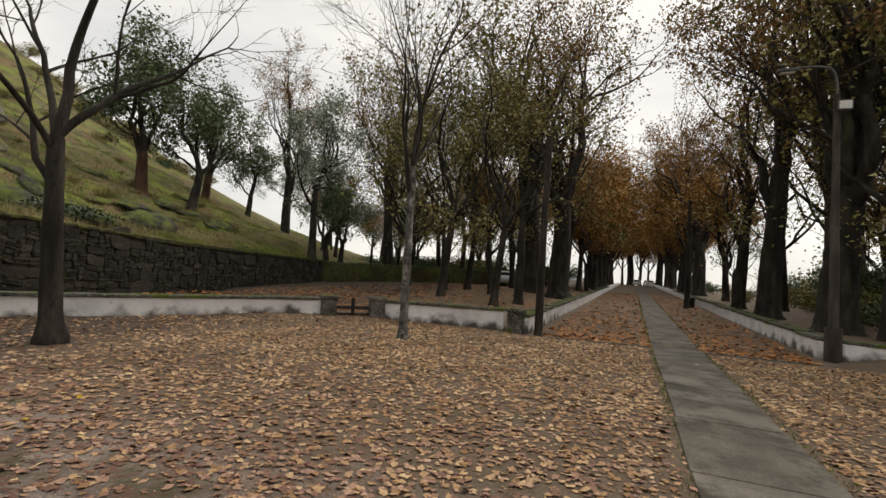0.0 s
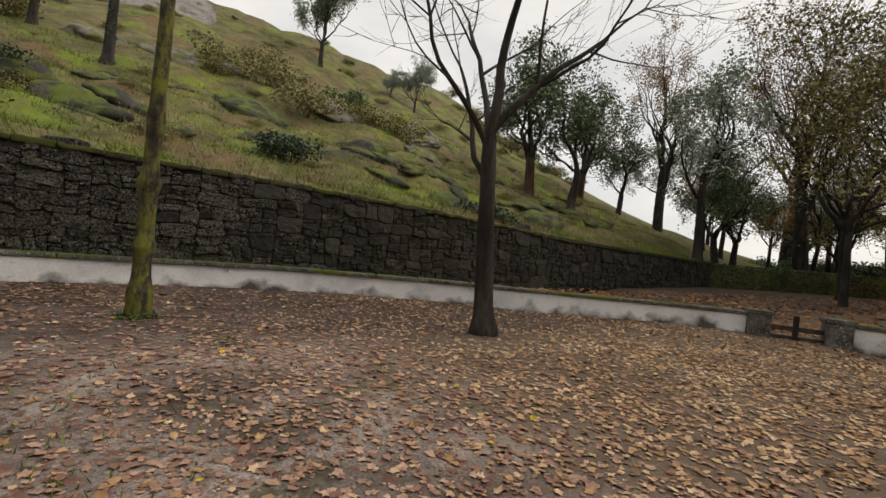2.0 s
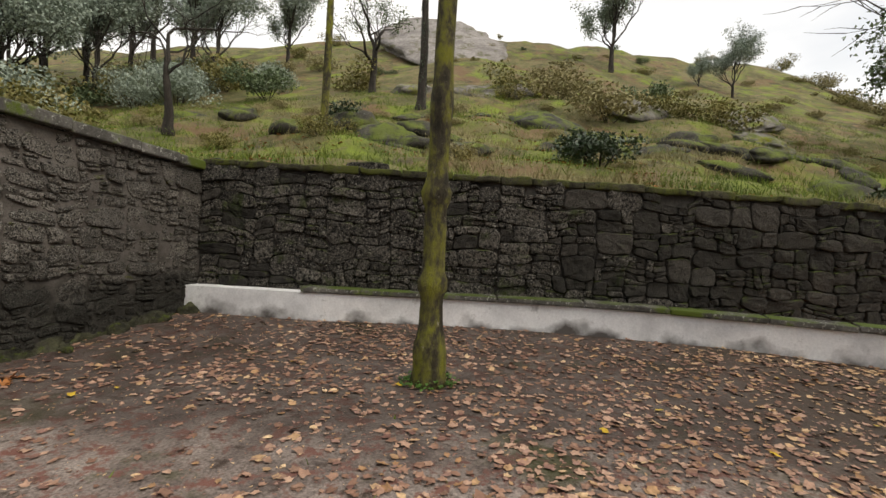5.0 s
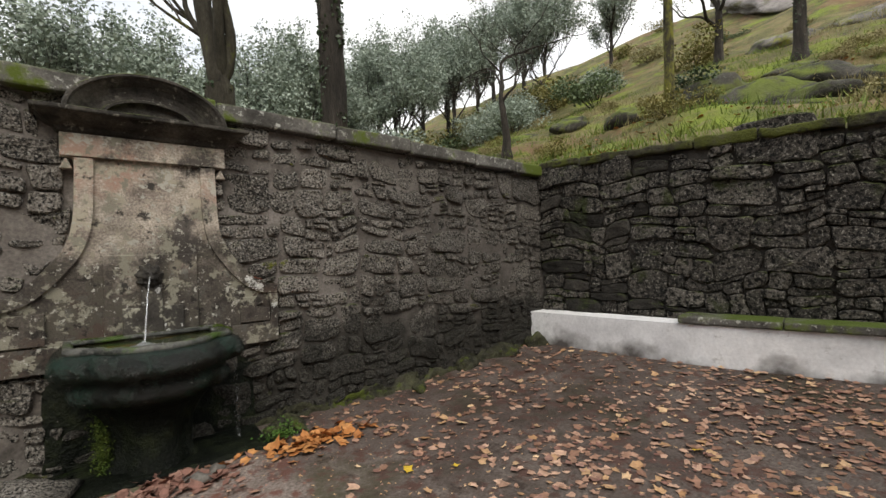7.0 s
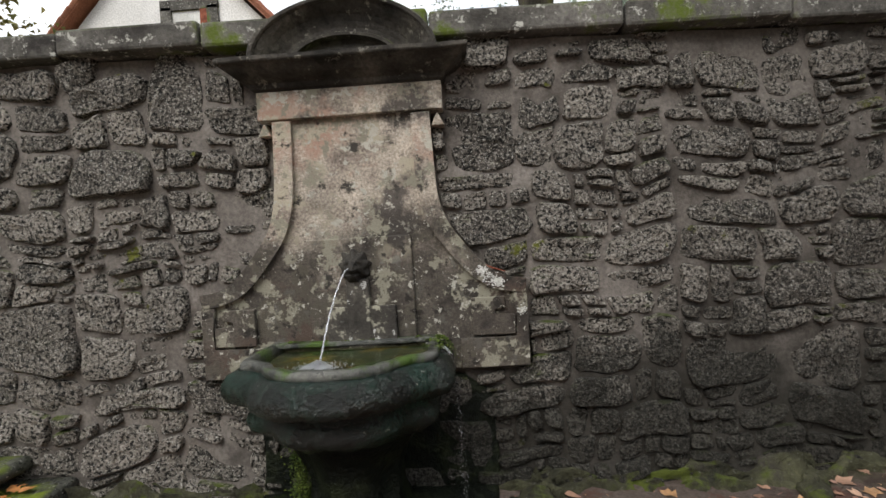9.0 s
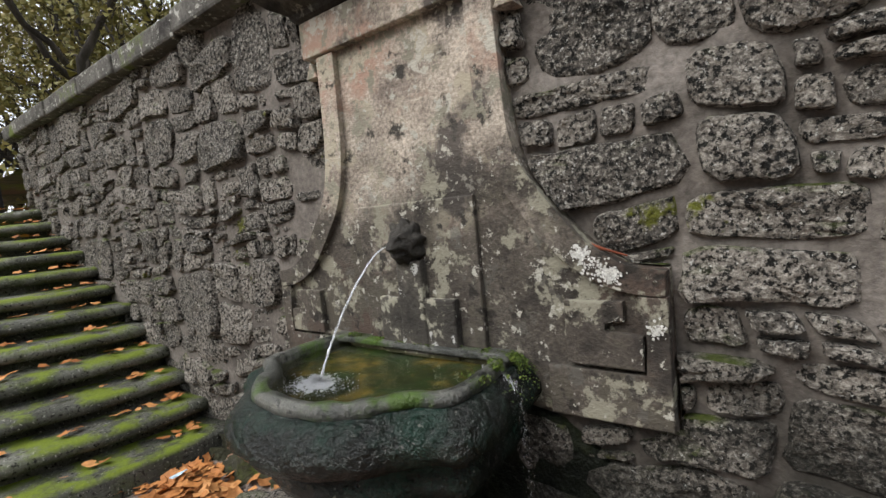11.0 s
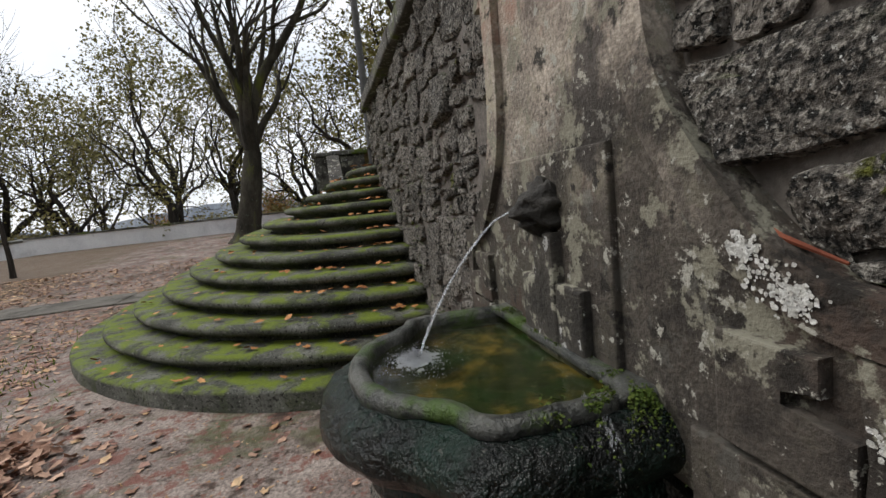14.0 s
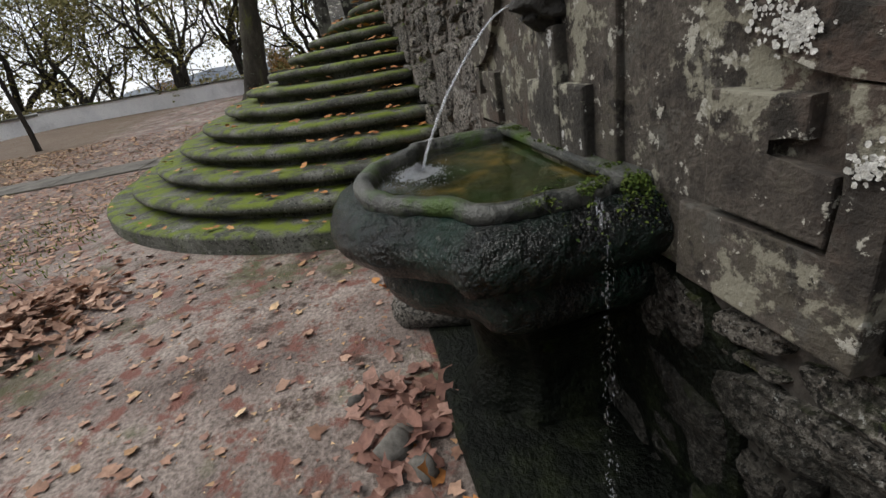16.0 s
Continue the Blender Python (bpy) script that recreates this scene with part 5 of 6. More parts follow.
# hillside trees
ever = tree("cork_oak", -30.5, 20.5, hill_z(-30.5, 20.5), 91, 0.42, 3.0, 4, 3.6, "cork oak with reddish stripped trunk and dark green crown", "hillside trees", spread=0.8, gnarl=0.22, leaf="leaf_green", leaves=3400, leaf_size=0.29, bark="bark_red")
ever2 = tree("evergreen_oak", -29.5, 23.5, hill_z(-29.5, 23.5), 95, 0.34, 2.6, 4, 3.4, "evergreen oak with dark leaning trunk and airy green crown", "hillside trees", spread=0.9, gnarl=0.24, leaf="leaf_green", leaves=3000, leaf_size=0.26, lean=(0.12, 0.12))
ever3 = tree("evergreen_oak", -21.6, 27.4, hill_z(-21.6, 27.4), 99, 0.30, 5.0, 4, 3.3, "tall evergreen oak with airy grey-green crown", "hillside trees", spread=0.9, gnarl=0.22, leaf="leaf_blue", leaves=3000, leaf_size=0.26)
for o, x, y, t, s in ((ever2, -38.0, 37.0, 40, 1.0), (ever2, -21.9, 29.6, 120, 0.8), (ever2, -22.4, 32.2, 250, 0.75), (ever3, -31.0, 41.0, 60, 0.6), (ever, -36.5, 30.5, 200, 1.0), (ever3, -26.0, 52.0, 10, 0.9), (ever3, -42.0, 48.0, 100, 0.9), (thin, -24.0, 45.0, 30, 1.1), (thin, -28.0, 57.0, 80, 1.2), (ever2, -33.0, 62.0, 80, 1.1), (ever, -20.0, 62.0, 30, 1.0)):
    again(o, x, y, hill_z(x, y) - 0.1, t, s * 0.95)
cherry = tree("twisted_tree", -20.4, -12.3, hill_z(-20.4, -12.3), 105, 0.16, 1.9, 3, 2.7, "small twisted leafless tree on the grassy slope", "hillside trees", spread=1.0, gnarl=0.36, levels=4, kids=4, rise=0.05)
tree("slim_tree", -19.1, -5.75, hill_z(-19.1, -5.75), 109, 0.13, 6.5, 3, 2.2, "slim straight grey trunk rising from the slope", "hillside trees", spread=0.6, gnarl=0.08, levels=4, kids=3, bark="bark_moss", leaf="leaf_olive", leaves=500, leaf_size=0.12)
dark = tree("scrubby_oak", -34.8, -9.7, hill_z(-34.8, -9.7), 113, 0.24, 2.8, 4, 2.6, "scrubby dark oak with thin grey-green crown", "hillside trees", spread=0.9, gnarl=0.3, leaf="leaf_green", leaves=1300, leaf_size=0.15)
tree("ivy_trunk_tree", -29.8, -5.2, hill_z(-29.8, -5.2), 117, 0.24, 6.0, 3, 2.5, "dark trunk wrapped in ivy on the slope", "hillside trees", spread=0.7, gnarl=0.12, ivy=900)
euca = tree("eucalyptus_tree", -51.6, 8.0, hill_z(-51.6, 8.0) - 0.2, 121, 0.26, 2.6, 6, 4.4, "tall pale blue-green eucalyptus on the ridge", "ridge trees", spread=0.5, gnarl=0.2, levels=3, kids=5, rise=0.2, leaf="leaf_blue", leaves=6500, leaf_size=0.24)
for x, y, t, s in ((-51.0, 18.5, 40, 0.55), (-51.0, 15.6, 90, 0.3), (-46, -32, 20, 1.1), (-50, -40, 77, 1.2), (-40, -42, 140, 1.0), (-36, -33, 200, 1.0), (-28, -30, 260, 0.95), (-24, -33, 320, 0.9), (-20, -31, 30, 1.0), (-40, -25, 60, 0.9), (-30, -36, 100, 1.0), (-16, -27, 150, 0.85), (-12, -32, 10, 1.0), (-8, -36, 60, 1.0), (-46, -22, 20, 0.8), (-43, -36, 15, 1.0), (-33, -29, 50, 0.85), (-26, -27, 110, 0.8), (-22, -38, 170, 1.1), (-18, -35, 230, 1.1), (-13, -27, 290, 0.9), (-9, -30, 330, 1.0), (-4, -33, 5, 1.0), (-37, -38, 65, 1.1), (-31, -42, 99, 1.2)):
    again(euca, x, y, hill_z(x, y) - 0.3, t, s)
behind = tree("forked_tree", -10.2, -12.0, 2.6, 131, 0.42, 2.7, 4, 4.6, "mossy forked tree with ivy behind the fountain wall", "terrace trees", spread=0.55, gnarl=0.14, levels=5, kids=3, bark="bark_grey", ivy=500, twig_r=0.010)
tree("ivy_tree", -11.3, -8.5, 2.55, 137, 0.26, 7.0, 4, 3.2, "straight dark trunk hung with ivy behind the wall", "terrace trees", spread=0.8, gnarl=0.12, levels=4, kids=4, ivy=1500)

# trees by the valley side
TZ = lambda x, y: ground_z(x, y) - 0.05
stems = tree("many_stemmed_tree", 9.6, -1.1, TZ(9.6, -1.1), 143, 0.47, 3.4, 8, 5.2, "large leaning many-stemmed bare tree with moss on its trunk", "valley trees", spread=0.42, gnarl=0.14, levels=5, kids=3, bark="bark_grey", lean=(0.0, -0.19), rise=0.03, ivy=160)
tree("young_tree", 7.2, 5.1, TZ(7.2, 5.1), 149, 0.075, 3.0, 4, 2.4, "thin young bare tree before the boundary wall", "valley trees", spread=0.6, gnarl=0.14, levels=4, kids=4)
val = tree("valley_oak", 20.5, 9.5, TZ(20.5, 9.5), 151, 0.27, 2.4, 4, 3.2, "twisted oak with sparse olive leaves beyond the wall", "valley trees", spread=1.0, gnarl=0.28, leaf="leaf_olive", leaves=1700, leaf_size=0.19)
for i, (x, y, s) in enumerate(((19.0, 4.0, 1.1), (21.0, 1.0, 1.0), (23.0, 14.0, 1.35), (20.0, 17.0, 1.25), (26.0, 6.0, 1.4), (24.0, -3.0, 1.25), (29.0, 14.0, 1.3))):
    again((val, thin, val)[i % 3], x, y, TZ(x, y), i * 67, s)
for i in range(7):
    x, y = 22 + 3.1 * (i % 5) + math.sin(i * 2), -1 + 3.2 * (i // 2)
    again(gold if i % 3 == 0 else val, x + 7, y, TZ(x + 7, y) - 0.6, i * 41, 0.5 + 0.12 * math.sin(i))
for i in range(5):
    x, y = 3.5 + 2.6 * i, -7.6 - 1.9 * (i % 3) - 0.5 * i
    again((thin, val)[i % 2], x, y, 1.4 - 0.1 * i, i * 93, 0.95 + 0.15 * math.sin(i * 2))
for i in range(4):
    x, y = 9.0 + 2.6 * i, -9.5 - 1.5 * math.sin(i * 2.2)
    again((val, thin)[i % 2], x, y, 0.5 - 0.1 * i, i * 73, 0.95)
for i in range(4):
    x, y = 22.0 + 2.4 * i, -4 + 5.3 * i
    again((val, thin)[i % 2], x, y, TZ(x, y), i * 101, 1.15)
for i, (x, y, s) in enumerate(((8.0, -9.5, 1.1), (12.5, -6.5, 1.2), (14.0, -11.0, 1.3))):
    again(val, x, y, 0.4, i * 120 + 30, s)


# ---- hillside: rocks, scrub and grass ----
def boulder(name, x, y, sx, sy, sz, seed, mat, label, sink=0.35, group="hillside boulders", cuts=3, base=None):
    bm = bmesh.new()
    bmesh.ops.create_icosphere(bm, subdivisions=cuts, radius=1)
    o = Vector((seed * 3.1, seed, 0))
    for v in bm.verts:
        p = v.co
        f = 1 + (0.35 if base is None else 0.6) * noise.noise(p * 1.1 + o) + 0.18 * noise.noise(p * 2.7 + o) + 0.10 * noise.noise(p * 6 + o) + 0.05 * noise.noise(p * 15 + o) + (0.0 if base is None else 0.2 * noise.noise(p * 3.7 + o))
        q = p * f
        v.co = Vector((q.x * sx, q.y * sy, max(q.z, -0.8) * sz))
    ob = part(name, bm, mat, smooth=True)
    z = (hill_z(x, y) if base is None else base) + sz * (1 - 2 * sink) * 0.5
    slope = Vector((0, 0, 1))
    if base is None:
        slope = Vector((hill_z(x - 1, y) - hill_z(x + 1, y), hill_z(x, y - 1) - hill_z(x, y + 1), 2)).normalized()
    ob.matrix_basis = Matrix.Translation((x, y, z)) @ slope.to_track_quat("Z", "Y").to_matrix().to_4x4() @ pose(0, 0, 0, 0, 0, seed * 47 if sx < 1.5 else seed * 9)
    return tagged(ob, label, "rock", group)


for i, (x, y, sx, sy, sz) in enumerate(((-22.6, -7.3, 1.1, 0.9, 0.55), (-20.4, -5.3, 0.9, 0.8, 0.55), (-19.6, -3.9, 1.2, 0.9, 0.35), (-18.9, -2.7, 0.7, 0.6, 0.3), (-20.9, -3.2, 0.8, 0.6, 0.3), (-27.7, 1.2, 2.2, 1.6, 0.6), (-25.5, -13.0, 1.0, 0.8, 0.4), (-24.6, -15.0, 0.9, 0.9, 0.35), (-18.2, -6.4, 0.5, 0.5, 0.3), (-19.0, 8.5, 1.0, 0.8, 0.35), (-22.0, 10.5, 1.6, 0.9, 0.4), (-20.8, 14.5, 1.1, 1.3, 0.5), (-17.2, 10.0, 0.8, 0.9, 0.35), (-25.5, 6.5, 1.5, 1.0, 0.5))):
    boulder("boulder", x, y, sx, sy, sz, i + 3, M["rock_dark"], "mossy granite boulder half sunk in the slope")
rng = random.Random(55)
for i in range(44):
    y = rng.uniform(-5, 26)
    x = lerp(WAX, y) - rng.uniform(2.5, 15)
    s = rng.uniform(0.35, 1.1)
    boulder("ledge_rock", x, y, s * 0.6, s * 1.4, s * 0.26, i + 131, M["rock_dark"], "dark mossy ledge of rock breaking the slope", 0.35, "ledge rocks", 3)
for i, (x, y, sx, sy, sz) in enumerate(((-36.8, -1.9, 2.2, 3.6, 0.75), (-34.4, 6.8, 1.8, 3.2, 0.6), (-35.6, -7.2, 1.2, 1.5, 0.6), (-32.0, 12.5, 1.6, 2.6, 0.5), (-38.5, 14.0, 2.0, 3.0, 0.5))):
    boulder("rock_outcrop", x, y, sx, sy, sz, i + 31, M["rock"], "broad granite outcrop patched with yellow moss", 0.45, "rock outcrops", 4)
for i, (x, y, sx, sy, sz) in enumerate(((-56.0, -9.0, 9, 7, 1.0),)):
    boulder("bald_rock", x, y, sx, sy, sz, i + 51, M["pale_rock"], "bald pale granite dome on the hilltop", 1.0, "hilltop domes", 4)


def shrub(name, x, y, z, rx, ry, rz, n, size, mat, seed, label, group=""):
    """A shrub: a few stems and a ragged mass of leaves."""
    rng = random.Random(seed)
    top = thing(name, x, y, z, label, "shrub", group)
    vs, fs = [], []
    lobes = [(rng.uniform(-0.6, 0.6), rng.uniform(-0.6, 0.6), rng.uniform(0.3, 0.8), rng.uniform(0.35, 0.6)) for _ in range(7)]
    for a, b, c, r in lobes:
        tube_rows(vs, fs, [Vector((a * 0.2 * rx, b * 0.2 * ry, -0.1)), Vector((a * 0.6 * rx, b * 0.6 * ry, c * 0.5 * rz)), Vector((a * rx, b * ry, c * rz))], [0.03, 0.02, 0.008], 4)
    tagged(mesh_object("woody_base", vs, fs, M["twig"], top), kind="stuff")
    pts = []
    for _ in range(n):
        a, b, c, r = rng.choice(lobes)
        v = Vector((rng.gauss(0, 1), rng.gauss(0, 1), rng.gauss(0, 1))).normalized() * r * rng.uniform(0.4, 1.1)
        pts.append(((a + v.x) * rx, (b + v.y) * ry, max(0.0, (c + v.z * 0.8)) * rz))
    quads("foliage", pts, [size * rng.uniform(0.6, 1.4) for _ in pts], M[mat], top, seed, 0.1, "stuff", 0.8, corners=3)
    return top


ivy_bush = shrub("ivy_bush", -18.4, 2.4, hill_z(-18.4, 2.4), 1.4, 1.2, 0.8, 2200, 0.10, "ivy", 3, "dense dark green ivy mound on the slope", "hillside shrubs")
shrub("ivy_bush", -20.6, -5.6, hill_z(-20.6, -5.6) + 0.2, 0.9, 0.9, 0.7, 900, 0.09, "ivy", 5, "ivy mound over a boulder", "hillside shrubs")
shrub("ivy_bush", -16.3, 9.0, hill_z(-16.3, 9.0), 1.0, 1.6, 0.6, 1300, 0.10, "ivy", 8, "low dark ivy on the bank above the wall", "hillside shrubs")
scrub = shrub("dry_scrub", -36.0, -11.5, hill_z(-36.0, -11.5), 2.6, 2.2, 1.9, 1900, 0.17, "leaf_olive", 11, "dull olive and brown scrub bush", "hillside shrubs")
brown = shrub("dry_scrub", -40.0, 2.0, hill_z(-40.0, 2.0), 2.4, 2.4, 1.6, 1900, 0.17, "dry", 13, "dry straw-coloured bush on the hillside", "hillside shrubs")
green = shrub("green_scrub", -33.0, -16.0, hill_z(-33.0, -16.0), 2.2, 2.2, 1.7, 1900, 0.17, "leaf_green", 15, "dark green scrub bush on the hillside", "hillside shrubs")
rng = random.Random(77)
for i in range(80):
    y = rng.uniform(-38, 48)
    x = lerp(WAX, y) - rng.uniform(16, 46) - (8 if y > 20 else 0)
    if y < -5:
        x += rng.uniform(0, 14)
    if x > -36 and -26 < y < -3:
        x -= 22
    again((scrub, brown, green, scrub, brown)[i % 5], x, y, hill_z(x, y) - 0.15, rng.uniform(0, 360), rng.uniform(0.45, 1.05) * (0.42 if x < -38 and -8 < y < 30 else 1.0))
for i in range(96):
    y = rng.uniform(-22, 26)
    x = lerp(WAX, y) - rng.uniform(3, 20)
    again((brown, scrub, brown)[i % 3], x, y, hill_z(x, y) - 0.1, rng.uniform(0, 360), rng.uniform(0.10, 0.33))
# undergrowth beyond the boundary wall and along the north side
for i in range(46):
    a = i / 45
    p = BOUND[int(a * (len(BOUND) - 1))]
    x, y = p[0] + rng.uniform(2.5, 9), p[1] + rng.uniform(-2, 4)
    again((scrub, green, brown, green)[i % 4], x, y, ground_z(x, y) - 0.2, rng.uniform(0, 360), rng.uniform(0.7, 1.35))
for i in range(22):
    x, y = -9 - rng.uniform(0, 26), rng.uniform(50, 66)
    again((green, scrub)[i % 2], x, y, ground_z(x, y) + 0.3, rng.uniform(0, 360), rng.uniform(0.9, 1.5))
for i in range(18):
    x, y = rng.uniform(9, 16), rng.uniform(24, 70)
    again((green, scrub)[i % 2], x, y, ground_z(x, y), rng.uniform(0, 360), rng.uniform(0.5, 1.0))
for i in range(20):
    x, y = rng.uniform(-32, -5), rng.uniform(-36, -27)
    again((green, scrub, brown)[i % 3], x, y, hill_z(x, y) - 0.2, rng.uniform(0, 360), rng.uniform(1.0, 1.9))
for i in range(7):
    x, y = 3.0 + i * 1.4, -6.8 - rng.uniform(0, 3)
    again((green, scrub, green)[i % 3], x, y, 1.2 - 0.12 * i, rng.uniform(0, 360), rng.uniform(0.5, 0.9))

pale = shrub("pale_scrub", -30.0, -20.0, hill_z(-30.0, -20.0), 2.2, 2.2, 2.2, 2600, 0.13, "leaf_blue", 17, "pale grey-green scrub bush on the slope", "hillside shrubs")
for i in range(30):
    x, y = rng.uniform(-42, -10), rng.uniform(-27, -18)
    again((pale, scrub, brown, pale)[i % 4], x, y, hill_z(x, y) - 0.2, rng.uniform(0, 360), rng.uniform(0.6, 1.2))
for i in range(16):
    x, y = rng.uniform(14, 20), rng.uniform(17, 62)
    again((green, scrub, pale)[i % 3], x, y, ground_z(x, y) - 0.1, rng.uniform(0, 360), rng.uniform(1.1, 1.8))

# clipped hedge behind the leafy ground
hedge_line = spline([(-21.2, 28.6), (-20.0, 36), (-17.0, 43), (-13.0, 49.5), (-9.5, 53)], 8)
pts = []
for i in range(9000):
    k = rng.uniform(0, len(hedge_line) - 1.001)
    p = hedge_line[int(k)] + (hedge_line[int(k) + 1] - hedge_line[int(k)]) * (k % 1)
    f = rng.random()
    gz = ground_z(p[0], p[1])
    if f < 0.4:
        pts.append((p[0] + rng.uniform(-0.4, 0.4), p[1] + rng.uniform(-0.4, 0.4), gz + 1.45 + rng.gauss(0, 0.04)))
    else:
        pts.append((p[0] + rng.gauss(0.38, 0.06), p[1] - rng.gauss(0.2, 0.06), gz + rng.uniform(0, 1.45)))
hedge = tagged(part("hedge", ribbon(hedge_line, (-0.25, 0.4), lambda x, y: ground_z(x, y) - 0.2, lambda x, y: ground_z(x, y) + 1.38), M["hill"]), "clipped dark green boundary hedge", "hedge", "", "structure")
tagged(quads("hedge_leaves", pts, [rng.uniform(0.07, 0.16) for _ in pts], M["leaf_green"], hedge, 5, 0.2), kind="stuff")


def blades(name, spots, mat, seed, height, width, label):
    """Grass: narrow upright blades in tufts."""
    rng = np.random.default_rng(seed)
    c = np.asarray(spots, float)
    n = len(c)
    a = rng.uniform(0, 6.283, n)
    h = height * rng.uniform(0.4, 1.3, n)
    w = width * rng.uniform(0.6, 1.4, n)
    lean = rng.normal(0, 0.45, (n, 2)) * h[:, None]
    d = np.stack([np.cos(a) * w, np.sin(a) * w, np.zeros(n)], 1)
    tip = c + np.concatenate([lean, h[:, None]], 1)
    vs = np.stack([c - d, c + d, tip], 1).reshape(-1, 3)
    me = bpy.data.meshes.new(name)
    me.vertices.add(3 * n)
    me.vertices.foreach_set("co", vs.ravel())
    me.loops.add(3 * n)
    me.loops.foreach_set("vertex_index", np.arange(3 * n))
    me.polygons.add(n)
    me.polygons.foreach_set("loop_start", np.arange(0, 3 * n, 3))
    me.update(calc_edges=True)
    me.materials.append(M[mat])
    return tagged(new(name, me), label, "grass", "", "stuff")


gs, ds = [], []
for i in range(15000):
    y = rng.uniform(-24, 30)
    w = rng.uniform(0.1, 1) ** 1.7 * 26
    x = lerp(WAX, y) - w if y > -5.3 else rng.uniform(-34, -12)
    wet = noise.noise((x * 0.22, y * 0.22, 4))
    z = hill_z(x, y)
    for _ in range(8):
        q = (x + rng.gauss(0, 0.16), y + rng.gauss(0, 0.16), z - 0.03)
        (gs if wet > -0.12 else ds).append(q)
blades("grass", gs, "grass", 1, 0.20, 0.011, "short green grass on the hillside")
blades("dry_grass", ds, "dry", 2, 0.24, 0.012, "pale dry grass on the hillside")


# ---- fallen leaves ----
def leaf_litter(name, spots, mat, seed, low, high, label, tilt=0.16):
    """Lobed fallen leaves lying on the ground, each one curled its own way."""
    rng = np.random.default_rng(seed)
    c = np.asarray(spots, float)
    n = len(c)
    k = 10
    base = np.array([1.0, 0.66, 0.90, 0.62, 0.74, 0.42, 0.72, 0.60, 0.92, 0.68])
    ang = np.linspace(0, 2 * np.pi, k, endpoint=False)
    size = rng.uniform(low, high, n) * 0.5
    rad = base[None, :] * rng.uniform(0.72, 1.22, (n, k)) * size[:, None]
    ang = ang[None, :] + rng.normal(0, 0.12, (n, k))
    sq = rng.uniform(0.7, 1.0, n)[:, None]
    px, py = np.cos(ang) * rad, np.sin(ang) * rad * sq
    t = rng.uniform(0, 6.283, n)[:, None]
    x, y = px * np.cos(t) - py * np.sin(t), px * np.sin(t) + py * np.cos(t)
    curl = rng.uniform(-0.1, 0.35, (n, 1)) * (rad / size[:, None]) ** 2 * size[:, None] * 0.5
    tx, ty = rng.normal(0, tilt, (n, 1)), rng.normal(0, tilt, (n, 1))
    z = x * tx + y * ty + curl + rng.normal(0, 0.06, (n, k)) * size[:, None]
    z -= np.minimum(z.min(1, keepdims=True), 0) * 0.8
    ring = np.stack([c[:, 0:1] + x, c[:, 1:2] + y, c[:, 2:3] + z + 0.006], 2)
    mid = np.stack([c[:, 0], c[:, 1], c[:, 2] + 0.006 + np.maximum(0, -z.min(1)) * 0.5 + rng.uniform(0, 0.012, n)], 1)[:, None, :]
    vs = np.concatenate([ring, mid], 1).reshape(-1, 3)
    i = np.arange(k)
    tri = np.stack([i, (i + 1) % k, np.full(k, k)], 1)
    idx = (tri[None] + (np.arange(n) * (k + 1))[:, None, None]).reshape(-1)
    me = bpy.data.meshes.new(name)
    me.vertices.add(len(vs))
    me.vertices.foreach_set("co", vs.ravel())
    me.loops.add(len(idx))
    me.loops.foreach_set("vertex_index", idx)
    me.polygons.add(len(idx) // 3)
    me.polygons.foreach_set("loop_start", np.arange(0, len(idx), 3))
    me.update(calc_edges=True)
    me.materials.append(M[mat])
    return tagged(new(name, me), label, "leaves", "", "stuff")


rng = random.Random(101)


def in_stairs(x, y):
    return ((x + 1.5) / 4.5) ** 2 + ((y + 5) / 4.2) ** 2 < 1 and x < 0.7


def inside_court(x, y):
    if y < -4.95 or y > 14.3 or x > 14.5:
        return False
    bx = float(np.interp(y, [float(p[1]) for p in BENCH], [float(p[0]) for p in BENCH]))
    return x > bx + 0.03 and not in_stairs(x, y)


tan, red, russet, kept = [], [], [], 0
while kept < 42000:
    x, y = rng.uniform(-13.2, 6.5), rng.uniform(-4.95, 14.2)
    if not inside_court(x, y):
        continue
    dens = 0.62 + 0.5 * noise.noise((x * 0.35, y * 0.35, 1))
    if 0.45 < x < 1.9:
        dens *= 0.12
    if x > -9.2 and y < -1.2:
        dens *= 0.10 + 0.25 * max(0, (y + 4.9) / 4)
    if y < -3.0:
        dens *= 0.55
    if y > 2.5 and x > -8.5:
        dens *= 1.7
    if rng.random() > dens:
        continue
    kept += 1
    (russet if rng.random() < 0.85 * min(1.0, max(0.0, (7.5 - y) / 6)) else tan).append((x, y, ground_z(x, y)))
    if rng.random() < 0.16:
        red.append((x + 0.05, y, ground_z(x, y) + 0.004))
leaf_litter("russet_leaves", russet, "litter_russet", 13, 0.045, 0.12, "pinkish-brown fallen leaves on the wet earth of the corner", 0.12)
leaf_litter("fallen_leaves", tan, "litter", 3, 0.05, 0.125, "tan and brown plane leaves strewn over the court")
while len(red) < 5600:
    x, y = rng.gauss(-7.0, 2.4), rng.gauss(-3.0, 1.3)
    if inside_court(x, y) and not (0.45 < x < 1.9):
        red.append((x, y, ground_z(x, y) + 0.001))
leaf_litter("red_leaves", red, "litter_red", 4, 0.04, 0.11, "trodden red-brown leaves on the wet earth", 0.05)
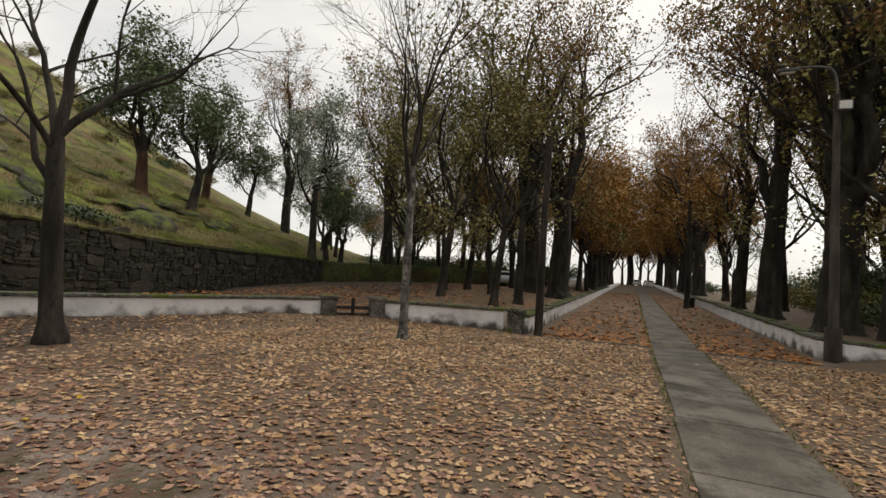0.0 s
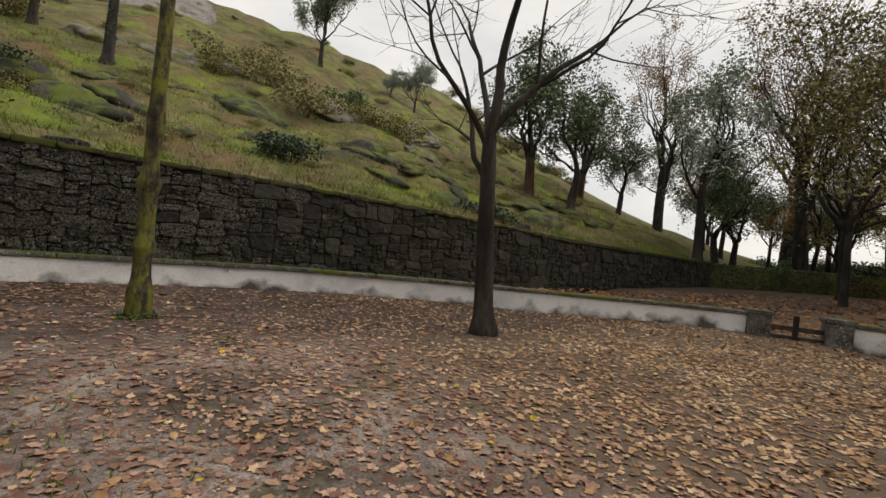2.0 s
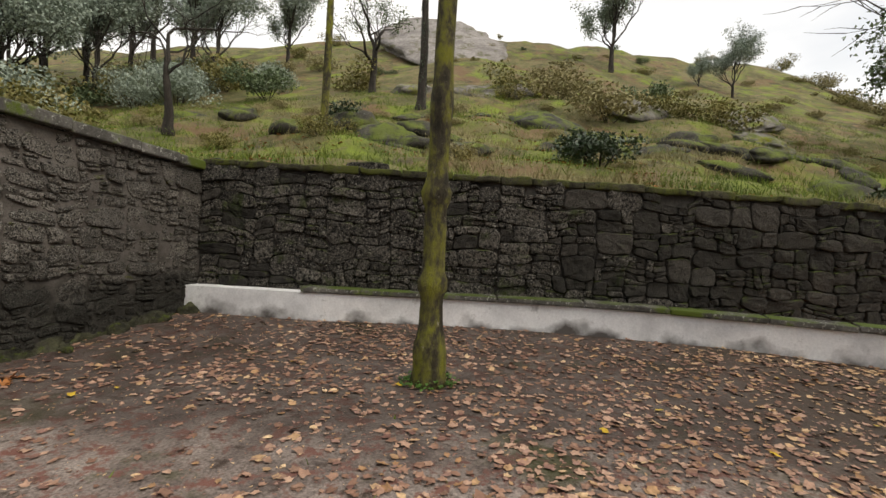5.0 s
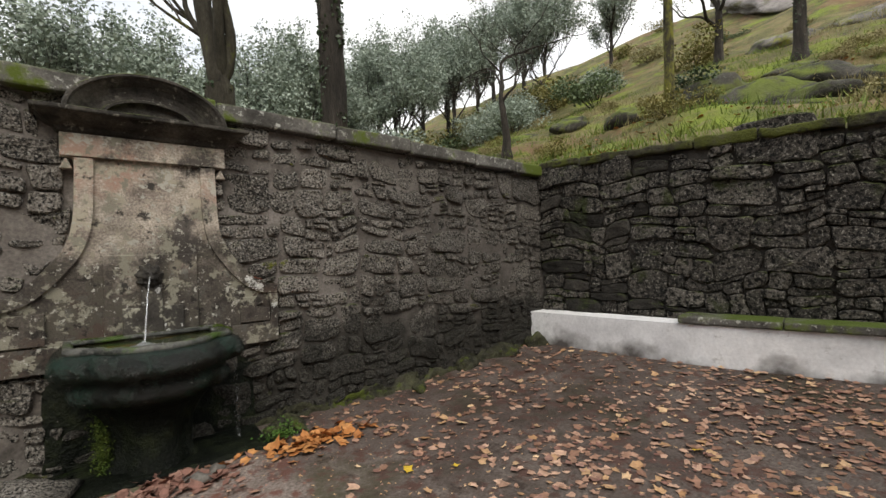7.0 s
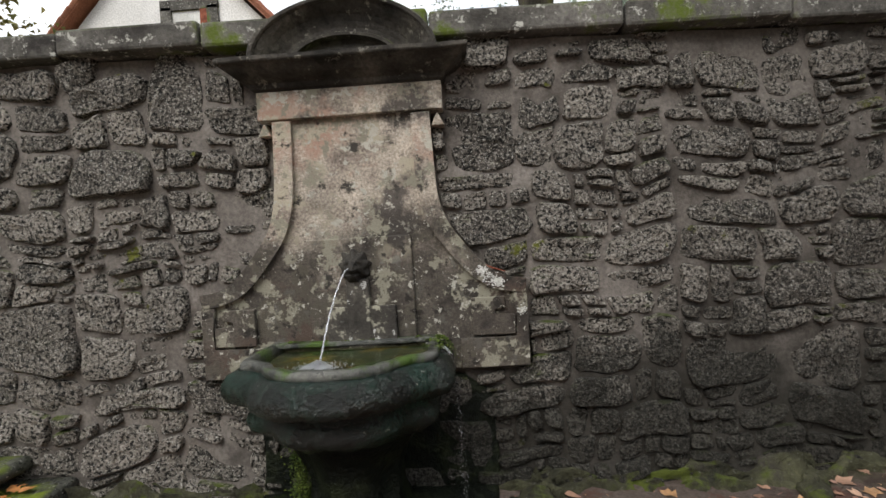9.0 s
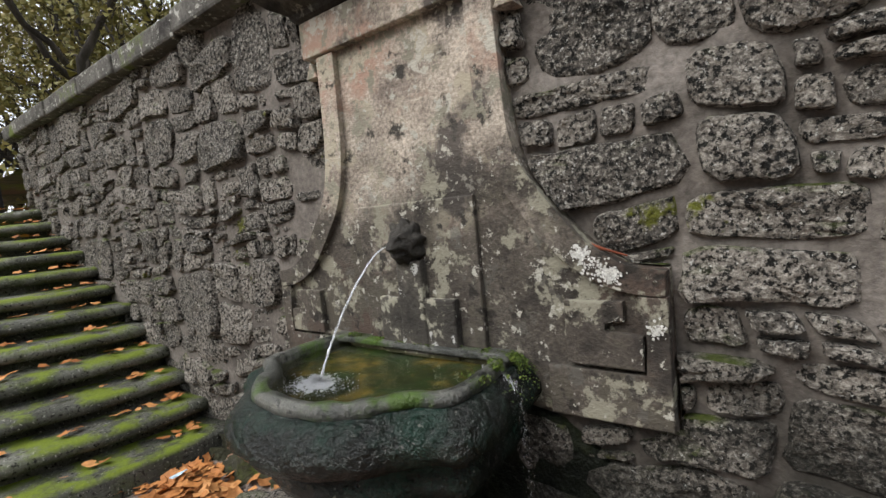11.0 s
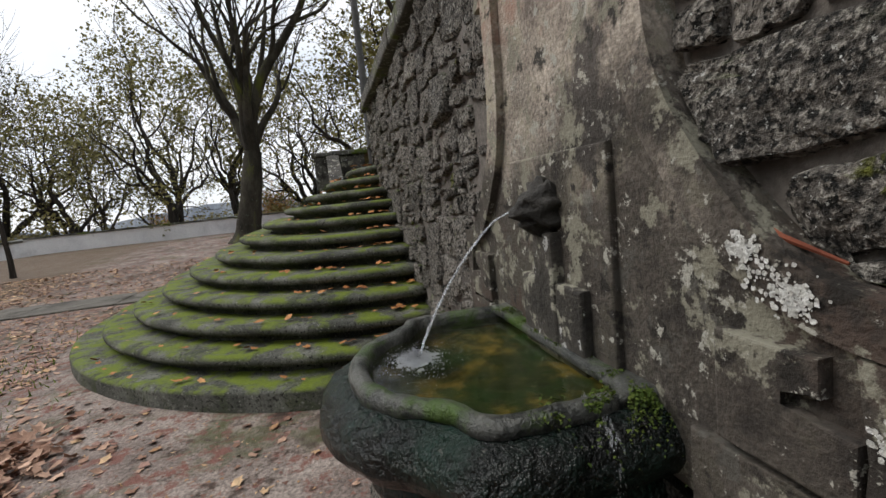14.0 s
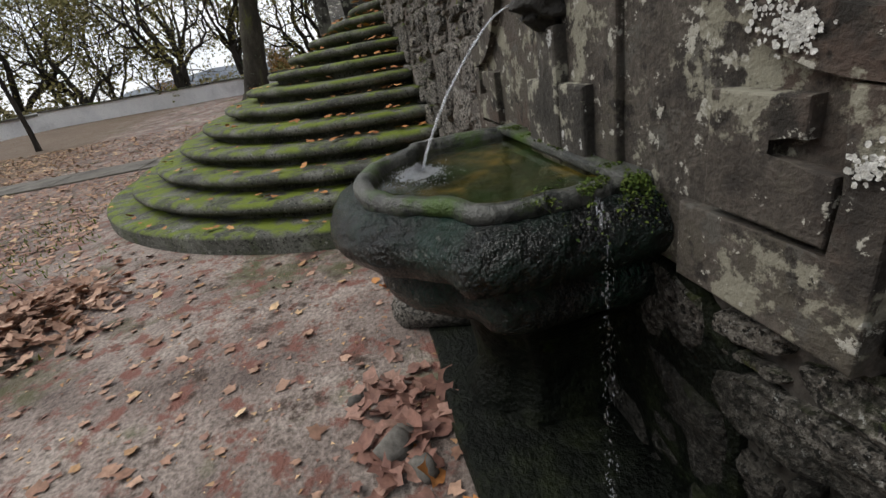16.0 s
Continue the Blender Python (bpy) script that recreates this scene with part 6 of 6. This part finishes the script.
# avenue and the ground behind the seat wall
av = []
while len(av) < 12000:
    y = 14.5 + rng.random() ** 1.8 * 45
    x = rng.uniform(-2.6, 4.5) if rng.random() < 0.45 else rng.uniform(-17, -3.5)
    if x < lerp(WAX, y) + 0.3 or 0.6 < x < 1.75 and rng.random() < 0.93:
        continue
    av.append((x, y, ground_z(x, y)))
for i in range(1600):
    y = rng.uniform(4, 14.5)
    bx = float(np.interp(y, [float(p[1]) for p in BENCH], [float(p[0]) for p in BENCH]))
    wx = lerp(WAX, y)
    if bx - 0.5 > wx + 0.3:
        x = rng.uniform(wx + 0.2, bx - 0.45)
        av.append((x, y, 0.22))
leaf_litter("avenue_leaves", av, "litter_orange", 5, 0.12, 0.22, "carpet of orange-brown leaves along the avenue")
hl = []
while len(hl) < 4200:
    y = rng.uniform(-14, 34)
    x = lerp(WAX, y) - 0.4 - rng.random() ** 1.5 * 14
    if noise.noise((x * 0.3, y * 0.3, 8)) > (0.0 if y < 14 else -0.4):
        hl.append((x, y, hill_z(x, y) + 0.02))
leaf_litter("slope_leaves", hl, "litter_orange", 6, 0.08, 0.18, "brown leaves lying in the hillside grass")
crumbs = []
while len(crumbs) < 26000:
    x, y = rng.uniform(-12.8, 4.5), rng.uniform(-4.9, 9)
    if inside_court(x, y):
        crumbs.append((x, y, ground_z(x, y) + 0.004))
quads("leaf_crumbs", crumbs[:14000], [rng.uniform(0.012, 0.045) for _ in range(14000)], M["litter_red"], None, 31, 0.9, "stuff", 0.7, "broken reddish leaf crumbs trodden into the earth", "leaves", 3)
quads("bark_crumbs", crumbs[14000:], [rng.uniform(0.01, 0.04) for _ in range(12000)], M["litter"], None, 32, 0.9, "stuff", 0.5, "pale bits of bark and leaf on the earth", "debris", 3)
# heaps and stray leaves
def heap(name, x, y, rx, ry, h, n, mat, seed, label):
    rng = random.Random(seed)
    sp = []
    for _ in range(n):
        a, b = rng.gauss(0, 0.45), rng.gauss(0, 0.45)
        g = math.exp(-(a * a + b * b) * 2.2)
        sp.append((x + a * rx, y + b * ry, ground_z(x, y) + h * g * rng.random()))
    return leaf_litter(name, sp, mat, seed, 0.07, 0.14, label, 0.3)


heap("leaf_heap", -5.95, -1.85, 0.75, 0.55, 0.16, 620, "litter_russet", 7, "raked heap of russet-brown leaves on the earth")
heap("leaf_heap", -6.25, -4.55, 0.55, 0.30, 0.12, 300, "litter_orange", 8, "drift of leaves at the foot of the steps")
heap("leaf_heap", -8.75, -4.25, 0.5, 0.25, 0.06, 150, "litter_orange", 9, "drift of orange leaves beside the basin")
heap("leaf_heap", -7.8, -4.22, 0.45, 0.22, 0.02, 110, "litter_red", 10, "wet red leaves at the foot of the basin")
stray, onstep = [], []
for _ in range(26):
    x, y = rng.uniform(-12, -3), rng.uniform(-3.5, 4)
    if inside_court(x, y):
        stray.append((x, y, ground_z(x, y) + 0.012))
leaf_litter("yellow_leaves", stray, "yellow", 11, 0.07, 0.13, "bright yellow leaves here and there on the ground")
for i in range(12):
    a, b = 4.42 - 0.26 * i - 0.005 * i * i, 4.12 - 0.335 * i
    for _ in range(20 - i):
        t = rng.random() ** 1.6 * 1.5
        o = 0.16 + rng.random() * 0.13
        onstep.append((SC[0] - (a - o) * math.cos(t), SC[1] + 0.1 + (b - o) * math.sin(t), 0.01 + 0.163 * i + 0.014))
    for _ in range(5):
        onstep.append((SC[0] - (a - rng.uniform(0.15, 0.3)), SC[1] + 0.1 + rng.uniform(0.03, 0.3), 0.01 + 0.163 * i + 0.02))
leaf_litter("step_leaves", onstep, "litter_orange", 12, 0.05, 0.12, "fallen leaves lying on the steps", 0.2)
weeds = []
for i in range(900):
    x, y = rng.gauss(-4.2, 1.6), rng.gauss(-0.6, 0.7)
    if inside_court(x, y):
        weeds.append((x, y, ground_z(x, y)))
for i in range(2600):
    x, y = rng.uniform(-9, 6), rng.uniform(-1, 13)
    if inside_court(x, y) and noise.noise((x * 0.6, y * 0.6, 2)) > 0.3:
        weeds.append((x, y, ground_z(x, y)))
for s in (-1, 1):
    for i in range(1500):
        y = rng.uniform(2, 45)
        weeds.append((1.18 + s * (0.62 + abs(rng.gauss(0, 0.05))), y, ground_z(1.2, y) - 0.01))
blades("court_grass", weeds, "grass", 9, 0.06, 0.008, "thin green grass and weeds in the earth")

# ---- footing of the fountain wall ----
def footing(x0, x1, reach, height, seed, label):
    """A rough ledge of bedded stones and moss along the foot of the wall."""
    bm = bmesh.new()
    loops = []
    n = int((x1 - x0) / 0.05)
    for i in range(n + 1):
        x = x0 + (x1 - x0) * i / n
        end = min(1.0, i / 4, (n - i) / 4)
        lump = abs(noise.noise((x * 2.3, seed, 1))) * 1.6 + 0.35
        r, h = reach * (0.5 + lump * 0.6) * (0.4 + 0.6 * end), height * lump * end
        g = ground_z(x, -4.8)
        row = []
        for k in range(9):
            f = k / 8
            y, z = -5.02 + r * f, g - 0.06 + (h + 0.06) * (1 - f ** 2.6)
            w = 0.07 * noise.noise((x * 8, f * 3, seed)) + 0.045 * noise.noise((x * 21, f * 7, seed)) + 0.02 * noise.noise((x * 50, f * 16, seed))
            row.append((x + 0.03 * noise.noise((x * 7, f * 4, seed + 5)), y + w * (k > 0), z + w))
        loops.append(row)
    loft(bm, loops, False)
    return part("footing", bm, M["mossy"], wall_b, label, True)


footing(-12.6, -8.45, 0.16, 0.12, 3, "mossy footing stones along the wall")
footing(-7.15, -5.6, 0.26, 0.16, 8, "thick green moss on the footing")
for i, (x, y, sx, sy, sz) in enumerate(((-12.35, -4.85, 0.16, 0.14, 0.16), (-11.7, -4.87, 0.24, 0.10, 0.13), (-11.1, -4.90, 0.20, 0.09, 0.14), (-10.3, -4.88, 0.22, 0.09, 0.09), (-8.72, -4.70, 0.20, 0.15, 0.10))):
    boulder("mossy_stone", x, y, sx, sy, sz, i + 71, M["mossy"], "moss-covered stone at the foot of the wall", 0.3, "footing stones", 3, ground_z(x, y) - 0.03)
boulder("flat_stone", -6.98, -4.55, 0.34, 0.22, 0.14, 85, M["stone"], "flat grey stone with mossy edge beside the basin", 0.3, "footing stones", 3, ground_z(-7, -4.55) - 0.02)
# little plants round the foot of the mossy tree
rngp = random.Random(14)
foot = []
for _ in range(150):
    a = rngp.uniform(-2.0, 2.6)
    r = 0.2 + abs(rngp.gauss(0, 0.06))
    foot.append((-10.4 + r * math.cos(a), -0.42 + r * math.sin(a), ground_z(-10.4, -0.4) + 0.02 + abs(rngp.gauss(0, 0.03))))
quads("ground_plants", foot, [rngp.uniform(0.03, 0.06) for _ in foot], M["fern"], None, 16, 0.6, "stuff", 0.8, "small green plants round the tree's foot", "plants")
# small fern beside the overflow
rngf = random.Random(4)
fern = [(-8.62 + rngf.gauss(0, 0.07), -4.52 + rngf.gauss(0, 0.05), ground_z(-8.6, -4.5) + 0.02 + abs(rngf.gauss(0, 0.05))) for _ in range(420)]
quads("small_fern", fern, [rngf.uniform(0.015, 0.035) for _ in fern], M["fern"], None, 6, 0.3, "stuff", 0.5, "bright green fern growing beside the overflow", "fern")
for i, (x, y, s) in enumerate(((-7.93, -4.18, 0.075), (-8.05, -4.27, 0.06), (-7.86, -4.24, 0.045), (-7.62, -4.05, 0.04))):
    boulder("loose_stone", x, y, s, s * 0.8, s * 0.7, i + 91, M["cobble"], "small broken grey stone lying on the earth", 0.2, "loose stones", 2, ground_z(x, y))
bm = bmesh.new()
box(bm, 0, 0, 0, 0.09, 0.05, 0.012, 0.004)
for v in bm.verts:
    v.co.z += 0.02 * noise.noise(v.co * 40)
ob = tagged(part("litter_scrap", bm, M["blueplastic"]), "crumpled pale blue scrap of litter among leaves", "litter")
ob.matrix_basis = pose(-6.15, -4.55, ground_z(-6.1, -4.5) + 0.12, 12, 20, 30)

# red twig lying on the fountain's shoulder
vs, fs = [], []
tube_rows(vs, fs, [Vector((XC - 0.68, FY - 0.012, 1.245)), Vector((XC - 0.78, FY - 0.008, 1.188)), Vector((XC - 0.88, FY - 0.01, 1.155))], [0.004, 0.006, 0.003], 5)
tagged(mesh_object("dry_twig", vs, fs, M["rust"]), "rusty red dry twig lying on the stone", "twig")

# ---- gate posts in the gap of the seat wall ----
gate = thing("timber_barrier", -8.6, 13.25, -0.1, "low dark timber barrier across the gap in the wall", "barrier")
for k, (zz, hh) in enumerate(((0.12, 0.13), (0.36, 0.11))):
    bm = bmesh.new()
    box(bm, 0, 0, zz, 1.42, 0.09, hh, 0.01, Matrix.Rotation(0.78, 4, "Z"))
    part("rail", bm, M["wood"], gate)
bm = bmesh.new()
box(bm, 0, 0, 0.30, 0.10, 0.11, 0.75, 0.012, Matrix.Rotation(0.78, 4, "Z"))
part("post", bm, M["wood"], gate)
for s, (x, y) in enumerate(((-9.2, 12.72), (-8.02, 13.82), (-3.35, 14.5), (6.9, 15.3))):
    bm = bmesh.new()
    box(bm, 0, 0, 0.32, 0.5, 0.5, 0.74, 0.03)
    box(bm, 0, 0, 0.72, 0.58, 0.58, 0.10, 0.02)
    ob = tagged(part("end_pier", bm, M["coping"]), "dark stone end block of the low wall", "pier", "wall piers")
    ob.matrix_basis = pose(x, y, -0.14, 0, 0, (45, 40, 4, 0)[s])


# ---- poles and lamps ----
def lamp_post(x, y, h, arm, name="street_lamp"):
    top = thing(name, x, y, ground_z(x, y), "tall grey tapered lamp post with curved arm and floodlight", "street lamp")
    vs, fs = [], []
    tube_rows(vs, fs, [Vector((0, 0, -0.2)), Vector((0, 0, 0.9)), Vector((0, 0, 0.91)), Vector((0, 0, h))], [0.20, 0.20, 0.12, 0.08], 14)
    mesh_object("pole", vs, fs, M["wood"], top, "", True)
    vs, fs = [], []
    tube_rows(vs, fs, [Vector(p) for p in spline([(0, 0, h - 0.1), (0, 0, h + 0.35), (-0.15, 0, h + 0.75), (-0.6, 0, h + 0.85), (-1.1, 0, h + 0.82)], 5)], [0.035] * 21, 8)
    mesh_object("arm", vs, fs, M["metal"], top, "", True)
    bm = bmesh.new()
    box(bm, -1.15, 0, h + 0.80, 0.5, 0.2, 0.1, 0.03)
    head = part("lamp_head", bm, M["metal"], top)
    bm = bmesh.new()
    box(bm, -1.15, 0, h + 0.735, 0.36, 0.14, 0.03, 0.01)
    part("lens", bm, M["lens"], head)
    bm = bmesh.new()
    box(bm, 0.14, -0.12, h - 0.35, 0.34, 0.10, 0.28, 0.02)
    fl = part("floodlight", bm, M["metal"], top)
    bm = bmesh.new()
    box(bm, 0.14, -0.175, h - 0.35, 0.28, 0.01, 0.22, 0.003)
    part("lens", bm, M["lens"], fl)
    return top


lamp_post(5.0, 15.55, 7.3, 1)
pole = thing("timber_pole", -2.62, 14.35, ground_z(-2.6, 14.3), "tall dark timber pole at the wall's end", "pole")
vs, fs = [], []
tube_rows(vs, fs, [Vector((0, 0, -0.2)), Vector((0, 0, 3)), Vector((0.05, 0, 6.2))], [0.13, 0.11, 0.09], 12)
mesh_object("shaft", vs, fs, M["bark"], pole, "", True)
pole2 = thing("lamp_pole", 1.5, -5.35, 1.6, "tall slim grey pole beyond the top of the steps", "pole")
vs, fs = [], []
tube_rows(vs, fs, [Vector((0, 0, -0.3)), Vector((0, 0, 4)), Vector((0, 0, 8.5))], [0.085, 0.075, 0.06], 12)
mesh_object("shaft", vs, fs, M["metal"], pole2, "", True)
bin_ = thing("litter_bin", 3.9, 38.0, ground_z(3.9, 38), "dark squat litter bin beside the wall", "bin")
bm = bmesh.new()
bmesh.ops.create_cone(bm, cap_ends=True, segments=18, radius1=0.24, radius2=0.29, depth=0.62, matrix=Matrix.Translation((0, 0, 0.31)))
part("body", bm, M["tyre"], bin_)
bm = bmesh.new()
bmesh.ops.create_cone(bm, cap_ends=True, segments=18, radius1=0.31, radius2=0.22, depth=0.1, matrix=Matrix.Translation((0, 0, 0.67)))
part("lid", bm, M["tyre"], bin_)
tr = thing("avenue_pole", 3.45, 36.0, ground_z(3.4, 36), "dark trunk-like pole beside the avenue wall", "pole")
vs, fs = [], []
tube_rows(vs, fs, [Vector((0, 0, -0.2)), Vector((0.05, 0, 3)), Vector((0, 0, 7.5))], [0.2, 0.16, 0.1], 10)
mesh_object("shaft", vs, fs, M["bark"], tr, "", True)


# ---- parapet at the head of the steps ----
head = tagged(new("parapet_south"), "stone parapet with moulded top at the head of the steps", "parapet", "", "structure")
bm = bmesh.new()
box(bm, 0.25, -4.75, 1.95, 0.42, 0.6, 0.55, 0.02)
part("parapet_block", bm, M["fount_low"], head)
bm = bmesh.new()
box(bm, 0.25, -4.75, 2.27, 0.52, 0.72, 0.09, 0.02)
part("parapet_cap", bm, M["coping"], head)
bm = bmesh.new()
slab(bm, [(-1.65, 1.5), (0.1, 1.5), (0.1, 2.22), (-0.3, 2.2)], -4.55, -4.33, 0.015)
part("side_wall", bm, M["fount_low"], head)
bm = bmesh.new()
box(bm, 0.0, -4.25, 1.9, 0.3, 0.3, 0.62, 0.02)
box(bm, 0.0, -4.25, 2.24, 0.38, 0.38, 0.08, 0.02)
part("end_pier", bm, M["coping"], head)


# ---- house behind the fountain wall ----
house = thing("house", -1.2, -15.2, 2.6, "white plastered house with clay-tiled gable roof", "house")
bm = bmesh.new()
slab(bm, [(-2.9, -0.6), (4.4, -0.6), (4.4, 4.3), (0.75, 8.2), (-2.9, 4.35)], -6.0, 0.0)
part("wall", bm, M["plaster"], house)
for s, e in ((-1, -3.25), (1, 4.75)):
    bm = bmesh.new()
    x0, z0, x1, z1 = 0.75, 8.35, e, 4.05
    loft(bm, [[(x0, 0.35, z0), (x1, 0.35, z1), (x1, 0.35, z1 + 0.16), (x0, 0.35, z0 + 0.16)], [(x0, -6.3, z0), (x1, -6.3, z1), (x1, -6.3, z1 + 0.16), (x0, -6.3, z0 + 0.16)]], True, True, True)
    roof = part("roof", bm, M["tile"], house)
    for i in range(16):
        f = (i + 0.5) / 16
        bm = bmesh.new()
        bmesh.ops.create_cone(bm, cap_ends=True, segments=8, radius1=0.11, radius2=0.09, depth=0.36, matrix=Matrix.Translation((x0 + (x1 - x0) * f, 0.3, z0 + (z1 - z0) * f + 0.16)) @ Matrix.Rotation(math.atan2(x1 - x0, z1 - z0), 4, "Y"))
        part("verge_tile", bm, M["tile"], roof)
bm = bmesh.new()
for bx, bz, sx, sz in ((-0.62, 4.75, 0.32, 2.0), (0.72, 4.75, 0.32, 2.0), (0.05, 5.8, 1.66, 0.3), (0.05, 3.7, 1.66, 0.2)):
    box(bm, bx, 0.03, bz, sx, 0.12, sz, 0.01)
win = part("window", bm, M["coping"], house, "stone-framed window with dark brown shutter")
bm = bmesh.new()
box(bm, -0.36, 0.06, 4.75, 0.2, 0.05, 1.8, 0.01)
part("shutter", bm, M["rust"], win)
bm = bmesh.new()
box(bm, 0.15, 0.01, 4.75, 0.85, 0.04, 1.8)
part("pane", bm, M["lens"], win)


# ---- parked cars ----
def car(x, y, turn, label):
    top = thing("parked_car", x, y, ground_z(x, y), label, "car", "parked cars")
    prof = [(-2.0, 0.35), (-2.05, 0.75), (-1.95, 0.95), (-1.6, 1.02), (-1.25, 1.42), (-0.6, 1.5), (0.35, 1.46), (1.05, 1.0), (1.85, 0.85), (2.02, 0.6), (2.0, 0.32)]
    bm = bmesh.new()
    loops = []
    for yy, k in ((-0.86, 0.93), (-0.80, 0.985), (-0.5, 1.0), (0.5, 1.0), (0.80, 0.985), (0.86, 0.93)):
        loops.append([(px * (1 if abs(yy) < 0.82 else 0.98), yy * (1 - 0.16 * max(0, pz - 0.95) / 0.5), 0.35 + (pz - 0.35) * k) for px, pz in prof])
    loft(bm, loops, True, True, True)
    body = part("body", bm, M["carpaint"], top, "white painted body", True)
    bm = bmesh.new()
    loft(bm, [[(-1.66, -0.62, 1.05), (-1.66, 0.62, 1.05), (-1.32, 0.56, 1.38), (-1.32, -0.56, 1.38)], [(-1.68, -0.62, 1.05), (-1.68, 0.62, 1.05), (-1.34, 0.56, 1.39), (-1.34, -0.56, 1.39)]], True, True, True)
    part("rear_window", bm, M["glass"], body)
    for s in (-1, 1):
        bm = bmesh.new()
        slab(bm, [(-1.2, 1.02), (0.9, 1.02), (0.32, 1.38), (-0.95, 1.4)], s * 0.80, s * 0.845)
        part("side_window", bm, M["glass"], body)
        bm = bmesh.new()
        box(bm, -2.02, s * 0.68, 0.82, 0.06, 0.22, 0.24, 0.02)
        part("tail_light", bm, M["red"], body)
        for wx in (-1.3, 1.3):
            bm = bmesh.new()
            bmesh.ops.create_cone(bm, cap_ends=True, segments=20, radius1=0.31, radius2=0.31, depth=0.2, matrix=Matrix.Translation((wx, s * 0.78, 0.31)) @ Matrix.Rotation(math.pi / 2, 4, "X"))
            wheel = part("wheel", bm, M["tyre"], top)
            bm = bmesh.new()
            bmesh.ops.create_cone(bm, cap_ends=True, segments=14, radius1=0.19, radius2=0.16, depth=0.04, matrix=Matrix.Translation((wx, s * 0.89, 0.31)) @ Matrix.Rotation(-s * math.pi / 2, 4, "X"))
            part("rim", bm, M["metal"], wheel)
    top.rotation_euler = (0, 0, radians(turn))
    return top


car(-12.3, 46.8, 104, "white hatchback parked on the leafy ground")
car(-9.5, 60.0, 100, "white car parked among the trees")
car(0.8, 116.0, 90, "white car standing at the end of the avenue")
car(3.2, 112.0, 100, "pale car standing at the end of the avenue")


# ---- the stones of the rubble walls ----
def plate_half(v):
    return float(np.interp(v, [0.6, 1.12, 1.13, 1.18, 1.26, 1.35, 1.45, 1.57, 1.72, 2.10, 2.12, 2.28, 2.30], [0.975, 0.975, 0.86, 0.765, 0.685, 0.615, 0.545, 0.50, 0.478, 0.468, 0.545, 0.545, 0.62]))


def in_plate(u, v, inset):
    return 0.57 < v < 2.5 and abs(u - PC) < plate_half(v) - inset


def on_b(u, v, d):
    """A place on the fountain wall; stones stop at the edge of the back plate."""
    if in_plate(u, v, 0.0):
        u = PC + math.copysign(plate_half(v) + 0.012, u - PC)
    return (u, -5.03 + d, v)


rng = random.Random(19)
cells = rubble_cells(-12.75, -0.26, -1.95, 2.60, rng, 0.10, 0.50, 1.75, 0.011)
cells = [c for c in cells if not in_plate(*middle(c), 0.05) and middle(c)[1] < top_b(middle(c)[0]) - 0.02]
order = sorted(range(len(cells)), key=lambda k: abs(middle(cells[k])[0] + 8.2))
rubble(wall_b, cells, rng, 0.048, on_b, set(order[:300]), "rough dark granite stones in grey mortar", ("stone", "stone_far"))
cells = rubble_cells(0.0, -0.1, 14.0, 2.62, rng, 0.12, 0.62, 1.8, 0.006)
cells += rubble_cells(14.0, -0.1, LEN_A[-1], 2.4, rng, 0.16, 0.8, 1.8, 0.006)
cells = [c for c in cells if 0.1 < middle(c)[1] + 0.4 * (middle(c)[0] > 12) and middle(c)[1] < lerp(TOP_A, on_a(middle(c)[0], 0, 0)[1]) - 0.1]
order = sorted(range(len(cells)), key=lambda k: abs(middle(cells[k])[0] - 3.4) + 8 * abs(noise.noise((k * 7.3, 0.4, 0.7))))
rubble(wall_a, cells, rng, 0.05, on_a, set(order[:290]), "rough dark granite stones of the west wall", ("stone_dark", "stone_darker_far"))
